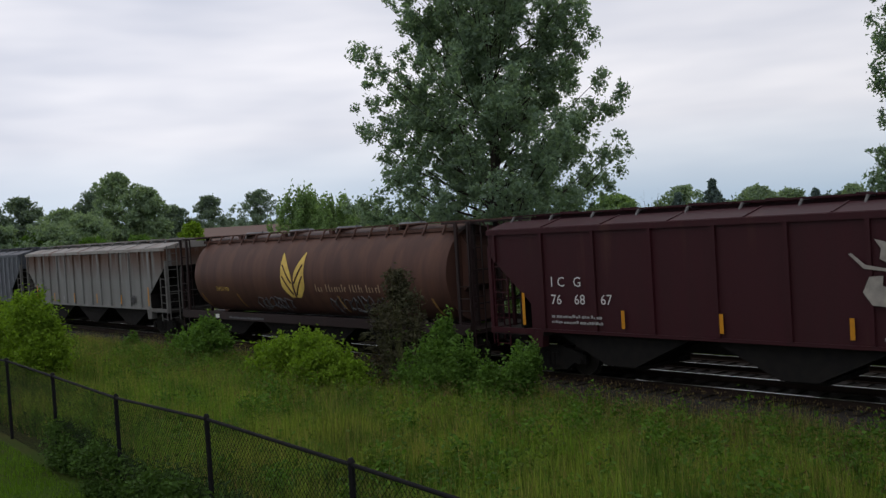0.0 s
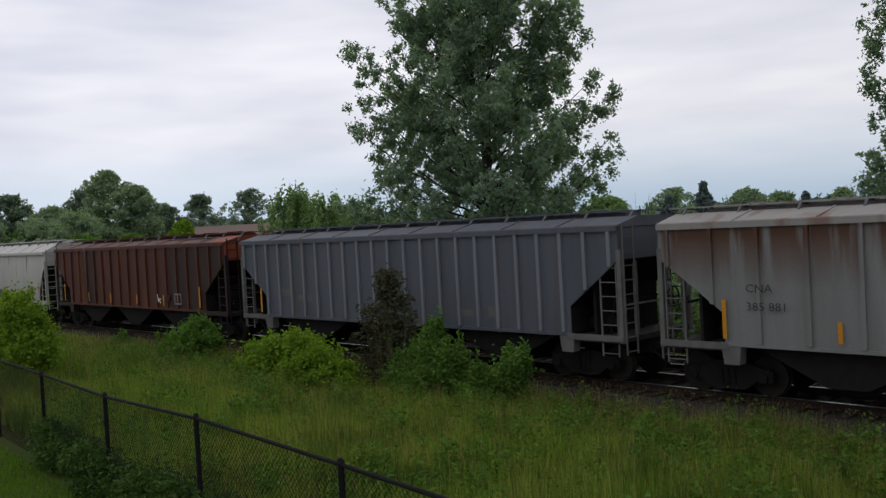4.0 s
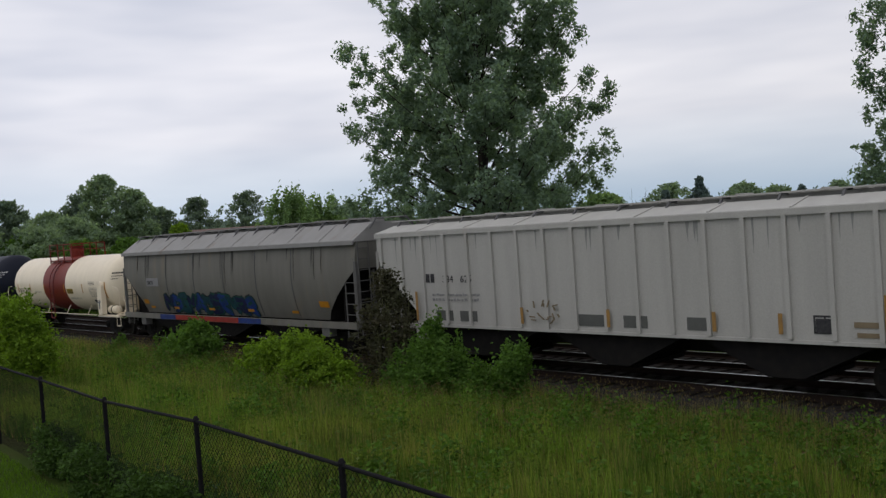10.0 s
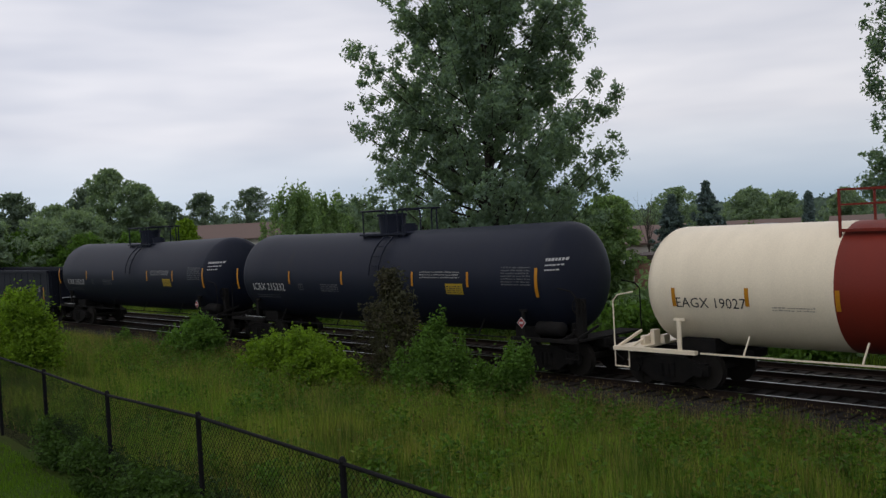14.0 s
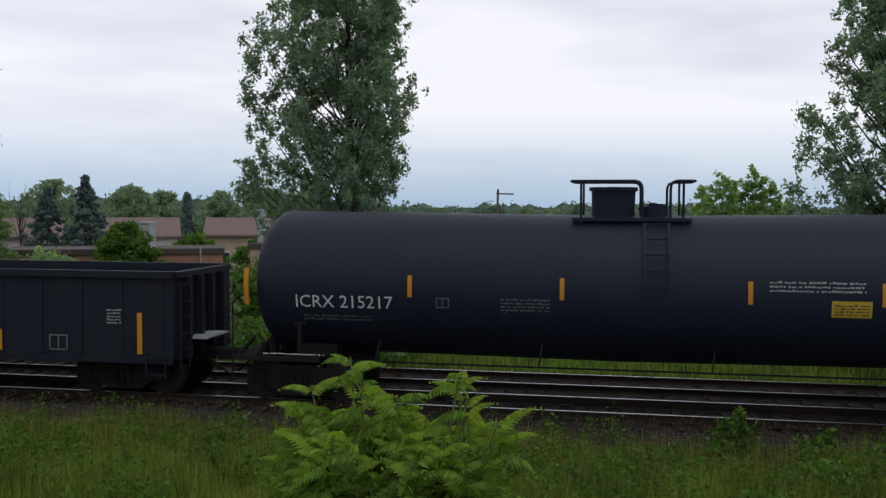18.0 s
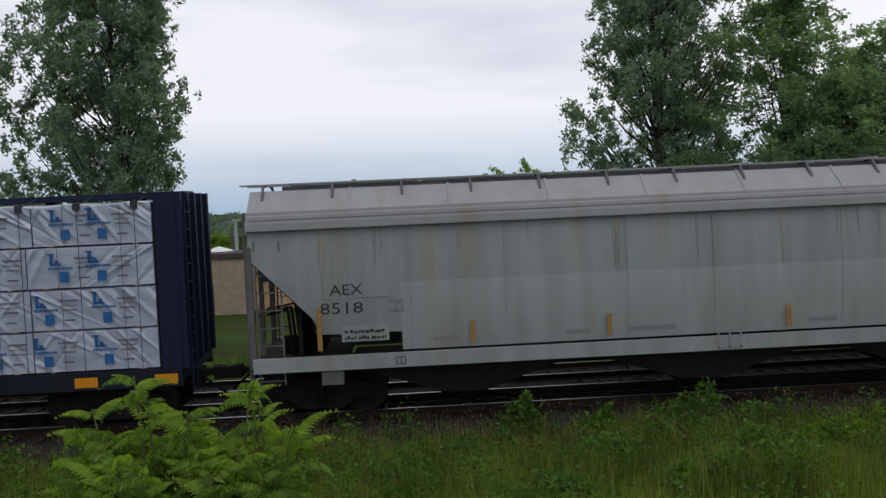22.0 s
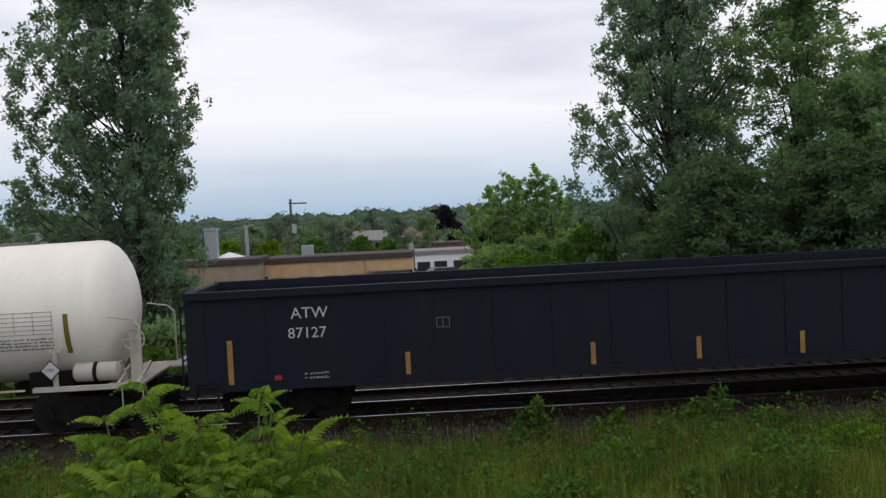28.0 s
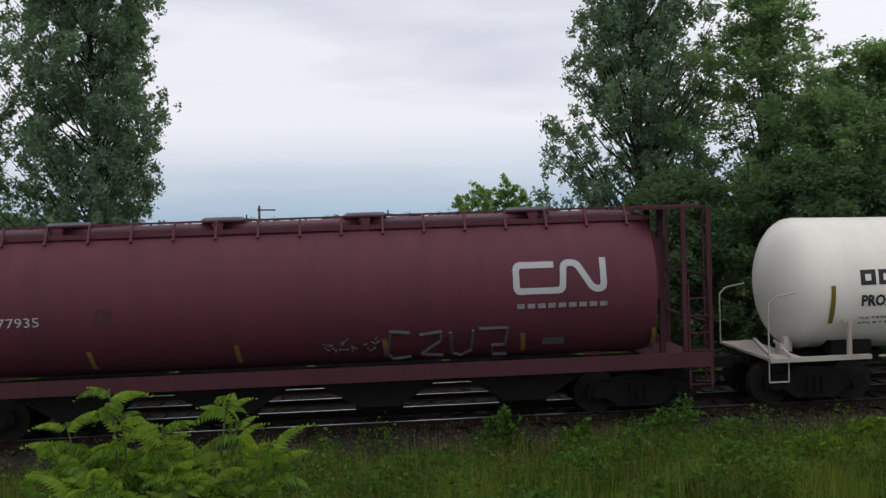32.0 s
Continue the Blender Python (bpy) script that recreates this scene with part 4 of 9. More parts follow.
def hopper(k, name, label, colour, ribs=0, eave=4.0, sill=1.3, edge=((0, 3.3), (1.45, 2.0), (1.45, 1.3)), w=1.56, roof="pale_grey", end="steel_black",
           full_sill=False, bays=3, stripe_xs=(), tall_xs=(), stripe="stripe", roof_rise=0.27, rib_mat=None, board="galvanised", hatch_n=8, inset=0.5, sill_h=0.22, swell=None):
    """A covered hopper; edge lists, from the top down, how far the side is cut back at its ends at each height."""
    car, length = new_car(k, name, label, "hopper car")
    a = length / 2 - inset
    right = [(a - c, z) for c, z in edge]
    pts = [(-a, eave), *[(-x, z) for x, z in right], *[(x, z) for x, z in reversed(right)], (a, eave)]
    if swell:
        rings = []
        cuts = sorted((c, z) for c, z in edge)
        for x in sorted({q * (a - c) for q in (-1, 1) for c, _ in edge} | {q * (a - 0.35) for q in (-1, 1)}):
            low = float(np.interp(a - abs(x), [p[0] for p in cuts], [p[1] for p in cuts]))
            zs = [max(sill + (eave - sill) * j / 12, low) for j in range(13)]
            rings.append([(x, -w + swell(z), z) for z in zs] + [(x, w - swell(z), z) for z in reversed(zs)])
        part("body", Shape().loft_x(rings), colour, car, smooth=True)
    else:
        part("body", Shape().prism_y(pts, -w, w), colour, car)
    cut, brk = edge[-1][0], edge[0][1]
    for q in (-1, 1):
        slope_pts = [(q * (a - c), z) for c, z in edge if z >= edge[-1][1]]
        sheet = slope_pts + [(px + q * 0.012, pz - 0.012) for px, pz in reversed(slope_pts)]
        # the shade under the sloping end is put into this black sheet
        part("slope_sheet", Shape().prism_y(sheet[::-q], -w + 0.02, w - 0.02), "steel_black", car, "black sheet on the sloping end, its shade put into the colour")
    top = eave + roof_rise
    part("roof", Shape().prism_x([(-w - 0.02, eave + 0.004), (w + 0.02, eave + 0.004), (w - 0.02, eave + 0.07), (0.72, top), (-0.72, top), (-w + 0.02, eave + 0.07)], -a - 0.03, a + 0.03), roof, car)
    for y in (-w - 0.03, w + 0.03):
        part("eave_rail", Shape().box(-a - 0.02, a + 0.02, y - 0.035, y + 0.035, eave - 0.09, eave + 0.05), roof, car)
    # welded roof seams
    for j in range(1, 9):
        x = -a + 2 * a * j / 9
        for q in (-1, 1):
            part("roof_seam", Shape().prism_x([(q * (w - 0.02), eave + 0.07), (q * 0.72, top), (q * 0.72, top + 0.025), (q * (w - 0.02), eave + 0.095)][::q], x - 0.025, x + 0.025), roof, car)
    part("hatch_coaming", Shape().box(-a + 0.6, a - 0.6, -0.34, 0.34, top, top + 0.09), roof, car)
    hatches(car, a - 0.7, top + 0.09, hatch_n, roof)
    running_boards(car, a + 0.25, top + 0.12, board, bracket="roof_steel")
    slope = sorted((x, z) for x, z in right)
    if ribs:
        for side in (-1, 1):
            for j in range(ribs):
                x = -a + 0.25 + (2 * a - 0.5) * j / (ribs - 1)
                zb = float(np.interp(abs(x), [p[0] for p in slope], [p[1] for p in slope])) if abs(x) > a - cut else sill
                y0, y1 = (-w - 0.075, -w) if side < 0 else (w, w + 0.075)
                part("rib", Shape().box(x - 0.05, x + 0.05, y0, y1, zb + 0.02, eave - 0.09), rib_mat or colour, car)
    if full_sill:
        for y in (-w - 0.03, w + 0.03):
            part("side_sill", Shape().box(-a, a, y - 0.06, y + 0.06, sill - sill_h, sill), colour, car)
    else:
        for y in (-w, w):
            part("side_sill", Shape().box(-a + cut - 0.1, a - cut + 0.1, y - 0.03, y + 0.03, sill - 0.08, sill), colour, car)
    if not full_sill:
        for q in (-1, 1):
            x0, x1 = sorted((q * (a - cut - 0.1), q * (a + 0.05)))
            part("end_sill", Shape().box(x0, x1, -w - 0.035, -w + 0.03, sill - 0.16, sill - 0.01), end, car)
            x = q * (a - cut - 0.15)
            part("jacking_pad", Shape().prism_y([(x - 0.24, sill - 0.09), (x + 0.24, sill - 0.09), (x + 0.2, sill - 0.5), (x - 0.18, sill - 0.5)][::-1], -w - 0.02, -w + 0.25), end, car)
    else:
        for q in (-1, 1):
            x = q * (a - cut - 0.2)
            part("jacking_pad", Shape().box(x - 0.22, x + 0.22, -w - 0.05, -w + 0.25, sill - sill_h - 0.3, sill - sill_h), end, car)
    chutes(car, a - cut - 0.4, bays, sill - 0.05 if not full_sill else sill - sill_h)
    end_gear(car, a, length, w, sill, brk, colour, end)
    y = -w - (0.08 if ribs else 0.0)
    stripes(car, stripe_xs, sill + 0.12, 0.45, y, stripe)
    stripes(car, tall_xs, sill + 0.1, 0.88, y, stripe)
    return car, a, length, w


def data_box(car, x, z, s, y, material="mark_white", wrap=None):
    """A small framed stencil, as an outline with two panels."""
    f = Shape()
    t = s * 0.08
    for bx, bz, bw, bh in ((x, z, s, t), (x, z + s * 0.7, s, t), (x, z, t, s * 0.7), (x + s - t, z, t, s * 0.7), (x + s * 0.46, z, t, s * 0.7)):
        bars(f, bx, bz, bw, bh, y - 0.002, wrap, 0.003)
    part("stencil_box", f, material, car)


KNEE = ((0, 3.35), (1.5, 2.0), (1.5, 1.3))


def streaks(car, spans, z0, z1, y, material, seed, name="rust_streak", n=5, label=""):
    """Ragged thin stains that run down a side and thin out, one part for each."""
    rng = random.Random(seed)
    for x, wid in spans:
        for j in range(n):
            px, ww = x + wid * rng.random(), rng.uniform(0.03, 0.11)
            zb = z1 - (z1 - z0) * rng.uniform(0.35, 1.0)
            yy = y - 0.0004 * (j % 7)
            m = (z1 + zb) / 2
            part(name, Shape().add([(px, yy, z1), (px + ww, yy, z1), (px + ww * rng.uniform(0.55, 0.85), yy, m), (px + ww * rng.uniform(0.3, 0.5), yy, zb), (px + ww * rng.uniform(0.0, 0.25), yy, m)], [(4, 3, 2, 1, 0)]), material, car, label)


def round_belly(z):
    """How far a rounded hopper side falls back at the height z."""
    return 0.34 * ((2.8 - z) / 1.58) ** 2 if z < 2.8 else 0.10 * ((z - 2.8) / 1.1) ** 2


def soft_belly(z):
    """The same for a flatter side."""
    return 0.55 * round_belly(z)


def lay_on(car, bare, belly, lift, low=1.05):
    """Set the paint and seams that were put on a flat side down on its rounded one."""
    for ob in [c for c in car.children if c not in bare]:
        if ob.data.users == 1 and all(v.co.z >= low for v in ob.data.vertices):
            for v in ob.data.vertices:
                v.co.y += belly(v.co.z) - lift


def build_hoppers():
    # the leading maroon hopper with a long plain side
    car, a, length, w = hopper(0, "maroon_hopper_car", "dark maroon covered hopper car with white stencilled numbers", "maroon", inset=0.3, ribs=11, eave=4.0, sill=1.32, edge=KNEE, roof="maroon", end="maroon", board="maroon",
                               stripe_xs=(-4.37, -1.63, 1.36, 4.3), tall_xs=(-7.7, 7.5))
    y = -w - 0.082
    for word, x, z in (("I", -6.69, 2.48), ("C", -6.46, 2.48), ("G", -5.92, 2.48), ("76", -6.70, 2.01), ("68", -5.91, 2.02), ("67", -5.05, 2.03)):
        lettering("marking", word, 0.37, x, y, z, "mark_white", car, stretch=1.02)
    text_bars(car, -6.7, 1.5, 1.7, 0.3, 2, y, "mark_dim", 1)
    text_bars(car, 2.0, 1.45, 4.0, 0.12, 1, y, "mark_dim", 2)
    emblem = Shape()
    for m in (-1, 1):
        for outline in (((-0.75, 3.5), (-0.35, 3.38), (-0.02, 3.5), (-0.02, 2.98), (-0.32, 2.9), (-0.66, 3.1), (-0.62, 3.3)), ((-0.88, 2.74), (-1.02, 2.42), (-0.84, 2.16), (-0.5, 2.13), (-0.16, 2.4), (-0.3, 2.74), (-0.46, 2.5), (-0.62, 2.56), (-0.6, 2.76)),
                        ((-1.28, 3.2), (-1.22, 3.22), (-0.95, 2.98), (-0.5, 2.9), (-0.5, 2.84), (-0.98, 2.9))):
            pts = [(2.63 + m * px, pz) for px, pz in outline]
            emblem.prism_y(pts[::-1] if m > 0 else pts, y - 0.004, y)
    part("emblem", emblem, "emblem_grey", car, "pale faded emblem")
    # two grey ribbed hoppers, weathered
    car, a, length, w = hopper(2, "grey_hopper_car", "weathered grey ribbed hopper car with rust under the eaves", "weather_grey", inset=0.7, ribs=16, eave=3.98, sill=1.3, edge=((0, 3.2), (1.65, 1.95), (1.65, 1.3)), roof="weather_roof", end="grime_grey", board="weather_roof",
                               stripe_xs=(-4.47, -1.67, 1.28, 4.18), tall_xs=(7.15, -7.1))
    y = -w - 0.082
    lettering("marking", "CNA", 0.26, -6.56, y, 2.45, "mark_black", car, stretch=1.15)
    lettering("marking", "385 881", 0.26, -6.56, y, 2.05, "mark_black", car, stretch=1.15)
    data_box(car, 5.25, 1.5, 0.45, y, "mark_black")
    part("stencil_plate", bars(Shape(), 5.29, 1.52, 0.36, 0.26, y - 0.003), "mark_black", car)
    part("stencil_plate", bars(Shape(), -3.2, 1.5, 0.2, 0.2, y - 0.003), "mark_dim", car)
    car, a, length, w = hopper(3, "blue_grey_hopper_car", "dull blue-grey ribbed hopper car with pale patches", "blue_grey", ribs=23, eave=4.0, sill=1.3, edge=((0, 3.2), (1.6, 2.0), (1.6, 1.3)), roof="blue_grey", end="grime_grey", board="blue_grey", rib_mat="rib_blue",
                               stripe_xs=(), tall_xs=(-7.5,))
    y = -w - 0.082
    for x, z, ww, hh in ((-6.4, 2.0, 0.8, 0.28), (-5.2, 1.85, 0.9, 0.22), (3.0, 1.6, 0.7, 0.2), (4.3, 1.62, 0.5, 0.3)):
        part("touched_up_patch", bars(Shape(), x, z, ww, hh, y + 0.078), "patch_grey", car)
    # the rusty red-brown one
    car, a, length, w = hopper(4, "rust_red_hopper_car", "rust-red ribbed hopper car with yellow reflectors", "rust_red", inset=0.8, ribs=19, eave=4.02, sill=1.3, edge=((0, 3.3), (1.7, 2.0), (1.7, 1.3)), roof="rust_red", end="sooty_sill", board="rust_red",
                               stripe_xs=(-4.5, -1.95, 0.88, 3.52), tall_xs=(-7.55, 6.75))
    y = -w - 0.082
    part("patched_panel", Shape().prism_y([(4.0, 1.32), (a - 1.72, 1.32), (a - 1.72, 2.0), (a - 0.02, 3.31), (a - 0.02, 3.9), (4.0, 3.9)], -w - 0.006, -w), "rust_dark", car, "dark brown sooted side panels")
    part("patched_panel", bars(Shape(), -5.2, 1.33, 1.55, 2.57, -w - 0.002), "rust_dark", car, "darker replaced side panel")
    part("roof_hood", Shape().prism_x([(-w - 0.03, 4.03), (w + 0.03, 4.03), (w - 0.03, 4.1), (0.72, 4.31), (-0.72, 4.31), (-w + 0.03, 4.1)], a - 1.1, a + 0.06), "rust_orange", car, "bright orange-red roof end")
    part("end_hood", Shape().box(a + 0.004, a + 0.03, -w, w, 3.34, 4.0), "rust_orange", car, "bright orange-red end sheet")
    part("roof_patch", Shape().box(2.6, 6.6, -0.95, -0.72, 4.275, 4.285), "pale_grey", car, "pale replaced roof walk")
    data_box(car, 4.55, 1.5, 0.6, y, "mark_dim")
    part("stencil_plate", bars(Shape(), 3.8, 1.62, 0.28, 0.28, y), "maroon", car)
    part("paint_tag", Shape().bar((2.95, y - 0.004, 1.9), (3.05, y - 0.004, 1.55), 0.004, 0.05).bar((3.05, y - 0.006, 1.75), (3.25, y - 0.006, 1.52), 0.004, 0.06).bar((3.0, y - 0.008, 1.62), (3.3, y - 0.008, 1.72), 0.004, 0.05), "mark_white", car)
    # the smooth white one
    car, a, length, w = hopper(5, "white_hopper_car", "whitish smooth-sided hopper car with grey touched-up patches", "white_grey", inset=0.78, ribs=0, eave=3.92, sill=1.3, roof="pale_grey", end="end_grey", board="pale_grey", full_sill=True, sill_h=0.2,
                               edge=((0, 3.2), (0.35, 2.85), (0.68, 2.35), (0.9, 1.9), (0.98, 1.6), (1.0, 1.3)), w=1.6, roof_rise=0.5, stripe="stripe_dull", stripe_xs=(-4.3, -1.0, 1.8, 4.6), tall_xs=(-7.95, 7.75), swell=soft_belly)
    bare = set(car.children)
    y = -w - 0.004
    lettering("marking", "FCTX", 0.37, -7.7, y, 2.5, "mark_black", car, bold=0.008)
    lettering("marking", "1046", 0.37, -7.6, y, 2.06, "mark_black", car, bold=0.008)
    data_box(car, -6.05, 2.36, 0.32, y, "mark_black")
    for x, ww, hh in ((-5.55, 1.5, 0.5), (-2.28, 1.74, 0.52), (0.48, 1.66, 0.55), (3.66, 2.4, 0.36)):
        part("touched_up_patch", Shape().prism_y([(x, 1.31), (x + ww, 1.31), (x + ww - 0.06, 1.31 + hh * 0.9), (x + ww * 0.6, 1.31 + hh), (x + 0.1, 1.31 + hh * 0.97)], y - 0.004, y), "patch_grey", car, "grey touched-up paint patch")
    for x in (-5.2, -2.8, -0.4, 2.0, 4.4):
        seam = Shape()
        for j in range(9):
            seam.box(x - 0.010, x + 0.010, -w - 0.006, -w, 1.32 + j * 0.275, 1.595 + j * 0.275)
        part("weld_seam", seam, "white_grey", car)
    text_bars(car, -7.2, 1.6, 1.0, 0.2, 2, y, "mark_dim", 5)
    streaks(car, ((-6.5, 0.6), (-3.4, 0.5), (0.0, 0.4), (2.6, 0.6), (5.6, 0.8)), 2.6, 3.8, -w - 0.003, "stain_pale", 15, "grime_streak", 3)
    lay_on(car, bare, soft_belly, 0.016)
    # the pale ribbed one
    car, a, length, w = hopper(6, "pale_grey_hopper_car", "pale grey ribbed hopper car with black numbers", "pale_grey", inset=0.7, ribs=19, eave=4.06, sill=1.3, edge=((0, 3.3), (1.75, 1.65), (1.75, 1.3)), roof="pale_grey", end="end_grey", board="pale_grey",
                               stripe="stripe_dull", stripe_xs=(-2.81, 0.09, 3.05, 4.65), tall_xs=(6.9, -7.1))
    y = -w - 0.082
    part("lettering_block", bars(bars(Shape(), -6.69, 2.55, 0.16, 0.26, y + 0.07), -6.48, 2.55, 0.16, 0.26, y + 0.07), "mark_black", car)
    lettering("marking", "384", 0.3, -5.99, y + 0.07, 2.55, "mark_black", car, stretch=1.1)
    lettering("marking", "625", 0.3, -5.22, y + 0.07, 2.55, "mark_black", car, stretch=1.1)
    text_bars(car, -6.45, 2.0, 2.0, 0.3, 2, y + 0.07, "mark_dim", 6)
    for x, ww in ((-6.3, 0.7), (-5.3, 0.7), (-0.9, 0.8), (0.5, 0.7), (2.3, 0.6)):
        part("touched_up_patch", bars(Shape(), x, 1.42, ww, 0.3, y + 0.07), "patch_grey", car)
    data_box(car, 5.35, 1.45, 0.5, y + 0.07, "mark_black")
    part("stencil_plate", bars(Shape(), 5.4, 1.47, 0.4, 0.3, y + 0.068), "mark_black", car)
    part("rust_patch", bars(bars(Shape(), 6.2, 1.6, 0.7, 0.12, y + 0.068), 6.25, 1.4, 0.6, 0.1, y + 0.068), "rust_stain", car)
    scribble = Shape()
    rng = random.Random(3)
    for j in range(16):
        x, z = -2.4 + rng.uniform(-0.5, 0.9), 1.65 + rng.uniform(-0.12, 0.3)
        scribble.bar((x, y - 0.004, z), (x + rng.uniform(-0.2, 0.2), y - 0.004, z + rng.uniform(-0.2, 0.2)), 0.03)
    part("paint_scribble", scribble, "rust_stain", car)
    streaks(car, ((-8.2, 16.5),), 3.0, 3.95, -w - 0.003, "stain_pale", 16, "grime_streak", 24)
    # the grey one with spray paint along its foot
    car, a, length, w = hopper(7, "sprayed_grey_hopper_car", "grimy grey smooth-sided hopper car with blue and red graffiti", "grey", ribs=0, eave=3.9, sill=1.22, roof="roof_grey", end="grime_grey", board="roof_grey", full_sill=True,
                               edge=((0, 3.0), (0.55, 2.6), (1.1, 2.1), (1.5, 1.6), (1.6, 1.22)), w=1.58, roof_rise=0.62, swell=round_belly)
    y = -w - 0.004
    bare = set(car.children)
    for x in (-4.6, -2.2, 0.2, 2.6, 5.0):
        seam = Shape()
        for j in range(9):
            seam.box(x - 0.012, x + 0.012, -w - 0.006, -w, 1.25 + j * 0.28, 1.53 + j * 0.28)
        part("weld_seam", seam, "blue_grey", car)
    part("marking_panel", bars(Shape(), -6.5, 2.42, 1.13, 0.36, y), "mark_dim", car)
    lettering("marking", "SMW", 0.27, -6.42, y - 0.004, 2.48, "mark_black", car, stretch=1.0, bold=0.006)
    graffiti(car, -4.97, 1.22, 7.2, 0.95, y, ("spray_navy", "spray_blue", "spray_teal"), 21, letters=11, rim="spray_dark_green", back="spray_black", thick=0.15)
    for x, ww, m in ((-5.2, 1.4, "spray_blue"), (-3.8, 2.6, "spray_red"), (-1.2, 2.5, "spray_red"), (1.3, 1.6, "spray_blue")):
        part("sprayed_sill", Shape().box(x, x + ww, y - 0.096, y - 0.09, 1.01, 1.21), m, car)
    for x in (-6.6, -4.4, -1.4, 1.6, 4.6):
        part("reflector", bars(Shape(), x, 1.42, 0.42, 0.1, y - 0.016), "stripe", car)
    part("reflector", bars(Shape(), 6.45, 1.68, 0.55, 0.22, y - 0.006), "stripe", car)
    part("reflector", bars(Shape(), -7.1, 1.62, 0.42, 0.2, y - 0.006), "stripe", car)
    streaks(car, ((-7.5, 15.0),), 2.4, 3.8, -w - 0.003, "stain_dark", 17, "grime_streak", 18)
    # paint and seams lie on the rounded side
    lay_on(car, bare, round_belly, 0.014)
    # the long pale one near the end
    car, a, length, w = hopper(12, "long_grey_hopper_car", "long pale grey hopper car with rust streaks and banded eaves", "long_grey", inset=0.8, ribs=0, eave=4.0, sill=1.33, roof="roof_pale", end="grime_grey", board="roof_pale", full_sill=True, sill_h=0.29,
                               edge=((0, 3.35), (1.22, 2.1), (1.38, 1.75), (1.38, 1.33)), w=1.6, roof_rise=0.72, stripe="stripe_dull", stripe_xs=(-4.81, -2.0, 1.74, 5.58), tall_xs=(-7.92, 7.82), hatch_n=6, swell=soft_belly)
    bare = set(car.children)
    y = -w - 0.004
    for j in range(4):
        part("eave_band", Shape().box(-a, a, -w - 0.09 + 0.012 * j, -w - 0.02, 3.955 + j * 0.09, 4.015 + j * 0.09), "roof_pale", car)
    lettering("marking", "AEX", 0.31, -7.68, y, 2.55, "mark_black", car, stretch=1.15)
    lettering("marking", "8518", 0.33, -7.9, y, 2.17, "mark_black", car, stretch=1.35)
    part("marking_line", bars(Shape(), -8.0, 2.48, 1.6, 0.012, y), "mark_dim", car)
    patch = Shape()
    for j in range(10):
        bars(patch, -6.25, 1.36 + 0.14 * j, 12.85, 0.14, y + 0.002)
    part("touched_up_patch", patch, "patch_long", car, "slightly paler repainted lower side")
    part("marking_panel", bars(Shape(), -7.48, 1.58, 0.96, 0.34, y), "patch_long", car)
    text_bars(car, -7.42, 1.62, 0.84, 0.26, 2, y - 0.004, "mark_black", 11)
    data_box(car, -6.5, 2.18, 0.3, y - 0.004, "mark_dim")
    data_box(car, 6.3, 1.55, 0.5, y, "mark_black")
    data_box(car, -6.4, 1.1, 0.2, y - 0.09, "mark_black")
    data_box(car, 0.2, 1.08, 0.5, y - 0.09, "mark_dim")
    for x, ww in ((-5.6, 0.5), (-2.9, 0.5), (-1.6, 1.0), (2.2, 0.6), (4.0, 0.9)):
        part("stencil_plate", bars(Shape(), x, 1.5, ww, 0.1, y - 0.004), "mark_dim", car)
    streaks(car, ((4.2, 0.3), (7.6, 0.5), (1.6, 0.3), (5.4, 0.25), (-7.9, 0.3)), 1.8, 3.9, y - 0.002, "rust_faint", 18, "rust_streak", 3)
    streaks(car, ((-8.4, 16.5),), 2.8, 3.9, y - 0.001, "stain_pale", 19, "grime_streak", 9)
    for x in (-6.05, -4.1, -1.6, 0.2, 2.9, 5.6):
        seam = Shape()
        for j in range(10):
            seam.box(x - 0.008, x + 0.008, -w - 0.011, -w, 1.36 + 0.254 * j, 1.36 + 0.254 * (j + 1))
        part("weld_seam", seam, "long_grey", car)
    rng = random.Random(8)
    for zlo, zhi, yy in ((1.9, 3.95, y - 0.003), (3.96, 4.3, y - 0.1)):
        part("rust_streak", Shape().add([(7.74, yy, zhi), (7.98, yy, zhi), (7.95, yy, (zlo + zhi) / 2), (7.88, yy, zlo), (7.8, yy, (zlo + zhi) / 2)], [(4, 3, 2, 1, 0)]), "rust_run", car, "broad brown run of rust")
    streaks(car, ((4.35, 0.2), (-1.9, 0.15), (3.85, 0.1)), 2.0, 3.9, y - 0.003, "rust_faint", 29, "rust_streak", 3)
    part("stencil_box", bars(Shape(), 6.62, 1.62, 0.5, 0.28, y), "mark_white", car)
    part("stencil_plate", bars(bars(Shape(), 6.65, 1.65, 0.21, 0.22, y - 0.004), 6.88, 1.65, 0.21, 0.22, y - 0.004), "mark_black", car)
    part("stencil_plate", bars(Shape(), 7.5, 1.64, 0.2, 0.24, y), "mark_dim", car)
    for x, z, n, spread in ((8.1, 2.83, 12, 0.16), (7.5, 2.7, 7, 0.10), (6.9, 2.62, 3, 0.12)):
        spots = Shape()
        for j in range(n):
            px, pz = x + rng.uniform(-1, 1) * spread * 0.7, z + rng.uniform(-1, 1) * spread
            spots.bar((px, y - 0.006 - 0.0003 * j, pz), (px + rng.uniform(-0.06, 0.06), y - 0.006 - 0.0003 * j, pz + rng.uniform(0.04, 0.14)), 0.004, rng.uniform(0.03, 0.08))
        part("rust_patch", spots, "rust_spot", car, "dark brown rust spots")
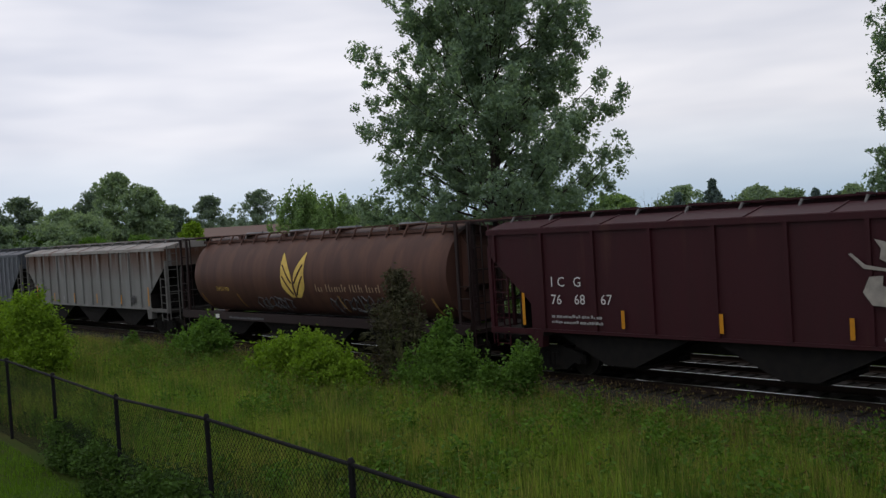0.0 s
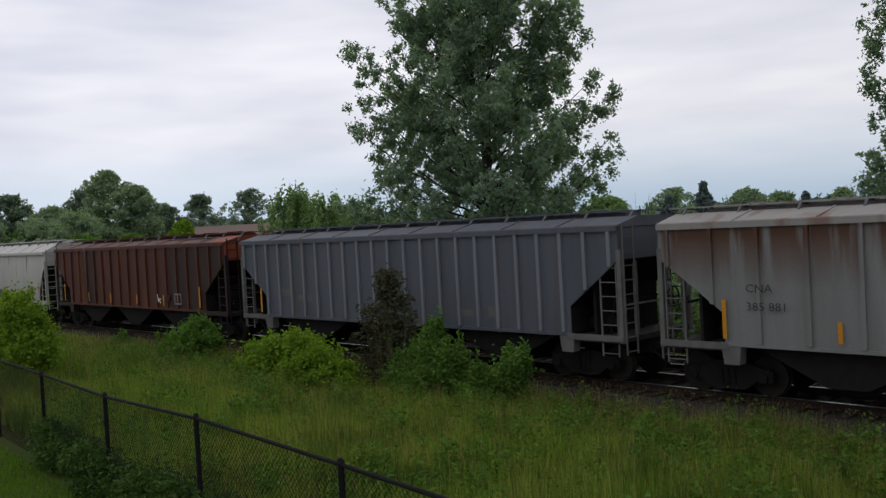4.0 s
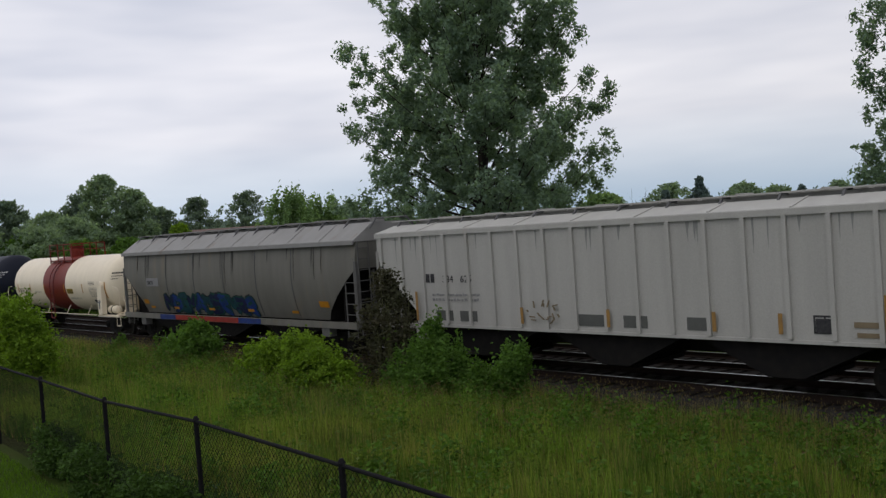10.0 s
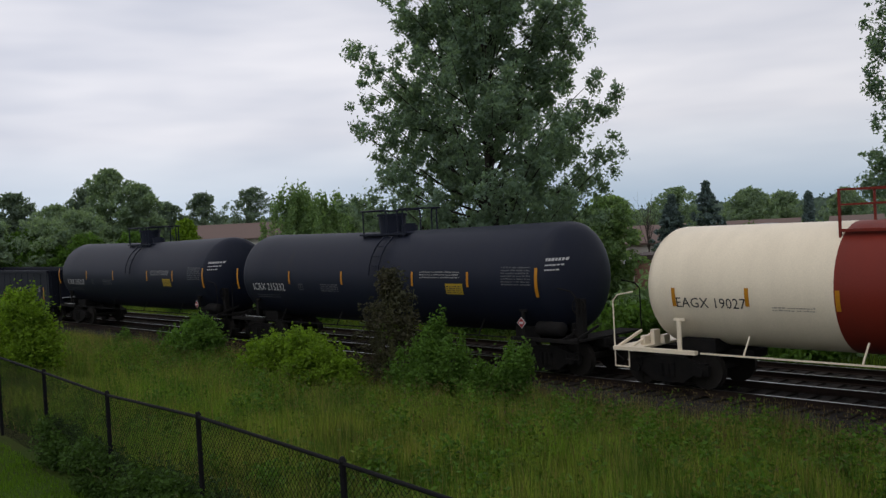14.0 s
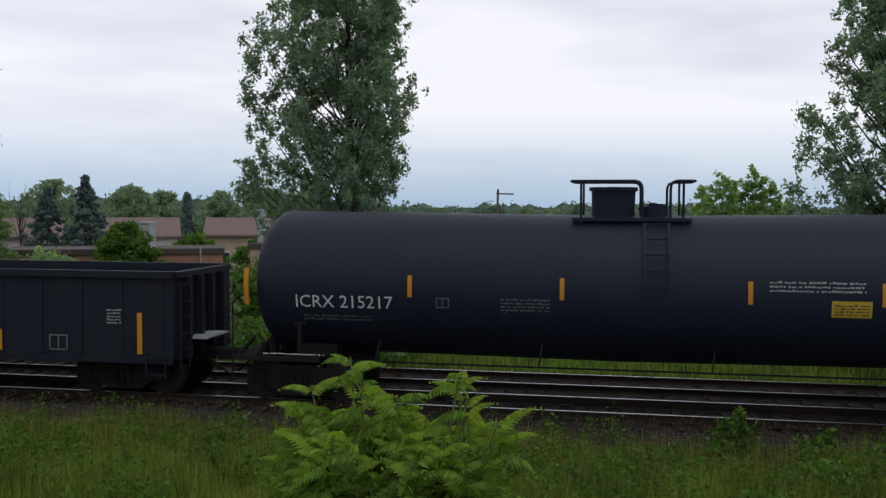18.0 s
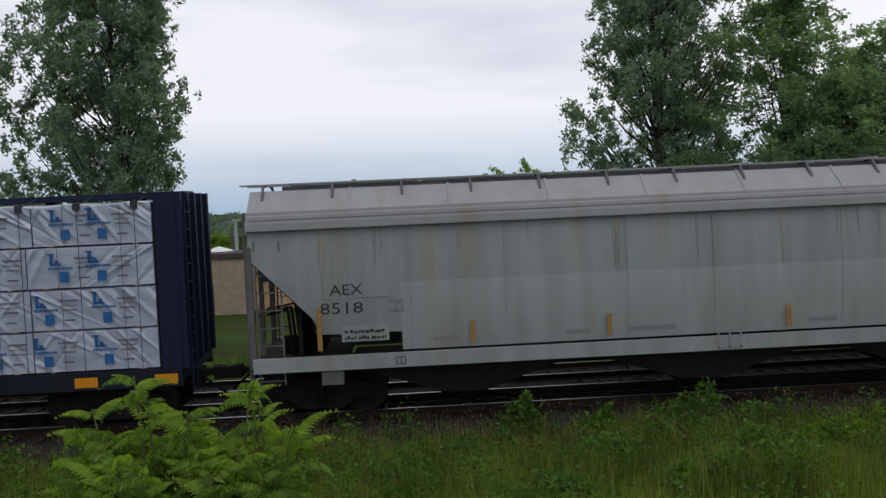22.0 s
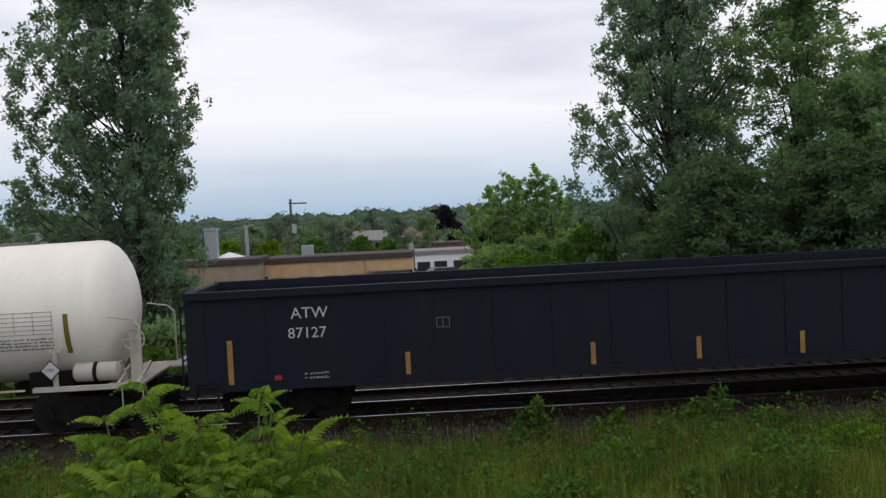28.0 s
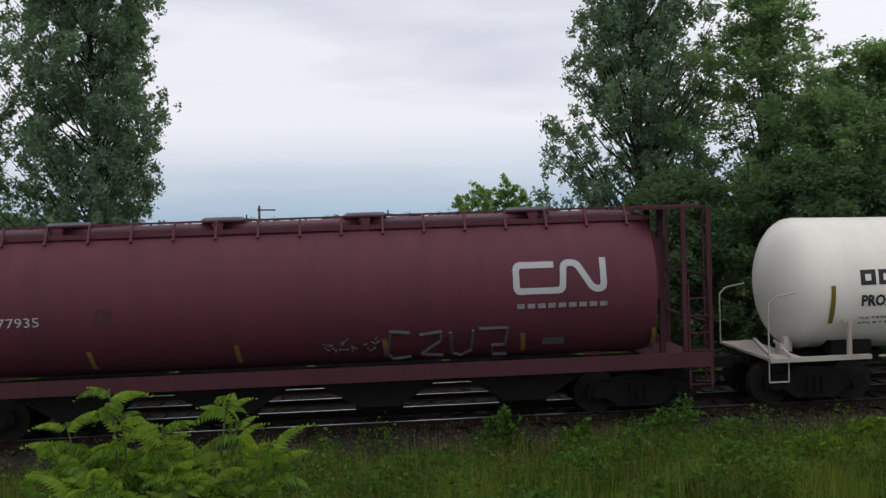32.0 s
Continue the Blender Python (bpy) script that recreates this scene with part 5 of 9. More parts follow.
    for x, z in ((5.87, 3.02), (6.47, 3.05)):
        loop = Shape()
        for j in range(10):
            a0, a1 = 2 * math.pi * j / 10, 2 * math.pi * (j + 1) / 10
            loop.bar((x + 0.05 * math.cos(a0), y - 0.006, z + 0.15 * math.sin(a0)), (x + 0.05 * math.cos(a1), y - 0.006, z + 0.15 * math.sin(a1)), 0.004, 0.022)
        part("paint_scribble", loop.bar((x + 0.02, y - 0.006, z - 0.3), (x + 0.06, y - 0.006, z - 0.1), 0.004, 0.022), "mark_black", car, "thin dark loop of paint")
    for j in range(26):
        x, z = rng.choice((4.3, 4.9, 5.9, 5.95, 6.45, 6.5)) + rng.uniform(-0.12, 0.12), rng.uniform(1.75, 2.4)
        part("paint_scribble", Shape().bar((x, y - 0.006, z), (x + rng.uniform(0.05, 0.16), y - 0.006, z + rng.uniform(-0.04, 0.03)), 0.004, 0.022), "rust_spot", car)
    lay_on(car, bare, soft_belly, 0.006, 1.34)
    part("air_tank", Shape().tube((8.0, -1.2, 1.95), (8.95, -1.2, 1.95), 0.17, n=16), "weather_roof", car, "grey brake air tank")
    part("air_tank_strap", Shape().tube((8.2, -1.2, 1.95), (8.25, -1.2, 1.95), 0.18, n=16), "steel_black", car)


GLYPHS = (((0.1, 0), (0.15, 0.95), (0.5, 0.35), (0.85, 0.95), (0.9, 0.0)), ((0.9, 0.9), (0.2, 0.95), (0.1, 0.5), (0.8, 0.45), (0.85, 0.05), (0.1, 0.0)), ((0.1, 0.0), (0.2, 0.95), (0.8, 0.9), (0.85, 0.5), (0.25, 0.42), (0.95, 0.0)),
          ((0.05, 0.1), (0.45, 1.0), (0.9, 0.05), (0.7, 0.4), (0.25, 0.38)), ((0.15, 0.0), (0.1, 1.0), (0.9, 0.75), (0.85, 0.2), (0.15, 0.02)), ((0.9, 0.95), (0.15, 0.9), (0.15, 0.05), (0.9, 0.1), (0.8, 0.5), (0.3, 0.5)))


def graffiti(car, x, z, w, h, y, mats, seed, letters=6, rim="spray_white", back="spray_navy", thick=0.16):
    """Sprayed bent strokes side by side, without words: a dark back, a pale rim and a coloured fill."""
    rng = random.Random(seed)
    pitch = w / letters
    runs = []
    for k in range(letters):
        g = GLYPHS[(k * 2 + rng.randrange(3)) % len(GLYPHS)]
        tilt, hk = rng.uniform(-0.12, 0.12), rng.uniform(0.85, 1.05)
        pts = [(x + pitch * (k - 0.08 + 1.26 * (u - 0.05 + tilt * v)), z + thick * 0.9 + (h - thick * 1.8) * v * hk) for u, v in g]
        bent = []
        for p, q in zip(pts, pts[1:]):
            bent += [p, ((p[0] + q[0]) / 2 + rng.uniform(-0.07, 0.07), (p[1] + q[1]) / 2 + rng.uniform(-0.07, 0.07))]
        runs.append((k, [(px + rng.uniform(-0.06, 0.06), pz + rng.uniform(-0.06, 0.06)) for px, pz in bent + [pts[-1]]]))
    for layer, (grow, lift) in enumerate(((2.35, 0.0), (1.95, 0.004), (1.3, 0.008))):
        for m in (sorted(set(mats)) if layer == 2 else [back if layer == 0 else rim]):
            s = Shape()
            for k, pts in runs:
                if layer == 2 and mats[k % len(mats)] != m:
                    continue
                r = thick * grow / 2
                for j, ((x0, z0), (x1, z1)) in enumerate(zip(pts, pts[1:])):
                    yy = y - 0.003 - lift - 0.0005 * ((j + 2 * k) % 6)
                    d = Vector((x1 - x0, z1 - z0)).normalized() * r
                    e = Vector((-d.y, d.x))
                    q = rng.uniform(0.75, 1.3) if layer == 2 else rng.uniform(0.9, 1.15)
                    e *= q
                    s.add([(px, yy, pz) for px, pz in ((x0 - e.x, z0 - e.y), (x0 - d.x * 0.7, z0 - d.y * 0.7), (x0 + e.x, z0 + e.y), (x1 + e.x, z1 + e.y), (x1 + d.x * 0.7, z1 + d.y * 0.7), (x1 - e.x, z1 - e.y))], [(0, 1, 2, 3, 4, 5)])
            part("graffiti", s, m, car, ("dark sprayed shadow", "sprayed outline", "sprayed fill")[layer])
    # ragged flicks of the rim colour over the letters
    flick = Shape()
    for k, pts in runs:
        for j in range(15):
            (px, pz), ln = rng.choice(pts), thick * rng.uniform(0.6, 1.9)
            a = rng.uniform(0, 2 * math.pi)
            yy = y - 0.0145 - 0.0004 * j
            dx, dz, wd = math.cos(a) * ln, math.sin(a) * ln, thick * 0.11
            flick.add([(px, yy, pz + wd), (px - wd, yy, pz), (px + dx * 0.6, yy, pz + dz * 0.6 - wd * 0.7), (px + dx, yy, pz + dz)], [(0, 1, 2, 3)])
    part("graffiti", flick, rim, car, "ragged sprayed flicks")


def ellipse_ring(x, zc, ry, rz, n=36, foot=None):
    pts = []
    for k in range(n):
        u = 2 * math.pi * k / n
        z = zc + rz * math.sin(u)
        pts.append((x, ry * math.cos(u), max(z, foot) if foot else z))
    return pts


def cylinder_hopper(k, name, label, colour, lids, sill="sooty_sill", cage="sooty_sill"):
    """A round-bodied grain hopper with cages at its ends."""
    car, length = new_car(k, name, label, "hopper car")
    a = length / 2 - 0.66
    b = a - 1.08
    zc, ry, rz = 2.72, 1.52, 1.62
    part("body", Shape().loft_x([ellipse_ring(x, zc, ry * q, rz * q, foot=1.25) for x, q in ((-b, 0.0), (-b, 0.93), (-b + 0.35, 0.99), (-b + 0.8, 1.0), (b - 0.8, 1.0), (b - 0.35, 0.99), (b, 0.93), (b, 0.0))]), colour, car, smooth=True)
    for s in (-1, 1):
        part("end_sheet", Shape().prism_y([(s * (b - 0.02), 4.0), (s * (b + 0.3), 3.6), (s * (b + 0.25), 2.4), (s * (b - 1.2), 1.2), (s * (b - 1.6), 1.3)][::s], -0.7, 0.7), colour, car)
    for y in (-1.46, 1.46):
        part("side_sill", Shape().box(-a, a, y - 0.07, y + 0.07, 1.0, 1.3), sill, car)
    for s in (-1, 1):
        part("roof_rail", Shape().box(-b, b, s * 0.82 - 0.05, s * 0.82 + 0.05, 4.1, 4.2), colour, car)
    part("running_board", Shape().box(-a, a, -0.75, -0.5, 4.36, 4.40).box(-a, a, 0.5, 0.75, 4.36, 4.40), colour, car)
    for x in lids:
        part("hatch_coaming", Shape().tube((x, 0, 4.15), (x, 0, 4.36), 0.46, n=24), colour, car, smooth=True)
        lid = part("roof_hatch", Shape().tube((x, 0, 4.36), (x, 0, 4.40), 0.52, n=28).tube((x, 0, 4.40), (x, 0, 4.46), 0.50, 0.40, n=28), "lid_grey", car, "dark grey round hatch lid", True)
        part("hatch_latch", Shape().bar((x + 0.45, -0.06, 4.41), (x + 0.66, -0.06, 4.38), 0.04).bar((x + 0.5, -0.06, 4.40), (x + 0.5, -0.06, 4.50), 0.03), "lid_grey", lid)
        part("hatch_step", Shape().prism_y([(x - 0.12, 4.34), (x + 0.12, 4.34), (x + 0.06, 4.02), (x - 0.02, 4.02)][::-1], -0.84, -0.72), colour, car)
    for j in range(17):
        x = -b + 0.5 + j * (2 * b - 1.0) / 16
        part("roof_bracket", Shape().bar((x, -0.76, 4.38), (x, -1.0, 4.0), 0.05), colour, car)
        part("roof_bracket", Shape().bar((x, 0.76, 4.38), (x, 1.0, 4.0), 0.05), colour, car)
    chutes(car, b - 1.3, 4, 1.05, "steel_black", 1.2)
    part("centre_sill", Shape().box(-length / 2 + 0.55, length / 2 - 0.55, -0.3, 0.3, 0.72, 1.08), "steel_black", car)
    for s in (-1, 1):
        part("end_platform", Shape().box(min(s * (b - 0.1), s * a), max(s * (b - 0.1), s * a), -1.5, 1.5, 1.02, 1.14), cage, car)
        part("roof_platform", Shape().box(min(s * (b - 0.2), s * a), max(s * (b - 0.2), s * a), -1.3, 1.3, 4.3, 4.36), cage, car)
        for y in (-1.42, 1.42):
            for x, t in ((s * a, 0.035), (s * (a - 0.52), 0.05)):
                part("cage_post", Shape().box(x - t, x + t, y - 0.04, y + 0.04, 0.95, 4.34), cage, car)
        for y in (-0.5, 0.5):
            part("cage_post", Shape().box(s * (b + 0.35) - 0.06, s * (b + 0.35) + 0.06, y - 0.05, y + 0.05, 0.95, 4.34), cage, car)
        ladder("side_ladder", car, cage, s * a, s * (a - 0.45), -1.47, -1.47, 0.55, 2.75)
        ladder("end_ladder", car, cage, s * (a + 0.06), s * (a + 0.06), -1.4, -0.95, 0.6, 4.3)
        for z in (1.9, 2.9):
            part("cage_rail", Shape().bar((s * a, -1.45, z), (s * a, 1.45, z), 0.05), cage, car)
    return car, b, length, (zc, rz), ry


def round_side(z, zc, rz, ry):
    """Distance of the round side from the car's middle at the height z."""
    return -ry * math.sqrt(max(1 - ((z - zc) / rz) ** 2, 0.02)) - 0.012


def on_round(shape_pts, zc, rz, ry, lift=0.0):
    return [(x, round_side(z, zc, rz, ry) - lift, z) for x, z in shape_pts]


def round_stripe(x, slant, z0, z1, zc, rz, ry, w=0.1, n=8):
    """A strip of tape laid up a round side in short lengths."""
    s = Shape()
    for k in range(n):
        u, v = k / n, (k + 1) / n
        za, zb = z0 + (z1 - z0) * u, z0 + (z1 - z0) * v
        s.add(on_round([(x + slant * u, za), (x + w + slant * u, za), (x + w + slant * v, zb), (x + slant * v, zb)], zc, rz, ry, 0.018), [(0, 1, 2, 3)])
    return s


def build_round_hoppers():
    car, b, length, (zc, rz), ry = cylinder_hopper(1, "brown_round_hopper_car", "faded brown round-sided grain hopper car with a yellow wheat emblem", "brown", (-4.95, -1.7, 1.35, 4.9))
    # two leaves of wheat, cut in strips so that they follow the round side
    leaf, cx, foot, tall = Shape(), -0.3, 1.95, 1.65

    def blade(z):
        u = (z - foot) / tall
        inner = 0.06 + 0.66 * max(0.0, (u - 0.42) / 0.58) ** 1.5
        outer = 0.30 + 0.46 * math.sin(min(u / 0.32, 1.0) * math.pi / 2)
        return inner, max(outer, inner + 0.02)

    for side in (-1, 1):
        for j in range(16):
            z0, z1 = foot + j * tall / 16, foot + (j + 1) * tall / 16
            (i0, o0), (i1, o1) = blade(z0), blade(z1)
            leaf.add(on_round([(cx + side * i0, z0), (cx + side * o0, z0), (cx + side * o1, z1), (cx + side * i1, z1)], zc, rz, ry), [(0, 1, 2, 3)[::side]])
    part("wheat_emblem", leaf, "wheat_yellow", car, "yellow double wheat leaf emblem")
    vein = Shape()
    for side in (-1, 1):
        for j in range(2):
            pts = [(cx + side * (0.1 + 0.14 * q), foot + 0.12 + 0.42 * j + 0.17 * q) for q in range(5)]
            for (x0, z0), (x1, z1) in zip(pts, pts[1:]):
                vein.bar((x0, round_side(z0, zc, rz, ry) - 0.006, z0), (x1, round_side(z1, zc, rz, ry) - 0.006, z1), 0.045)
    part("emblem_vein", vein, "brown", car)
    bar = Shape()
    x = 1.1
    rng = random.Random(5)
    for count in (3, 8, 5, 5):
        for q in range(count):
            tall = 0.26 if q == 0 or rng.random() < 0.25 else 0.17
            bars(bar, x, 2.2, 0.05, tall, 0, (zc, ry + 0.06))
            if q % 2:
                bars(bar, x, 2.2 + (0.0 if q % 4 == 1 else 0.13), 0.11, 0.035, 0, (zc, ry + 0.06))
            x += rng.uniform(0.13, 0.18)
        x += 0.14
    for v in range(len(bar.v)):
        bar.v[v] = (bar.v[v][0], round_side(bar.v[v][2], zc, rz, ry) - 0.004, bar.v[v][2])
    part("lettering_block", bar, "wheat_text", car, "pale painted lettering")
    me = lettering("marking", "395190", 0.26, -6.05, 0, 2.15, "wheat_yellow", car, stretch=1.3)
    for v in me.data.vertices:
        v.co.y = round_side(v.co.z, zc, rz, ry) - 0.004
    for x in (-7.3, -4.4, 2.4, 7.3):
        part("reflector", round_stripe(x, -0.12, 1.45, 2.05, zc, rz, ry), "stripe_dull", car)
    rng = random.Random(12)
    for x0, x1 in ((-3.2, -0.9), (1.6, 4.6)):
        s = Shape()
        x = x0
        while x < x1:
            wid = rng.uniform(0.35, 0.6)
            pts = [(x + wid * u + rng.uniform(-0.14, 0.14), q + rng.uniform(-0.12, 0.1)) for u, q in ((0, 1.45), (0.1, 1.8), (0.5, 1.98), (0.9, 1.85), (0.6, 1.65), (1.0, 1.5), (0.5, 1.55), (0.8, 1.9))]
            for (p0, q0), (p1, q1) in zip(pts, pts[1:]):
                s.bar((p0, round_side(q0, zc, rz, ry) - 0.012, q0), (p1, round_side(q1, zc, rz, ry) - 0.012, q1), 0.024)
            x += wid * 0.8
        part("graffiti", s, "mark_faint", car, "faint grey sprayed outlines")
    text_bars(car, -5.0, 1.06, 2.6, 0.16, 1, -1.535, "mark_faint", 13)
    part("stencil_plate", bars(Shape(), -6.1, 1.05, 0.3, 0.16, -1.535), "patch_pale", car)
    car, b, length, (zc, rz), ry = cylinder_hopper(18, "maroon_round_hopper_car", "maroon round-sided hopper car with a white emblem and graffiti", "plum", (-4.95, -1.7, 1.35, 4.9), "plum_dark", "plum_dark")

    def fit_round(ob):
        for v in ob.data.vertices:
            v.co.y = round_side(v.co.z, zc, rz, ry) - 0.006

    def stroke(pts, width, name, mat):
        """A broad painted line through the points, laid on the round side."""
        s = Shape()
        for (x0, z0), (x1, z1) in zip(pts, pts[1:]):
            d = Vector((x1 - x0, z1 - z0)).normalized() * width / 2
            e = Vector((-d.y, d.x))
            n = max(1, int(abs(z1 - z0) / 0.12))
            for k in range(n):
                u0, u1 = k / n - (0.0 if k else 0), (k + 1) / n
                p0, p1 = Vector((x0, z0)).lerp(Vector((x1, z1)), u0), Vector((x0, z0)).lerp(Vector((x1, z1)), u1)
                if k == 0:
                    p0 = p0 - d
                if k == n - 1:
                    p1 = p1 + d
                q = [p0 - e, p1 - e, p1 + e, p0 + e]
                s.add(on_round([(r.x, r.y) for r in q], zc, rz, ry), [(0, 1, 2, 3)])
        part(name, s, mat, car, "broad white painted emblem")

    ex = 4.38
    corners = [(ex + 0.75, 3.25), (ex + 0.03, 3.25), (ex + 0.03, 2.72), (ex + 0.98, 2.72), (ex + 1.02, 3.27), (ex + 1.28, 3.27), (ex + 1.62, 2.73), (ex + 1.84, 2.73), (ex + 1.84, 3.29)]
    line = [corners[0]]
    for p, q, n in zip(corners, corners[1:], corners[2:]):
        p, q, n = Vector(p), Vector(q), Vector(n)
        e0, e1 = q + (p - q).normalized() * 0.12, q + (n - q).normalized() * 0.12
        line += [tuple(e0 * (1 - u) ** 2 + q * 2 * u * (1 - u) + e1 * u * u) for u in (0, 0.25, 0.5, 0.75, 1)]
    stroke(line + [corners[-1]], 0.13, "emblem", "mark_white")
    bar = Shape()
    for j in range(9):
        bars(bar, ex + 0.03 + j * 0.215, 2.36, 0.16, 0.10, 0)
    fit_round(part("lettering_block", bar, "mark_white", car))
    fit_round(lettering("marking", "377935", 0.27, -6.15, 0, 2.4, "mark_white", car, stretch=1.25))
    for x in (-7.0, -4.3, -1.36, 1.66, 4.53, 7.31):
        part("reflector", round_stripe(x, -0.04, 1.42, 1.84, zc, rz, ry), "stripe_dull", car)
    data = Shape()
    bars(data, b - 2.4, 1.55, 0.45, 0.16, 0)
    fit_round(part("stencil_box", data, "mark_dim", car))
    tag = part("stencil_box", bars(bars(bars(bars(Shape(), -4.05, 2.42, 0.28, 0.02, 0), -4.05, 2.66, 0.28, 0.02, 0), -4.05, 2.42, 0.02, 0.26, 0), -3.79, 2.42, 0.02, 0.26, 0), "mark_faint", car)
    fit_round(tag)
    rng = random.Random(4)
    glyphs = (((0.5, 1.95), (0.1, 2.0), (0.02, 1.5), (0.12, 1.36), (0.52, 1.4)), ((0.05, 1.9), (0.5, 1.95), (0.5, 1.75), (0.1, 1.45), (0.55, 1.4)), ((0.05, 1.92), (0.1, 1.45), (0.3, 1.38), (0.5, 1.5), (0.52, 1.95)), ((0.0, 1.98), (0.6, 1.98), (0.55, 1.6), (0.3, 1.6), (0.3, 1.38), (0.62, 1.36)))
    s = Shape()
    for j, way in enumerate(glyphs):
        x = 1.7 + j * 0.64
        for p, q in zip(way, way[1:]):
            s.bar((x + p[0], round_side(p[1], zc, rz, ry) - 0.012, p[1]), (x + q[0], round_side(q[1], zc, rz, ry) - 0.012, q[1]), 0.055)
    for j in range(26):
        x, z = 0.4 + rng.random() * 1.2, 1.62 + rng.random() * 0.22
        s.bar((x, round_side(z, zc, rz, ry) - 0.012, z), (x + rng.uniform(-0.15, 0.15), round_side(z, zc, rz, ry) - 0.012, z + rng.uniform(-0.1, 0.1)), 0.02)
    part("graffiti", s, "mark_faint", car, "soft pale sprayed outlines")


def tank_ring(x, zc, r, n=40):
    return [(x, r * math.cos(2 * math.pi * k / n), zc + r * math.sin(2 * math.pi * k / n)) for k in range(n)]


def tank_shell(car, a, zc, r, sag, bands, head=0.75):
    """The shell in bands of colour; its axis dips a little towards the middle. bands: from, to, material, part name."""
    def axis(x):
        return zc - sag * (1 - min(abs(x) / a, 1))
    for x0, x1, mat, nm in bands:
        rings = []
        if x0 <= -a + 0.01:
            rings += [tank_ring(-a + head * (1 - math.cos(u)), axis(-a), max(r * math.sin(u), 0.01)) for u in [math.pi / 2 * k / 8 for k in range(0, 9)]]
            start = -a + head
        else:
            start = x0
        end = a - head if x1 >= a - 0.01 else x1
        n = max(2, int((end - start) / 1.2))
        rings += [tank_ring(start + (end - start) * k / n, axis(start + (end - start) * k / n), r) for k in range(1 if x0 <= -a + 0.01 else 0, n + 1)]
        if x1 >= a - 0.01:
            rings += [tank_ring(a - head * (1 - math.sin(u)), axis(a), max(r * math.cos(u), 0.01)) for u in [math.pi / 2 * k / 8 for k in range(1, 9)]]
        part(nm, Shape().loft_x(rings), mat, car, smooth=True)
    return axis


def bent_pipe(pts, r, bend=0.16):
    """A pipe through the points with rounded corners."""
    way = [Vector(pts[0])]
    for p, q, n in zip(pts, pts[1:], pts[2:]):
        p, q, n = Vector(p), Vector(q), Vector(n)
        a = q + (p - q).normalized() * min(bend, (p - q).length / 2)
        b = q + (n - q).normalized() * min(bend, (n - q).length / 2)
        for k in range(5):
            u = k / 4
            way.append(a * (1 - u) ** 2 + q * 2 * u * (1 - u) + b * u * u)
    way.append(Vector(pts[-1]))
    s = Shape()
    for p, q in zip(way, way[1:]):
        s.tube(p, q, r, n=8)
    return s


def platform(car, x0, x1, w, z, mat):
    for s in (-1, 1):
        g = Shape()
        for k in range(5):
            y = s * (w - 0.08 * k)
            g.box(x0, x1, y - 0.03, y + 0.03, z - 0.02, z + 0.02)
        part("platform_grating", g, mat, car)
        part("platform_edge", Shape().box(x0, x1, s * (w + 0.03) - 0.02, s * (w + 0.03) + 0.02, z - 0.035, z + 0.03), mat, car)


def tank_top(car, x0, x1, ztop, mat, rail_h=0.95, dome_x=None, w=0.9, dome_r=0.5):
    """Platform, one long railing and a manway dome on the top of a tank."""
    cx = (x0 + x1) / 2 if dome_x is None else dome_x
    part("dome", Shape().tube((cx, 0, ztop - 0.25), (cx, 0, ztop + 0.52), dome_r, n=24).tube((cx, 0, ztop + 0.52), (cx, 0, ztop + 0.58), dome_r + 0.06, n=24), mat, car, "round manway housing", True)
    part("valve", Shape().tube((cx + 0.85, -0.1, ztop - 0.1), (cx + 0.85, -0.1, ztop + 0.3), 0.14).tube((cx + 0.65, -0.1, ztop + 0.22), (cx + 1.05, -0.1, ztop + 0.22), 0.07), mat, car)
    b0, b1 = x0 + (x1 - x0) * 0.36, x1 - (x1 - x0) * 0.36
    platform(car, x0, x1, w, ztop - 0.18, mat)
    for s in (-1, 1):
        for x in (x0, b0, b1, x1):
            part("rail_post", Shape().bar((x, s * w, ztop - 0.4), (x, s * w, ztop + rail_h - 0.25), 0.05), mat, car)
        for z in (ztop + rail_h - 0.27, ztop + rail_h * 0.38):
            for p, q in (((x0, b0), (b1, x1)) if s < 0 else ((x0, x1),)):
                part("rail_bar", Shape().bar((p, s * w, z), (q, s * w, z), 0.042), mat, car)
    for x in (x0, x1):
        for z in (ztop + rail_h - 0.27, ztop + rail_h * 0.38):
            part("rail_bar", Shape().bar((x, -w, z), (x, w, z), 0.04), mat, car)


def hooped_top(car, ztop, mat, w=0.75):
    """A black tank's platform: a broad dome inside one bent hoop, a low valve and a second, short hoop."""
    zr, low = ztop + 0.70, ztop - 0.2
    part("dome", Shape().tube((-0.26, 0, ztop - 0.1), (-0.26, 0, ztop + 0.5), 0.45, 0.47, n=28).tube((-0.26, 0, ztop + 0.5), (-0.26, 0, ztop + 0.58), 0.52, n=28), mat, car, "round manway housing", True)
    part("valve", Shape().tube((0.6, 0, ztop - 0.1), (0.6, 0, ztop + 0.17), 0.28, n=20).tube((0.66, 0, ztop + 0.17), (0.66, 0, ztop + 0.23), 0.18, n=16), mat, car, "low round valve cover")
    platform(car, -1.1, 1.33, w, ztop - 0.1, mat)
    part("rail_hoop", bent_pipe([(0.33, -w, low), (0.33, -w, zr), (-1.13, -w, zr), (-1.13, w, zr), (0.33, w, zr), (0.33, w, low)], 0.028), mat, car, smooth=True)
    part("rail_hoop", bent_pipe([(0.9, -w, low), (0.9, -w, zr), (1.4, -w, zr), (1.4, w, zr), (0.9, w, zr), (0.9, w, low)], 0.028), mat, car, smooth=True)
    for s in (-1, 1):
        for x in (-0.92, 1.16):
            part("rail_post", Shape().tube((x, s * w, low - 0.06), (x, s * w, zr), 0.026), mat, car)


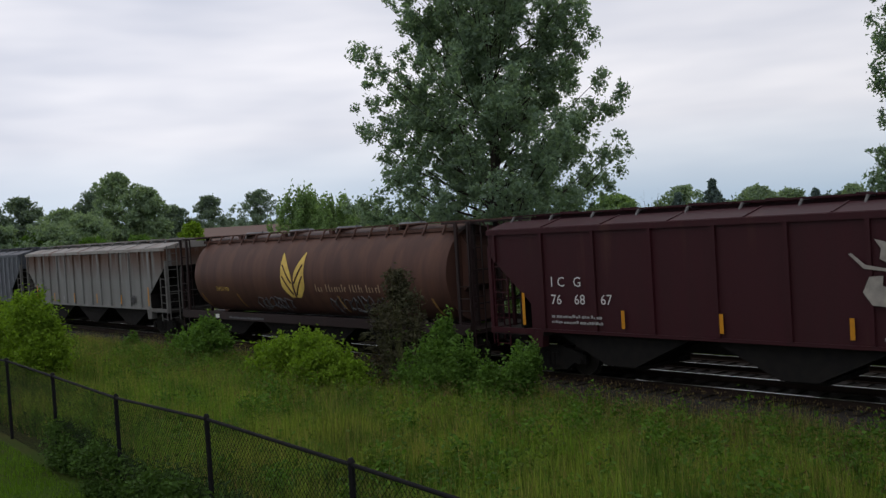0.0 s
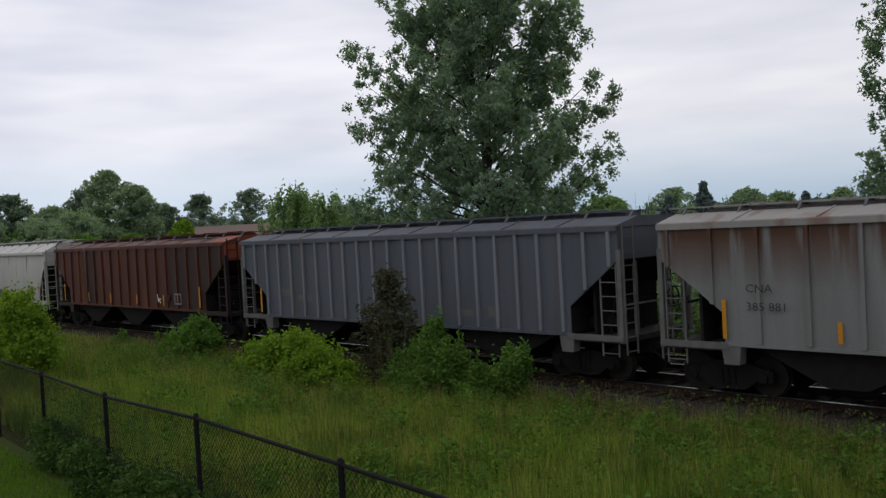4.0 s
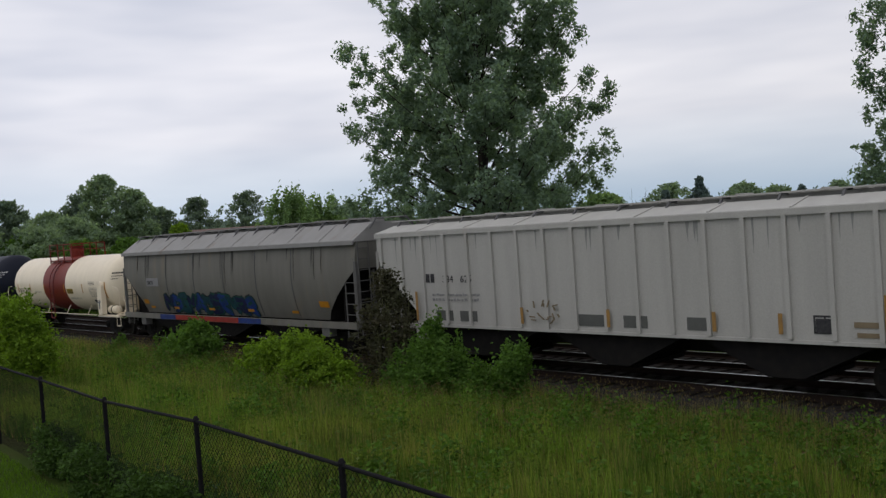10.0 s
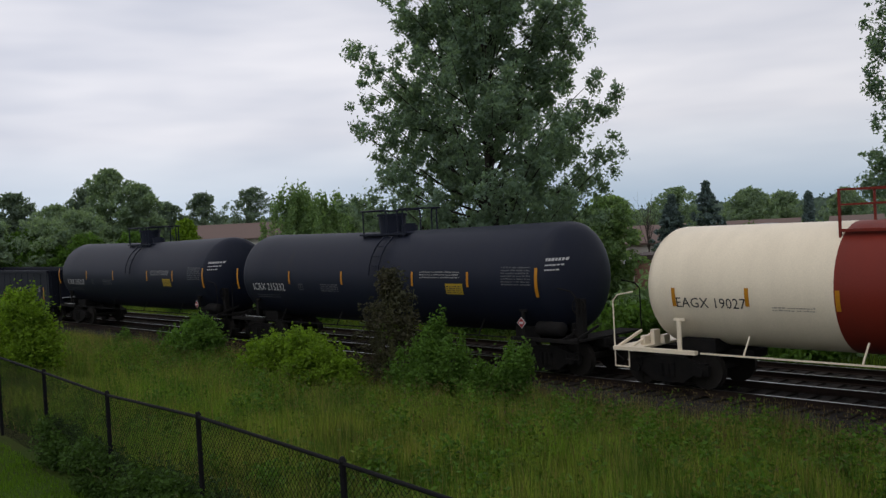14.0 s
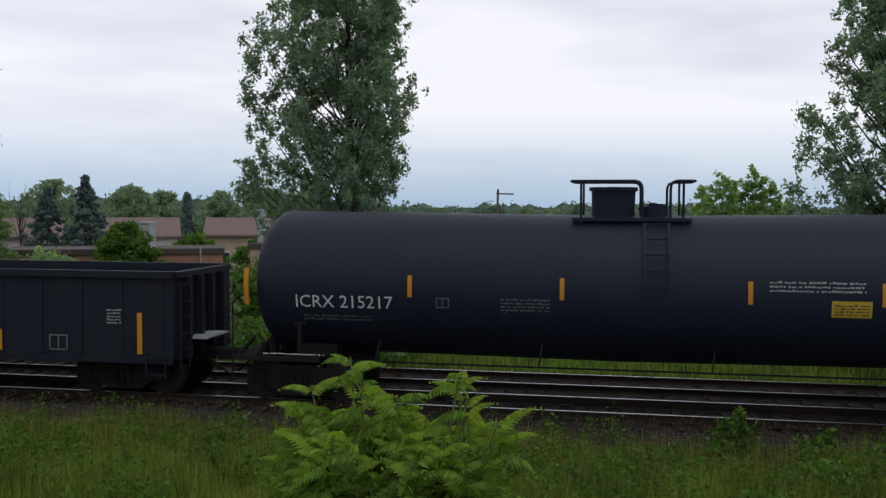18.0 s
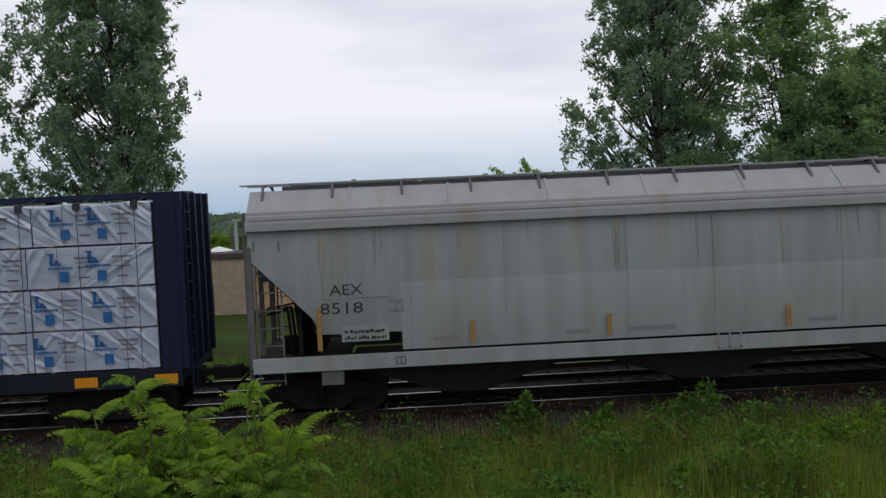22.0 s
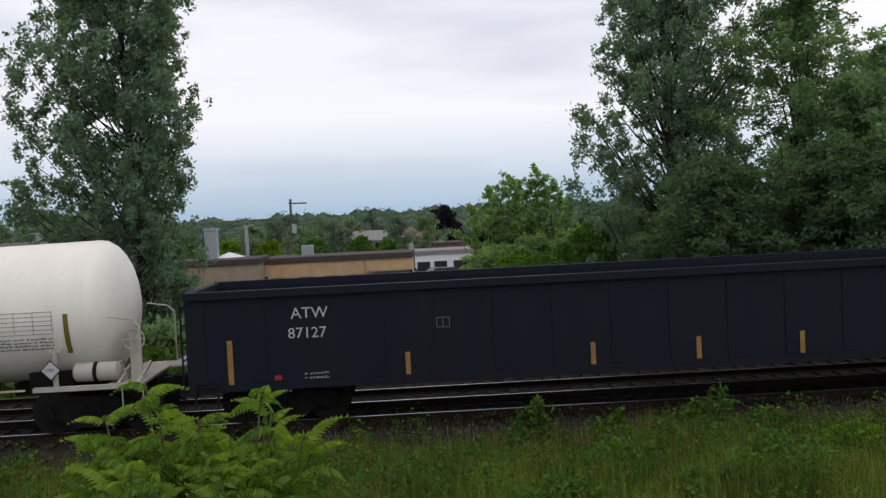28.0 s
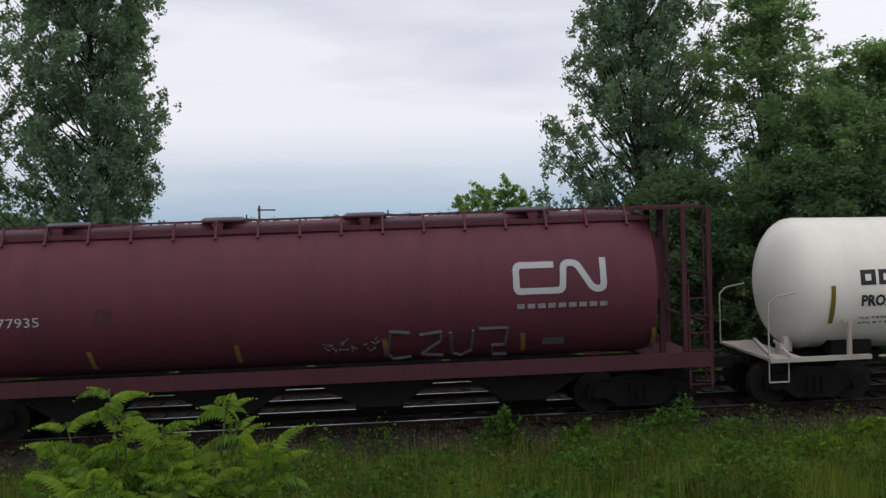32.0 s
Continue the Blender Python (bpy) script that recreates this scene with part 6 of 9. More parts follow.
def paired_rails(car, cx, x0, x1, ztop, mat, w=0.85):
    """A banded tank's platform: a flared tub on a dark neck, with bent rails to either side of it."""
    part("dome_neck", Shape().tube((cx, 0, ztop - 0.2), (cx, 0, ztop + 0.18), 0.43, n=24), "steel_black", car, "dark bolted manway neck", True)
    part("dome", Shape().tube((cx, 0, ztop + 0.16), (cx, 0, ztop + 0.56), 0.54, 0.60, n=28).tube((cx, 0, ztop + 0.56), (cx, 0, ztop + 0.60), 0.66, n=28), mat, car, "flared dark red manway tub", True)
    platform(car, x0, x1, w, ztop - 0.1, mat)
    for s in (-1, 1):
        for end, inner in ((x0, cx - 0.40), (x1, cx + 0.40)):
            for z, i in ((ztop + 0.78, inner), (ztop + 0.30, inner + (0.1 if end > cx else -0.1))):
                part("bent_rail", bent_pipe([(end, s * w, z), (i, s * w, z), (i, s * w, ztop - 0.2)], 0.024), mat, car, smooth=True)
            part("rail_post", Shape().bar((end, s * w, ztop - 0.4), (end, s * w, ztop + 0.80), 0.05), mat, car)
    for x in (x0, x1):
        for z in (ztop + 0.78, ztop + 0.30):
            part("rail_bar", Shape().tube((x, -w, z), (x, w, z), 0.022), mat, car)


def tank_ladder(car, x, zc, r, mat, z0=0.7, top=None):
    high = top or zc + r * 0.85
    steps = max(4, round((high - z0) / 0.33))
    for dx in (-0.24, 0.24):
        s, last = Shape(), None
        for k in range(steps + 1):
            z = z0 + (high - z0) * k / steps
            y = -r - 0.12 if z < zc else -math.sqrt(max(r * r - (z - zc) ** 2, 0.2)) - 0.12
            if last:
                s.bar(last, (x + dx, y, z), 0.045)
            last = (x + dx, y, z)
            if dx > 0:
                part("rung", Shape().bar((x - 0.24, y, z), (x + 0.24, y, z), 0.035), mat, car)
        part("ladder_rail", s, mat, car)


def tank_ends(car, a, length, mat, zsill=1.05, r=1.5, rail=True):
    """Stub sills, decks, stanchions, handrails and brake gear at both ends of a tank."""
    for s in (-1, 1):
        part("stub_sill", Shape().box(min(s * (a - 2.6), s * (length / 2 - 0.55)), max(s * (a - 2.6), s * (length / 2 - 0.55)), -0.32, 0.32, 0.75, zsill - 0.06), "steel_black", car)
        part("cradle", Shape().box(min(s * (a - 2.0), s * (a - 1.1)), max(s * (a - 2.0), s * (a - 1.1)), -1.0, 1.0, zsill - 0.06, zsill + 0.25), "steel_black", car)
        xe, xi = s * (length / 2 - 0.6), s * (a - 1.75)
        part("end_platform", Shape().box(min(xe, xe - s * 0.75), max(xe, xe - s * 0.75), -1.45, 1.45, zsill - 0.05, zsill), mat, car)
        part("side_step", Shape().box(min(xe, xi), max(xe, xi), -1.5, -1.36, zsill - 0.08, zsill + 0.01), mat, car)
        part("deck_brace", Shape().bar((xe - s * 0.1, -1.4, zsill), (xe - s * 0.1, -0.4, zsill + 0.28), 0.06).bar((xe - s * 0.5, -1.4, zsill), (xe - s * 0.5, -0.5, zsill + 0.25), 0.05), mat, car)
        part("stanchion", Shape().tube((xi + s * 0.45, -1.42, zsill), (xi + s * 0.45, -1.42, zsill + 0.72), 0.055, n=10).bar((xi + s * 0.45 - 0.14, -1.40, zsill + 0.74), (xi + s * 0.45 + 0.14, -1.40, zsill + 0.74), 0.06), mat, car)
        for y in (-1.42, 1.42):
            hr = Shape().tube((xe, y, zsill), (xe, y, zsill + 1.15), 0.018).tube((xe, y, zsill + 1.15), (xe - s * 0.15, y, zsill + 1.3), 0.018).tube((xe - s * 0.15, y, zsill + 1.3), (xe - s * 0.62, y, zsill + 1.38), 0.018)
            part("handrail", hr, mat, car)
        st = Shape().tube((xe, -1.42, zsill), (xe, -1.42, zsill - 0.5), 0.015).tube((xe - s * 0.42, -1.42, zsill), (xe - s * 0.42, -1.42, zsill - 0.5), 0.015).tube((xe, -1.42, zsill - 0.5), (xe - s * 0.42, -1.42, zsill - 0.5), 0.018)
        part("stirrup_step", st, mat, car)
        for k in range(3):
            part("valve_box", Shape().box(*sorted((xe - s * (0.45 + 0.16 * k), xe - s * (0.57 + 0.16 * k))), -0.95 + 0.2 * k, -0.7 + 0.2 * k, zsill, zsill + 0.22 + 0.14 * (k % 2)), mat, car)
    wh = Shape()
    x = length / 2 - 0.85
    for k in range(18):
        a0, a1 = 2 * math.pi * k / 18, 2 * math.pi * (k + 1) / 18
        wh.bar((x + 0.22 * math.cos(a0), -1.0, zsill + 0.85 + 0.22 * math.sin(a0)), (x + 0.22 * math.cos(a1), -1.0, zsill + 0.85 + 0.22 * math.sin(a1)), 0.025)
    for k in range(4):
        wh.bar((x, -1.0, zsill + 0.85), (x + 0.22 * math.cos(k * 1.57), -1.0, zsill + 0.85 + 0.22 * math.sin(k * 1.57)), 0.02)
    part("brake_wheel", wh, mat, car)
    part("brake_stand", Shape().box(x - 0.1, x + 0.1, -0.98, -0.8, zsill, zsill + 1.05), mat, car)
    tank_x = a - 0.55
    part("air_reservoir", Shape().loft_x([[(tank_x - 0.48 + dx, -1.15 + rr * math.cos(k * math.pi / 8), zsill + 0.24 + rr * math.sin(k * math.pi / 8)) for k in range(16)] for dx, rr in ((0, 0.1), (0.06, 0.19), (0.12, 0.2), (0.84, 0.2), (0.9, 0.19), (0.96, 0.1))]), mat, car, smooth=True)
    part("reservoir_strap", Shape().tube((tank_x - 0.04, -1.15, zsill + 0.24), (tank_x + 0.04, -1.15, zsill + 0.24), 0.208, n=16), "steel_black", car)
    if rail:
        part("side_rail", Shape().bar((-a + 1.9, -1.5, zsill - 0.02), (a - 1.9, -1.5, zsill - 0.02), 0.035), mat, car)
        for k in range(4):
            x = -a + 3 + (2 * a - 6) * k / 3
            part("rail_strut", Shape().bar((x, -1.5, zsill), (x + 0.06, -1.3, zsill + 0.42), 0.03), mat, car)


def diamond(car, x, y, z, s, mat, rim="mark_black"):
    part("placard_rim", Shape().prism_y([(x, z - s), (x + s, z), (x, z + s), (x - s, z)], y - 0.01, y), rim, car)
    part("placard", Shape().prism_y([(x, z - s * 0.86), (x + s * 0.86, z), (x, z + s * 0.86), (x - s * 0.86, z)], y - 0.014, y - 0.010), mat, car)


def head_text(car, a, zc, r, head, material, seed):
    """Three short lines of small lettering on the curve of a tank's near end."""
    rng = random.Random(seed)
    def side(x, z):
        u = math.asin(max(0.0, min(1.0, 1 - (a - x) / head)))
        return -math.sqrt(max((r * math.cos(u)) ** 2 - (z - zc) ** 2, 0.01)) - 0.012
    for row in range(3):
        s, x = Shape(), a - 0.44
        z = zc + 0.52 - 0.13 * row
        hh = 0.075 if row == 0 else 0.04
        while x < a - 0.14 - 0.05 * row:
            ww = rng.uniform(0.025, 0.05)
            s.add([(x, side(x, z), z), (x + ww, side(x + ww, z), z), (x + ww, side(x + ww, z + hh), z + hh), (x, side(x, z + hh), z + hh)], [(0, 1, 2, 3)])
            x += ww + 0.012
        part("small_lettering", s, material, car)


def build_tanks():
    # white tank with an orange-red band
    car, length = new_car(8, "white_tank_car", "white tank car with a rust-red band round its middle", "tank car", inset=1.9)
    a, zc, r = 6.98, 2.46, 1.45
    ax = tank_shell(car, a, zc, r, 0.0, [(-a, -1.9, "tank_cream", "tank_shell"), (-1.9, 1.18, "band_red", "colour_band"), (1.18, a, "tank_cream", "tank_shell")])
    tank_top(car, -1.95, 1.05, zc + r, "band_red", dome_x=-0.5, dome_r=0.36)
    tank_ladder(car, -0.4, zc, r, "tank_red")
    tank_ends(car, a, length, "tank_cream", 1.0, r)
    wr = (zc, r)
    lettering("marking", "EAGX 19027", 0.34, -5.75, 0, 2.04, "mark_black", car, wr)
    text_bars(car, -3.3, 2.02, 1.0, 0.12, 2, 0, "stencil_grey", 31, wr)
    part("warning_panel", bars(Shape(), 1.3, 2.0, 0.8, 0.26, 0, wr), "mark_olive", car)
    text_bars(car, 1.35, 2.03, 0.7, 0.2, 2, -0.004, "mark_black", 32, (zc, r + 0.006))
    text_bars(car, 1.4, 1.72, 1.5, 0.1, 2, 0, "stencil_grey", 35, wr)
    text_bars(car, 4.17, 2.46, 0.7, 0.2, 3, 0, "mark_black", 33, wr)
    text_bars(car, 4.2, 1.86, 1.14, 0.5, 7, 0, "stencil_grey", 36, wr)
    part("stencil_box", bars(Shape(), 4.3, 1.55, 0.42, 0.16, 0, wr), "mark_black", car)
    stripes(car, [-a + 1.2, -1.82, 0.98, 3.36], 2.05, 0.45, 0, "stripe", 0.1, wr)
    stripes(car, [-3.88], 2.1, 0.42, 0, "stripe", 0.1, wr)
    stripes(car, [6.1], 1.8, 0.8, 0, "stripe", 0.12, wr)
    box = part("heater_box", Shape().prism_y([(5.55, 1.05), (5.98, 1.05), (6.0, 2.45), (5.9, 2.62), (5.58, 2.62), (5.5, 2.45)], -1.60, -1.36), "tank_cream", car)
    part("box_handle", Shape().tube((5.76, -1.63, 1.3), (5.76, -1.63, 1.75), 0.03).tube((5.62, -1.63, 1.62), (5.90, -1.63, 1.66), 0.03), "mark_dim", box)
    head_text(car, a, zc, r, 0.75, "mark_black", 34)
    # two black tanks
    for k in (9, 10):
        car, length = new_car(k, "black_tank_car", "matt black tank car with white stencilled lettering", "tank car", inset=2.0, group="black tank cars")
        a, zc, r = 8.15, 2.63, 1.57
        tank_shell(car, a, zc, r, 0.08, [(-a, a, "tank_black", "tank_shell")], head=0.7)
        hooped_top(car, zc + r - 0.05, "tank_black")
        tank_ladder(car, 0.62, zc, r, "tank_black", 2.75)
        tank_ends(car, a, length, "steel_black", 1.05, r)
        wr = (zc - 0.02, r)
        lettering("marking", "ICRX 215232" if k == 9 else "ICRX 215217", 0.38, -6.92, 0, 2.16, "mark_white", car, wr, stretch=1.02)
        text_bars(car, -6.75, 1.88, 1.5, 0.15, 2, 0, "mark_faint", 40, wr)
        data_box(car, -3.85, 2.2, 0.28, 0, "mark_faint", wr)
        text_bars(car, -2.5, 2.1, 1.0, 0.36, 5, 0, "mark_faint", 41, wr)
        text_bars(car, 2.75, 2.68, 1.76, 0.24, 3, 0, "mark_dim", 42, wr)
        part("warning_panel", bars(Shape(), 3.9, 2.2, 0.73, 0.32, 0, wr), "mark_yellow", car)
        text_bars(car, 3.95, 2.24, 0.63, 0.24, 4, 0, "mark_black", 46, (zc - 0.02, r + 0.006))
        text_bars(car, 6.2, 2.5, 1.1, 0.55, 7, 0, "mark_faint", 43, wr)
        stripes(car, [-8.0, 7.5], 2.18, 0.8, 0, "stripe", 0.11, wr)
        stripes(car, [-4.4, -1.25, 2.4, 4.85], 2.42, 0.45, 0, "stripe", 0.09, wr)
        head_text(car, a, zc, r, 0.7, "mark_white", 44)
        diamond(car, 6.9, -1.56, 1.47, 0.16, "mark_red", "mark_white")
        part("placard_panel", Shape().box(6.83, 6.97, -1.582, -1.576, 1.44, 1.50), "mark_white", car)
        text_bars(car, -a + 0.5, 1.12, 1.4, 0.05, 1, -1.5, "mark_white", 45)
    # two white tanks with a dark red band
    for k in (16, 17):
        car, length = new_car(k, "banded_tank_car", "cream-white tank car with a dark red band and black lettering", "tank car", inset=1.75, group="banded tank cars")
        a, zc, r = 6.76, 2.55, 1.46
        tank_shell(car, a, zc, r, 0.13, [(-a, -1.9, "tank_white", "tank_shell"), (-1.9, 1.58, "tank_red", "colour_band"), (1.58, a, "tank_white", "tank_shell")], head=0.72)
        paired_rails(car, -0.05, -1.8, 1.15, zc + r - 0.15, "tank_red")
        tank_ladder(car, -0.15, zc - 0.1, r, "tank_red", 0.55)
        tank_ends(car, a, length, "tank_soiled", 1.08, r)
        wr = (zc - 0.06, r)
        tx = -5.3 if k == 16 else -5.2
        s = Shape()
        for j in range(6):
            x = tx + j * 0.395
            for bx, bz, bw, bh in ((0, 0, 0.33, 0.09), (0, 0.23, 0.33, 0.09), (0, 0, 0.10, 0.32), (0.23, 0, 0.10, 0.32)):
                bars(s, x + bx, 2.56 + bz, bw, bh, 0, wr)
        part("lettering_block", s, "mark_black", car, "bold black painted lettering")
        lettering("marking", "PROX 12078" if k == 16 else "PROX 12048", 0.32, tx + 0.01, 0, 2.12, "mark_black", car, wr, bold=0.013, stretch=0.86)
        text_bars(car, tx + 0.01, 1.72, 1.4, 0.22, 2, 0, "mark_dim", 51, wr)
        text_bars(car, -2.55, 2.7, 0.5, 0.42, 5, 0, "mark_dim", 52, wr)
        part("warning_panel", bars(Shape(), 1.72, 2.18, 0.73, 0.35, 0, wr), "mark_yellow", car)
        text_bars(car, 1.77, 2.24, 0.63, 0.24, 2, 0, "mark_black", 53, (zc - 0.06, r + 0.006))
        grid = Shape()
        for j in range(6):
            bars(grid, 4.32, 2.17 + j * 0.09, 1.15, 0.012, 0, wr)
        for j in range(4):
            bars(grid, 4.32 + j * 0.38, 2.17, 0.012, 0.46, 0, wr)
        part("data_grid", grid, "mark_dim", car)
        text_bars(car, 4.35, 1.85, 1.1, 0.28, 4, 0, "mark_dim", 54, wr)
        data = bars(bars(Shape(), 3.38, 1.68, 0.17, 0.18, 0, wr), 3.57, 1.68, 0.17, 0.18, 0, wr)
        part("stencil_box", data, "mark_black", car)
        stripes(car, [-5.8, 5.74], 1.75, 0.82, 0, "stripe_olive", 0.1, wr)
        stripes(car, [-3.42 if k == 16 else -2.68, 2.6], 2.15, 0.45, 0, "stripe_olive", 0.1, wr)
        for s2 in (-1, 1):
            part("weld_seam", Shape().loft_x([tank_ring(s2 * (a - 0.72), zc - 0.02, r + 0.004), tank_ring(s2 * (a - 0.72) + 0.03, zc - 0.02, r + 0.004)]), "tank_white", car)
            part("weld_seam", Shape().add([(s2 * p, -math.sqrt(r * r - 0.81) - 0.006, zc - 0.06 + q) for p, q in ((1.7, 0.885), (5.2, 0.885), (5.2, 0.90), (1.7, 0.90))], [(0, 1, 2, 3)]), "stain_grey", car)
        diamond(car, 5.42, -1.55, 1.45, 0.21, "mark_white")
        lettering("marking", "1789", 0.1, 5.29, -1.568, 1.42, "mark_black", car)


def gondola(k, name, label, inset=0.74):
    car, length = new_car(k, name, label, "gondola car", inset=2.2)
    a, w, z0, z1 = length / 2 - inset, 1.52, 0.86, 2.71
    for s in (-1, 1):
        part("side_wall", Shape().box(-a, a, min(s * w, s * (w - 0.08)), max(s * w, s * (w - 0.08)), z0, z1), "gondola_black", car)
        part("top_chord", Shape().box(-a, a, s * w - 0.09, s * w + 0.09, z1, z1 + 0.15), "gondola_black", car, "dark top rail with a worn edge")
        part("side_sill", Shape().box(-a, a, s * w - 0.07, s * w + 0.07, z0 - 0.04, z0 + 0.1), "gondola_black", car)
        n = 17
        for j in range(n):
            x = -a + 0.3 + (2 * a - 0.6) * j / (n - 1)
            part("side_post", Shape().prism_x([(s * w, z0 + 0.1), (s * (w + 0.018), z0 + 0.12), (s * (w + 0.018), z1 - 0.04), (s * w, z1)][::s], x - 0.09, x + 0.09), "gondola_black", car)
        part("end_wall", Shape().box(min(s * a, s * (a - 0.08)), max(s * a, s * (a - 0.08)), -w + 0.09, w - 0.09, z0, z1), "gondola_black", car)
        part("end_chord", Shape().box(min(s * (a + 0.06), s * (a - 0.12)), max(s * (a + 0.06), s * (a - 0.12)), -w + 0.1, w - 0.1, z1, z1 + 0.13), "gondola_black", car)
        for y in (-0.9, -0.3, 0.3, 0.9):
            part("end_post", Shape().box(min(s * a, s * (a + 0.14)), max(s * a, s * (a + 0.14)), y - 0.06, y + 0.06, z0, z1), "gondola_black", car)
        ladder("end_ladder", car, "gondola_black", s * (a + 0.12), s * (a + 0.12), -w + 0.12, -w + 0.55, z0 - 0.2, z1 - 0.1)
        ladder("side_ladder", car, "gondola_black", s * (a - 0.15), s * (a - 0.6), -w - 0.1, -w - 0.1, z0 - 0.35, z0 + 0.2)
        part("brake_step", Shape().box(min(s * a, s * (a + 0.5)), max(s * a, s * (a + 0.5)), -0.9, 0.3, 1.3, 1.34), "galvanised", car)
    part("floor_plate", Shape().box(-a + 0.1, a - 0.1, -w + 0.1, w - 0.1, 1.05, 1.12), "steel_black", car)
    part("centre_sill", Shape().box(-length / 2 + 0.55, length / 2 - 0.55, -0.3, 0.3, 0.68, 1.0), "steel_black", car)
    y = -w - 0.021
    return car, a, w, y


def build_gondolas():
    car, a, w, y = gondola(11, "black_gondola_car", "black open gondola car with yellow reflectors and round stencils")
    lettering("marking", "CRDX", 0.34, -6.24, y, 2.18, "mark_white", car, stretch=1.05)
    lettering("marking", "50010", 0.34, -6.28, y, 1.72, "mark_white", car, stretch=1.05)
    lettering("marking", "LD LMT 220200", 0.105, -6.24, y, 1.17, "mark_dim", car, stretch=1.1)
    lettering("marking", "LT WT 65800", 0.105, -6.24, y, 1.02, "mark_dim", car, stretch=1.2)
    stripes(car, [-7.45, 7.39], 1.02, 0.92, y, "stripe", 0.12)
    stripes(car, [-4.0, -1.12, 0.95, 3.94], 1.02, 0.47, y, "stripe", 0.12)
    for x in (-3.06, 2.92):
        part("round_stencil", Shape().tube((x, y, 1.7), (x, y - 0.004, 1.7), 0.14, n=24), "patch_dull", car)
        part("round_stencil_cross", Shape().bar((x - 0.08, y - 0.006, 1.62), (x + 0.08, y - 0.006, 1.78), 0.004, 0.03).bar((x - 0.08, y - 0.006, 1.78), (x + 0.08, y - 0.006, 1.62), 0.004, 0.03), "mark_black", car)
        part("stencil_plate", bars(Shape(), x - 0.12, 1.06, 0.24, 0.12, y), "mark_dim", car)
    data_box(car, 5.18, 1.05, 0.46, y, "mark_faint")
    part("stencil_plate", bars(Shape(), -0.55, 1.06, 0.48, 0.13, y), "mark_dim", car)
    text_bars(car, 6.6, 1.68, 0.36, 0.36, 5, y, "mark_dim", 62)
    text_bars(car, 6.3, 0.92, 1.4, 0.06, 1, y, "mark_dim", 65)
    car, a, w, y = gondola(15, "long_black_gondola_car", "long black open gondola car with white stencilled numbers", 0.35)
    lettering("marking", "ATW", 0.32, -7.82, y, 2.24, "mark_white", car, stretch=1.02)
    lettering("marking", "87127", 0.31, -7.9, y, 1.84, "mark_white", car, stretch=1.02)
    text_bars(car, -7.6, 1.0, 0.5, 0.18, 2, y, "mark_dim", 63)
    part("placard", bars(Shape(), -8.2, 1.0, 0.14, 0.1, y), "mark_red", car)
    data_box(car, -4.88, 1.9, 0.28, y, "mark_faint")
    stripes(car, [-9.08, 9.1], 0.96, 0.9, y, "stripe_dull", 0.11)
    stripes(car, [-5.49, -1.69, 0.50, 2.66, 6.1], 0.98, 0.46, y, "stripe_dull", 0.10)
    data_box(car, 7.92, 1.02, 0.48, y, "mark_faint")
    text_bars(car, 8.5, 1.7, 0.35, 0.34, 5, y, "mark_dim", 64)


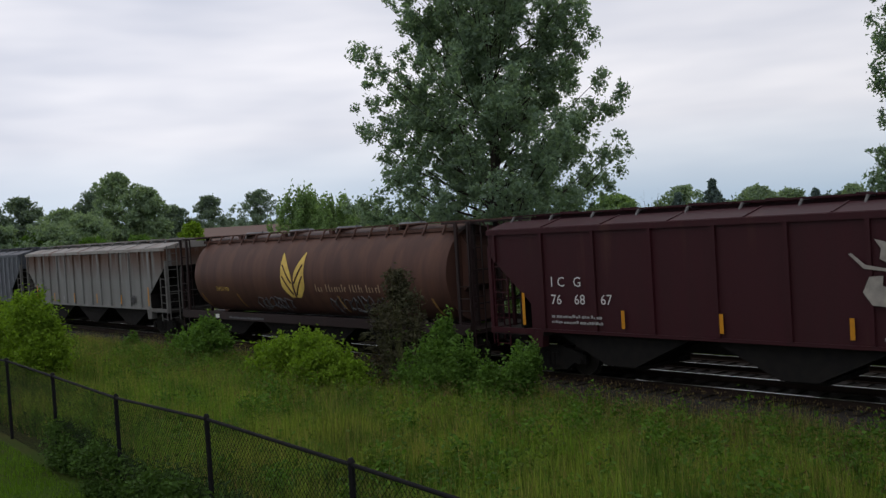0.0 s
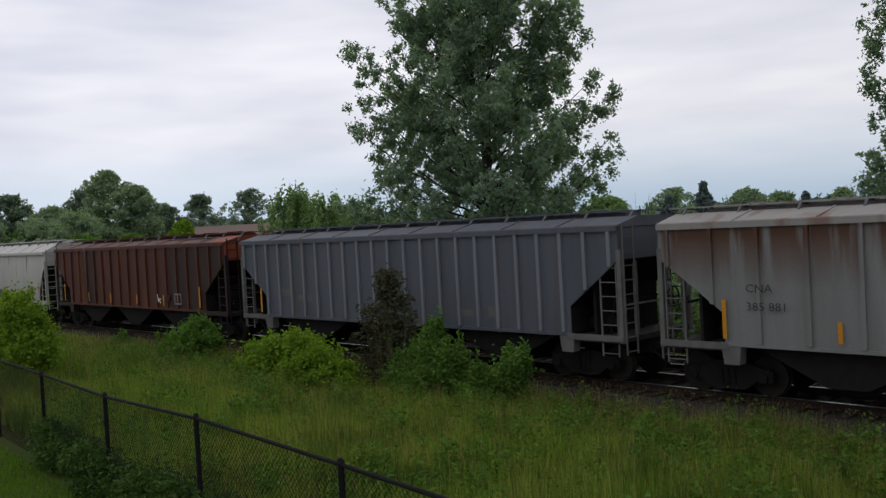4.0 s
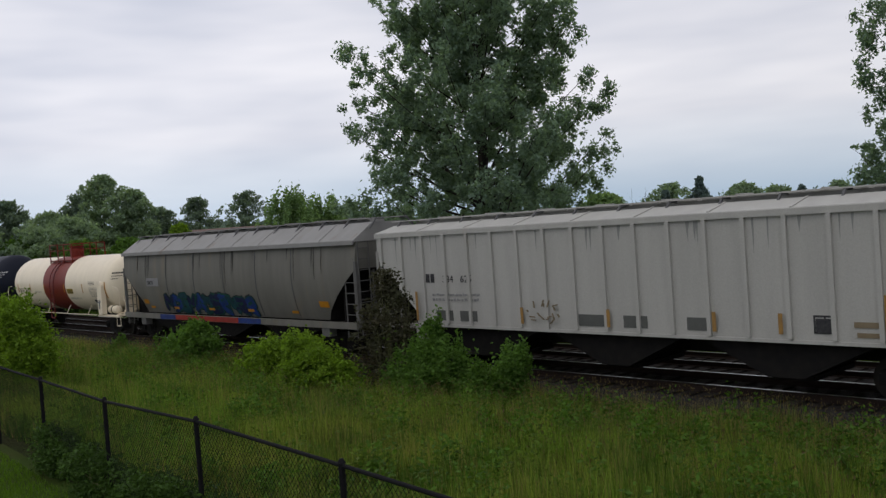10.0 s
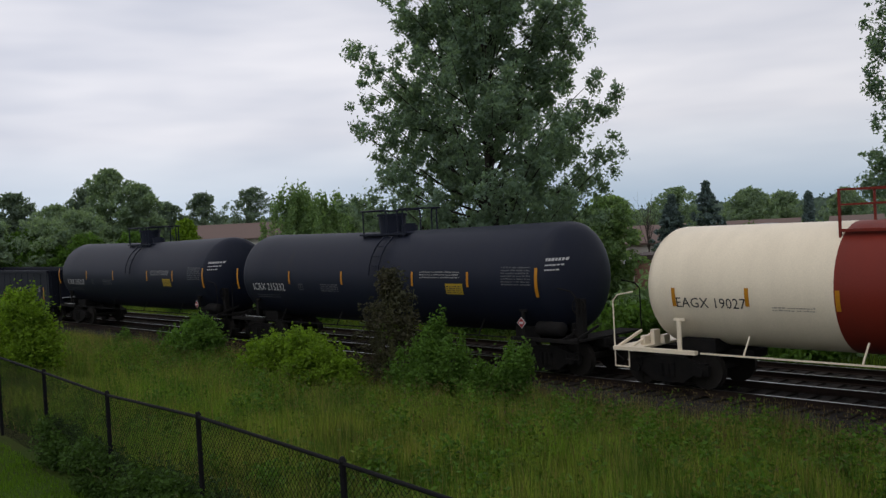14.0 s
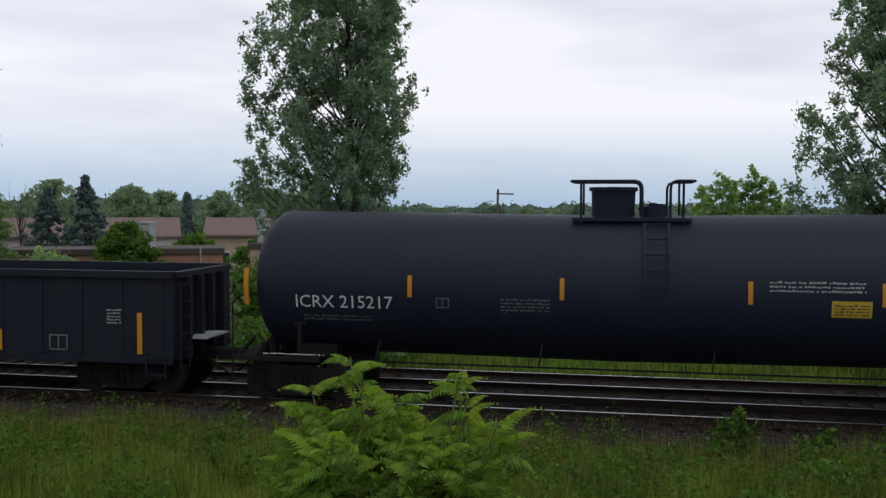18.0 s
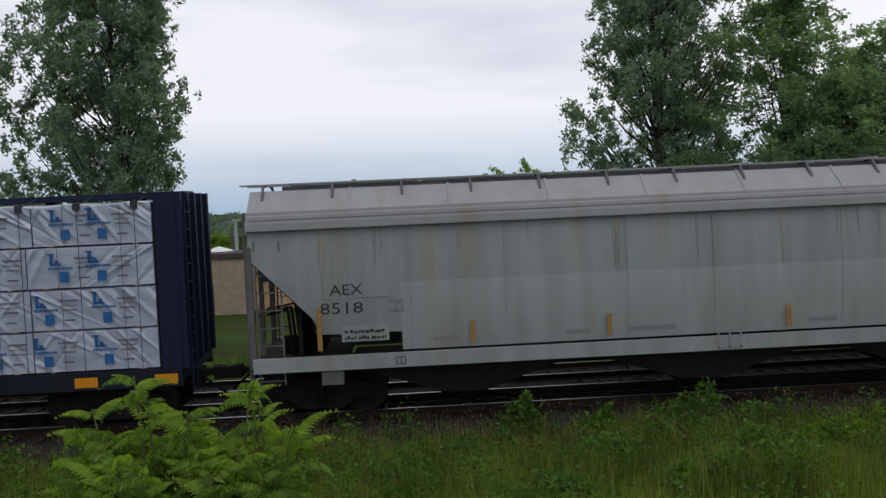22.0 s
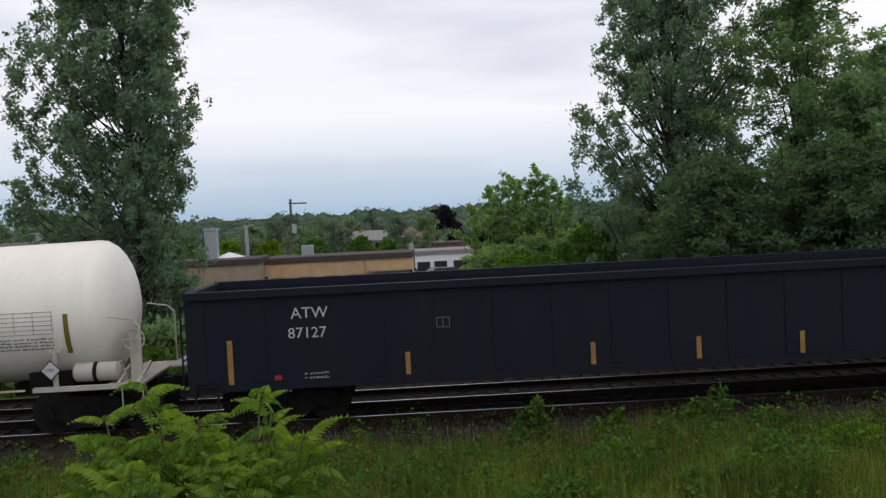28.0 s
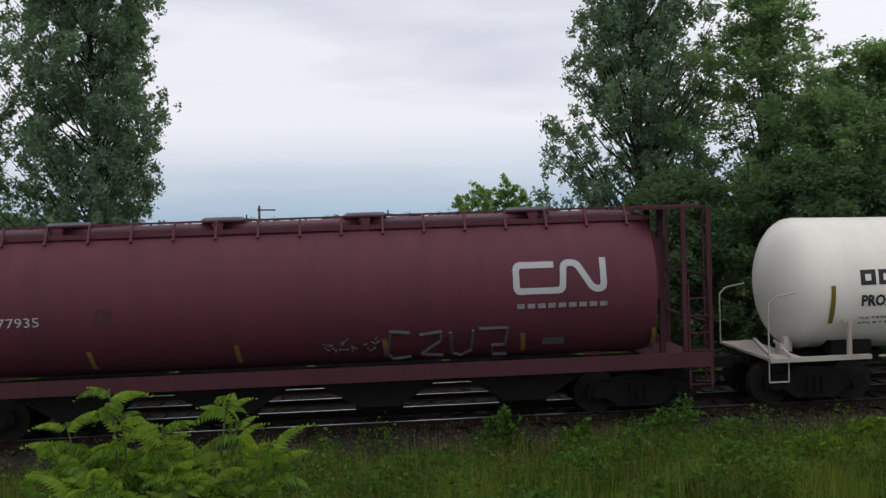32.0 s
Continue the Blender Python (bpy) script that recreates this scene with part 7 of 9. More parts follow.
def build_boxcar():
    car, length = new_car(14, "yellow_boxcar", "mustard yellow boxcar with black double doors and graffiti", "boxcar", inset=2.3)
    a, w, z0, z1 = length / 2 - 0.35, 1.5, 0.98, 5.08
    part("body", Shape().box(-a, a, -w, w, z0, z1), "box_yellow", car)
    part("roof", Shape().prism_x([(-w - 0.05, z1), (w + 0.05, z1), (w, z1 + 0.04), (0, z1 + 0.10), (-w, z1 + 0.04)], -a - 0.03, a + 0.03), "box_roof", car)
    for j in range(15):
        x = -a + 0.7 + (2 * a - 1.4) * j / 14
        part("roof_rib", Shape().prism_x([(-w, z1 + 0.04), (0, z1 + 0.10), (w, z1 + 0.04), (w, z1 + 0.06), (0, z1 + 0.125), (-w, z1 + 0.06)], x - 0.06, x + 0.06), "box_roof", car)
    for s in (-1, 1):
        part("eave_rail", Shape().box(-a, a, s * w - 0.09, s * w + 0.09, z1 - 0.1, z1 + 0.02), "box_yellow", car)
        part("side_sill", Shape().box(-a, a, s * w - 0.05, s * w + 0.05, z0 - 0.06, z0 + 0.08), "box_yellow", car)
        ladder("end_ladder", car, "box_yellow", s * (a + 0.1), s * (a + 0.1), -w + 0.1, -w + 0.55, z0 - 0.3, 2.8)
        ladder("side_ladder", car, "box_yellow", s * (a - 0.12), s * (a - 0.6), -w - 0.1, -w - 0.1, z0 - 0.4, 2.7)
    part("centre_sill", Shape().box(-length / 2 + 0.55, length / 2 - 0.55, -0.3, 0.3, 0.68, 0.98), "steel_black", car)
    for s in (-1, 1):
        for j in range(9):
            z = z0 + 0.35 + j * 0.44
            part("end_rib", Shape().prism_x([(-w + 0.08, z - 0.10), (w - 0.08, z - 0.10), (w - 0.08, z + 0.10), (-w + 0.08, z + 0.10)], min(s * a, s * (a + 0.07)), max(s * a, s * (a + 0.07))), "box_yellow", car)
    door0, door1 = -1.96, 3.17
    for side in (-1, 1):
        for x0, x1, xs in ((-a + 0.25, door0 - 0.1, (-9.35, -8.47, -7.59, -6.71, -5.83, -4.95, -4.07, -3.19, -2.12)), (door1 + 0.1, a - 0.25, (3.32, 3.96, 4.86, 5.76, 6.65, 7.54, 8.43, 9.32))):
            for x in xs:
                y0, y1 = sorted((side * w, side * (w + 0.085)))
                part("side_post", Shape().box(x - 0.05, x + 0.05, y0, y1, z0 + 0.08, z1 - 0.1), "box_yellow", car)
            for z in (1.66, 2.98, 4.3):
                y0, y1 = sorted((side * w, side * (w + 0.10)))
                part("side_band", Shape().box(x0, x1, y0, y1, z - 0.04, z + 0.04), "box_yellow", car)
    part("door_recess", Shape().box(door0 - 0.02, door1 + 0.02, -w - 0.015, -w, z0 + 0.05, z1 - 0.12), "box_black", car)
    for x0, x1 in ((door0, 0.59), (0.61, door1)):
        d = part("door", Shape().box(x0, x1, -w - 0.10, -w - 0.02, z0 + 0.05, z1 - 0.14), "box_black", car, "black sliding plug door")
        for z in (1.5, 2.2, 2.75, 3.9):
            part("door_band", Shape().box(x0 + 0.05, x1 - 0.05, -w - 0.108, -w - 0.10, z - 0.03, z + 0.03), "box_black", d)
        for j in range(3):
            x = x0 + 0.3 + (x1 - x0 - 0.6) * j / 2
            part("lock_bar", Shape().tube((x, -w - 0.112, z0 + 0.1), (x, -w - 0.112, z1 - 0.25), 0.016), "box_black", d)
    part("door_track", Shape().box(-a + 3, a - 3, -w - 0.14, -w - 0.02, z0 - 0.08, z0), "box_black", car)
    yd = -w - 0.138
    yw = -w - 0.17
    for x, lines in ((-1.2, ("CLOSE THIS DOOR", "BEFORE CLOSING", "MAIN DOOR", "", "CIERRE ESTA PUERTA", "ANTES DE CERRAR", "LA PUERTA PRINCIPAL")),
                     (1.2, ("CLOSE AND LOCK", "BOTH DOORS BEFORE", "MOVING CAR", "", "CIERRE Y PONGA", "EL SEGURO EN AMBAS", "PUERTAS ANTES DE", "MOVER EL CARRO"))):
        for j, line in enumerate(lines):
            if line:
                lettering("door_instruction", line, 0.118, x + (18 - len(line)) * 0.03, yw, 4.70 - j * 0.13 + (0.05 if j > 3 else 0), "mark_dim", car, bold=0.004)
    for x in (-0.95, 1.5):
        part("placard", bars(Shape(), x, 1.95, 0.17, 0.17, yd), "mark_red", car)
        part("placard", bars(Shape(), x + 0.3, 2.02, 0.2, 0.22, yd), "mark_white", car)
        text_bars(car, x + 0.25, 2.3, 0.4, 0.2, 2, yd, "mark_dim", 71)
    text_bars(car, 0.3, 2.8, 0.3, 0.14, 2, yd, "mark_white", 72)
    text_bars(car, 1.6, 2.6, 0.6, 0.2, 3, yd, "mark_dim", 73)
    y = -w - 0.088
    lettering("marking", "RAILCAR POOLING EXPERTS", 0.36, 4.24, y, 3.26, "box_black", car, stretch=1.0, bold=0.004)
    s = Shape()
    for bx, bz, bw, bh in ((5.58, 4.06, 1.2, 0.15), (5.86, 3.68, 0.17, 0.38), (6.40, 3.68, 0.17, 0.38)):
        bars(s, bx, bz, bw, bh, y)
    for k, pts in enumerate((((6.78, 4.21), (6.96, 4.21), (7.24, 3.94), (6.98, 3.68), (6.80, 3.68), (7.04, 3.94)), ((7.06, 4.21), (7.13, 4.21), (7.33, 3.97), (7.50, 4.21), (7.36, 4.21), (7.28, 4.08), (7.2, 4.2)), ((7.06, 3.68), (7.2, 3.68), (7.30, 3.84), (7.38, 3.68), (7.52, 3.68), (7.33, 3.92)))):
        s.prism_y(pts[::-1] if k == 0 else pts, y - 0.004 - 0.001 * k, y)
    part("emblem", s, "logo_red", car, "dark red painted emblem")
    for ex in (-6.45, -8.2):
        s = Shape()
        for k in range(2):
            s.prism_y([(ex + k * 0.35, 4.1), (ex + 0.25 + k * 0.35, 4.1), (ex + 0.65 + k * 0.2, 3.4), (ex + 0.4 + k * 0.2, 3.4)], y - 0.004 - 0.002 * k, y)
        part("emblem", s, "logo_blue", car, "blue painted emblem")
        part("emblem_stroke", Shape().prism_y([(ex + 0.05, 3.4), (ex + 0.25, 3.4), (ex + 0.95, 4.05), (ex + 0.75, 4.1)], y - 0.01, y - 0.006), "logo_red", car)
    lettering("marking", "any", 0.28, -5.2, y, 3.95, "box_black", car)
    lettering("marking", "road", 0.28, -5.2, y, 3.68, "box_black", car)
    text_bars(car, 6.9, 2.0, 0.45, 0.62, 6, y, "mark_black", 74)
    text_bars(car, 8.0, 2.05, 0.55, 0.55, 6, y, "mark_black", 75)
    part("vent_panel", Shape().box(5.5, 6.35, y - 0.03, y, 4.52, 4.78), "box_yellow", car)
    part("vent_slot", Shape().box(5.55, 6.0, y - 0.036, y - 0.03, 4.55, 4.62), "mark_black", car)
    part("placard", bars(Shape(), a - 1.0, 1.12, 0.5, 0.2, y), "mark_yellow", car)
    # long low green hill of spray paint with big letters over it
    g = Shape()
    ridge = [(-9.5, 1.02), (-8.6, 1.3), (-7.4, 1.2), (-6.0, 1.5), (-4.6, 1.35), (-3.2, 1.6), (-2.2, 1.25), (-1.0, 1.1), (0.6, 1.25), (1.4, 1.6), (1.9, 2.0), (2.4, 1.85), (3.4, 1.7), (5.2, 1.55), (6.9, 1.75), (7.05, 1.95), (7.9, 1.9), (8.1, 1.55), (8.6, 1.25), (9.5, 1.02)]
    for (x0, h0), (x1, h1) in zip(ridge, ridge[1:]):
        g.add([(x0, y - 0.056, 0.92), (x1, y - 0.056, 0.92), (x1, y - 0.056, h1), (x0, y - 0.056, h0)], [(0, 1, 2, 3)])
    part("graffiti", g, "spray_green", car, "green sprayed background of low hills")
    graffiti(car, -9.3, 0.88, 7.6, 1.55, y - 0.062, ("spray_navy", "spray_blue", "spray_black"), 5, letters=9, back="spray_black", thick=0.21)
    graffiti(car, 2.75, 0.9, 4.15, 1.3, y - 0.062, ("spray_navy", "spray_violet"), 6, letters=7, back="spray_black", thick=0.15)
    graffiti(car, -0.35, 1.05, 1.4, 0.66, y - 0.062, ("spray_navy",), 7, letters=4, back="spray_black", thick=0.08)
    tag = Shape()
    rng = random.Random(31)
    way = [(8.62 + 0.05 * j, 1.46 + (0.13 if j % 2 else -0.11) * rng.uniform(0.6, 1.2)) for j in range(13)] + [(9.2, 1.3), (8.7, 1.33)]
    for (p0, q0), (p1, q1) in zip(way, way[1:]):
        tag.bar((p0, y - 0.066, q0), (p1, y - 0.066, q1), 0.004, 0.026)
    part("paint_tag", tag, "mark_black", car)
    stripes(car, [-6.6, -3.2, 0.8, 3.1, 7.0], 1.35, 0.45, y - 0.085, "stripe_orange", 0.1)


def build_centerbeam():
    car, length = new_car(13, "centerbeam_flatcar", "dark blue centerbeam flatcar stacked with white wrapped lumber", "flatcar", inset=2.3)
    a = length / 2 - 0.65
    part("deck", Shape().box(-a, a, -1.45, 1.45, 0.98, 1.2), "beam_blue", car)
    part("centre_sill", Shape().box(-length / 2 + 0.55, length / 2 - 0.55, -0.3, 0.3, 0.62, 0.98), "steel_black", car)
    for s in (-1, 1):
        # black instead of the car's blue: the deck's shadow is put into it
        part("side_sill", Shape().box(-a, a, s * 1.45 - 0.05, s * 1.45 + 0.05, 0.86, 1.22), "gondola_black", car)
        part("end_bulkhead", Shape().box(min(s * a, s * (a - 0.42)), max(s * a, s * (a - 0.42)), -1.4, 1.4, 1.2, 4.78), "beam_blue", car)
        for y in (-1.3, -0.65, 0, 0.65, 1.3):
            part("bulkhead_post", Shape().box(min(s * a, s * (a + 0.12)), max(s * a, s * (a + 0.12)), y - 0.08, y + 0.08, 1.2, 4.78), "beam_blue", car)
        ladder("end_ladder", car, "beam_blue", s * (a + 0.14), s * (a + 0.14), -1.2, -0.8, 0.7, 4.6)
    part("top_beam", Shape().box(-a, a, -0.42, 0.42, 4.70, 4.82), "beam_blue", car)
    for j in range(12):
        x = -a + 1 + (2 * a - 2) * j / 11
        part("centre_post", Shape().box(x - 0.09, x + 0.09, -0.1, 0.1, 1.2, 4.70), "beam_blue", car)
    rng = random.Random(2)
    h = 0.838
    # each row is packed in bundles of unlike length, with a gap over the middle
    for s in (-1, 1):
        for row in range(4):
            for span0, span1, count in ((-a + 0.45, -1.15, 4), (-1.03, a - 0.45, 5)):
                step = (span1 - span0) / count
                seams = [span0] + [span0 + k * step + rng.uniform(-0.12, 0.12) for k in range(1, count)] + [span1]
                for k in range(count):
                    x0, x1 = seams[k], seams[k + 1] - 0.03
                    z0 = 1.25 + row * (h + 0.012)
                    zt = z0 + h - 0.025
                    y0, y1 = s * 0.14, s * (1.37 + rng.uniform(-0.02, 0.02))
                    # the wrap sags in slanting folds over the timber
                    nx, nz = (96, 40) if s < 0 else (8, 3)
                    pull = rng.choice((-1, 1))
                    folds = [(rng.uniform(x0 - 0.8, x1 + 0.8), pull * rng.uniform(0.5, 2.2) * (1 if rng.random() < 0.86 else -0.5), rng.uniform(0.05, 0.11), rng.choice((1, 1, -0.8)) * rng.uniform(0.008, 0.040) * (1.3 if row == 3 else 1.0)) for _ in range(20)]
                    sh = Shape()
                    grid = []
                    for q in range(nx + 1):
                        x = x0 + (x1 - x0) * q / nx
                        column = []
                        for r in range(nz + 1):
                            z = z0 + (zt - z0) * r / nz
                            bump = sum(d * max(0.0, 1 - abs(x - fx - sl * (z - z0)) / wd) * (0.3 + 0.7 * (z - z0) / h) for fx, sl, wd, d in folds)
                            inset = 0.035 if r == nz else 0.0
                            column.append((x, y1 + s * (bump - inset), z + (0.025 * math.sin(x * 5.1 + row) if r >= nz - 1 and row == 3 else 0)))
                        column.append((x, y0, zt + (0.04 if row == 3 else 0)))
                        column.append((x, y0, z0))
                        grid.append(column)
                    sh.loft_x([c if s > 0 else c[::-1] for c in grid])
                    b = part("wrapped_package", sh, "wrap", car, "white plastic-wrapped lumber bundle")
                    b.data.polygons.foreach_set("use_smooth", [True] * len(b.data.polygons))
                    b.data.set_sharp_from_angle(angle=radians(50))
                    for c in (0.3, x1 - x0 - 0.4):
                        part("bundle_skid", Shape().box(x0 + c, x0 + c + 0.1, min(y0, y1), max(y0, y1), z0 - 0.02, z0), "wood", b)
                    if s > 0:
                        continue
                    yy = y1 - 0.06
                    for c in (rng.uniform(-0.15, 0.5), rng.uniform(1.05, 1.5)):
                        print_, small = Shape(), Shape()
                        x, e = x0 + c, rng.uniform(-0.03, 0.03)
                        for bx, bz, bw, bh in ((0.02, 0.60 + e, 0.07, 0.25), (0.02, 0.56 + e, 0.22, 0.06), (-0.03, 0.82 + e, 0.14, 0.035), (0.12, 0.60 + e, 0.08, 0.09), (0.2, 0.14, 0.18, 0.25), *[(-0.02 + 0.055 * q, 0.465 + e, 0.04, 0.06) for q in range(9)]):
                            l, r = max(x + bx, x0 + 0.02), min(x + bx + bw, x1 - 0.02)
                            if r > l:
                                bars(print_, l, z0 + h * bz, r - l, h * bh, yy)
                        for bx, bz, bw, bh in (*[(0.5 + 0.05 * q, 0.68, 0.036, 0.045) for q in range(8)], *[(0.56 + 0.05 * q, 0.46, 0.036, 0.035) for q in range(6)], (0.58, 0.22, 0.22, 0.03), (0.52, 0.58, 0.16, 0.018), (0.72, 0.58, 0.12, 0.018)):
                            l, r = max(x + bx, x0 + 0.02), min(x + bx + bw, x1 - 0.02)
                            if r > l:
                                bars(small, l, z0 + h * bz, r - l, bh, yy)
                        for nm, sh, m, lb in (("printed_mark", print_, "wrap_blue", "blue print on the wrap"), ("printed_bar", small, "print_grey", "")):
                            if sh.v:
                                part(nm, sh, m, b, lb)
                    for c in (0.62, x1 - x0 - 0.62):
                        part("strap", Shape().box(x0 + c, x0 + c + 0.013, yy - 0.008, yy - 0.004, z0, zt - 0.03), "print_grey", b)
    for k in range(20):
        x = -a + 0.8 + k * (2 * a - 1.6) / 19
        part("tie_down", Shape().bar((x, -1.44, 1.2), (x, -1.43, 4.55), 0.012).bar((x, -1.43, 4.55), (x, -0.42, 4.78), 0.012), "mark_black", car)
        part("corner_guard", Shape().box(x - 0.06, x + 0.06, -1.46, -1.30, 4.50, 4.64), "mark_black", car)
    for x in (-10.9, -9.4, -6.4, -4.6, -1.3, 1.5, 4.6, 6.3, 9.5, 11.1):
        part("reflector", Shape().box(x, x + 0.46, -1.506, -1.502, 0.92, 1.12), "stripe_orange", car)
    lettering("marking", "NOKL", 0.21, -7.55, -1.506, 0.90, "mark_dim", car, stretch=1.15)
    lettering("marking", "736", 0.24, -6.2, -1.508, 0.92, "mark_white", car, stretch=1.1)
    lettering("marking", "991", 0.24, -5.3, -1.508, 0.92, "mark_white", car, stretch=1.1)
    text_bars(car, -3.9, 0.93, 0.9, 0.16, 2, -1.5, "mark_dim", 81)
    text_bars(car, -8.9, 0.95, 1.1, 0.06, 1, -1.5, "mark_dim", 82)
    data_box(car, 5.4, 0.92, 0.36, -1.5)


build_hoppers()
build_round_hoppers()
build_tanks()
build_gondolas()
build_boxcar()
build_centerbeam()


# ---- plants ----
def leaf_quads(centres, size, rng, flat=0.0, aspect=1.5, corners=4):
    """Small pointed leaves at the centres, turned at random; flat > 0 keeps them nearer the level."""
    n = len(centres)
    u = rng.normal(size=(n, 3))
    u[:, 2] *= 1 - flat
    u /= np.linalg.norm(u, axis=1)[:, None] + 1e-9
    w = rng.normal(size=(n, 3))
    v = np.cross(u, w)
    v /= np.linalg.norm(v, axis=1)[:, None] + 1e-9
    s = size * rng.uniform(0.6, 1.3, (n, 1))
    a, b = u * s * aspect * 0.5, v * s * 0.42
    c = np.asarray(centres)
    if corners == 3:
        return np.stack([c - a * 0.8 - b, c - a * 0.8 + b, c + a * 1.2], 1).reshape(-1, 3)
    return np.stack([c - a, c + b * 0.9 - a * 0.1, c + a, c - b * 0.9 - a * 0.1], 1).reshape(-1, 3)


def blob_points(blobs, n, rng, shell=0.55, loose=0.07):
    """Points in a set of ellipsoids (x, y, z, rx, ry, rz), thinning out past their edge."""
    b = np.asarray(blobs, dtype=float)
    vol = (b[:, 3] * b[:, 4] * b[:, 5]) ** 0.72
    pick = rng.choice(len(b), n, p=vol / vol.sum())
    d = rng.normal(size=(n, 3))
    d /= np.linalg.norm(d, axis=1)[:, None]
    r = np.where(rng.random(n) < loose, rng.uniform(0.9, 1.4, n), rng.uniform(shell, 1.0, n) ** 0.7) * (1 + 0.18 * np.sin(d[:, 0] * 7 + d[:, 2] * 5 + pick))
    return b[pick, :3] + d * b[pick, 3:] * r[:, None]


def limbs_to(shape, base, tips, rng, r0, height, trunk_top=0.8, lean=(0, 0)):
    """A tapered trunk with limbs that bend out to the tips."""
    steps = 9
    pts = []
    for k in range(steps + 1):
        u = k / steps
        pts.append(Vector((base[0] + lean[0] * u + 0.12 * math.sin(u * 7 + base[0]), base[1] + lean[1] * u, base[2] + height * trunk_top * u)))
    for k in range(steps):
        shape.tube(pts[k], pts[k + 1], r0 * (1 - 0.85 * k / steps), r0 * (1 - 0.85 * (k + 1) / steps), n=8, caps=False)
    for t in tips:
        t = Vector(t)
        zfrac = min(max((t.z - base[2]) / (height * trunk_top) * rng.uniform(0.35, 0.7), 0.08), 0.95)
        k = zfrac * steps
        p = pts[int(k)].lerp(pts[min(int(k) + 1, steps)], k - int(k))
        mid = p.lerp(t, 0.5) + Vector((rng.uniform(-0.3, 0.3), rng.uniform(-0.3, 0.3), 0.3))
        r = max(r0 * (1 - zfrac) * 0.34, 0.022)
        shape.tube(p, mid, r, r * 0.6, n=6, caps=False)
        shape.tube(mid, t, r * 0.6, r * 0.2, n=5, caps=False)


def crown_blobs(base, height, foot, profile, rng, n, size):
    """Clumps spread through a crown; profile(u) gives how far it reaches to the west and the east at the share u of its height."""
    out = []
    for k in range(n):
        u = (k + rng.uniform(0.2, 0.8)) / n
        left, right = profile(u)
        z = base[2] + foot + (height - foot) * u
        a = rng.uniform(0, 2 * math.pi)
        inner = k % 5 < 2
        reach = rng.uniform(0.0, 0.65) if inner else rng.uniform(0.3, 1.0) ** 0.5
        dx = math.cos(a) * reach
        x = base[0] + (dx * right if dx > 0 else dx * left)
        y = base[1] + math.sin(a) * reach * (left + right) / 2
        s = size * (rng.uniform(0.8, 1.25) if inner else rng.uniform(0.4, 1.05))
        out.append((x, y, z, s * rng.uniform(0.8, 1.3), s, s * rng.uniform(0.55, 0.95)))
    return out


def tree(name, label, x, y, height, foot, profile, leaf, n_leaf, leaf_size, n_blob, blob, seed, r0=0.3, category="tree", group="", lean=(0, 0), shell=0.3, limbs=28, flat=0.0, droop=1.0):
    rng = np.random.default_rng(seed)
    prng = random.Random(seed)
    z = float(ground_z(x, y))
    base = (0, 0, 0)
    ob = thing(name, pose(x, y, z - 0.05), label, category, group)
    blobs = crown_blobs(base, height, foot, profile, prng, n_blob, blob)
    if droop > 1:
        blobs = [(bx, by, bz - 0.5 * rz * droop, rx * 0.55, ry * 0.55, rz * droop) for bx, by, bz, rx, ry, rz in blobs]
    wood = Shape()
    limbs_to(wood, base, [b[:3] for b in prng.sample(blobs, min(limbs, len(blobs)))], prng, r0, height, lean=lean)
    part("trunk", wood, "bark", ob, smooth=True)
    pts = blob_points(blobs, n_leaf, rng, shell)
    pts = pts[pts[:, 2] > 0.3]
    corners = 3 if n_leaf > 30000 else 4
    part("crown", arrays_mesh("crown", leaf_quads(pts, leaf_size, rng, flat, corners=corners), corners, M[leaf]), leaf, ob)
    return ob


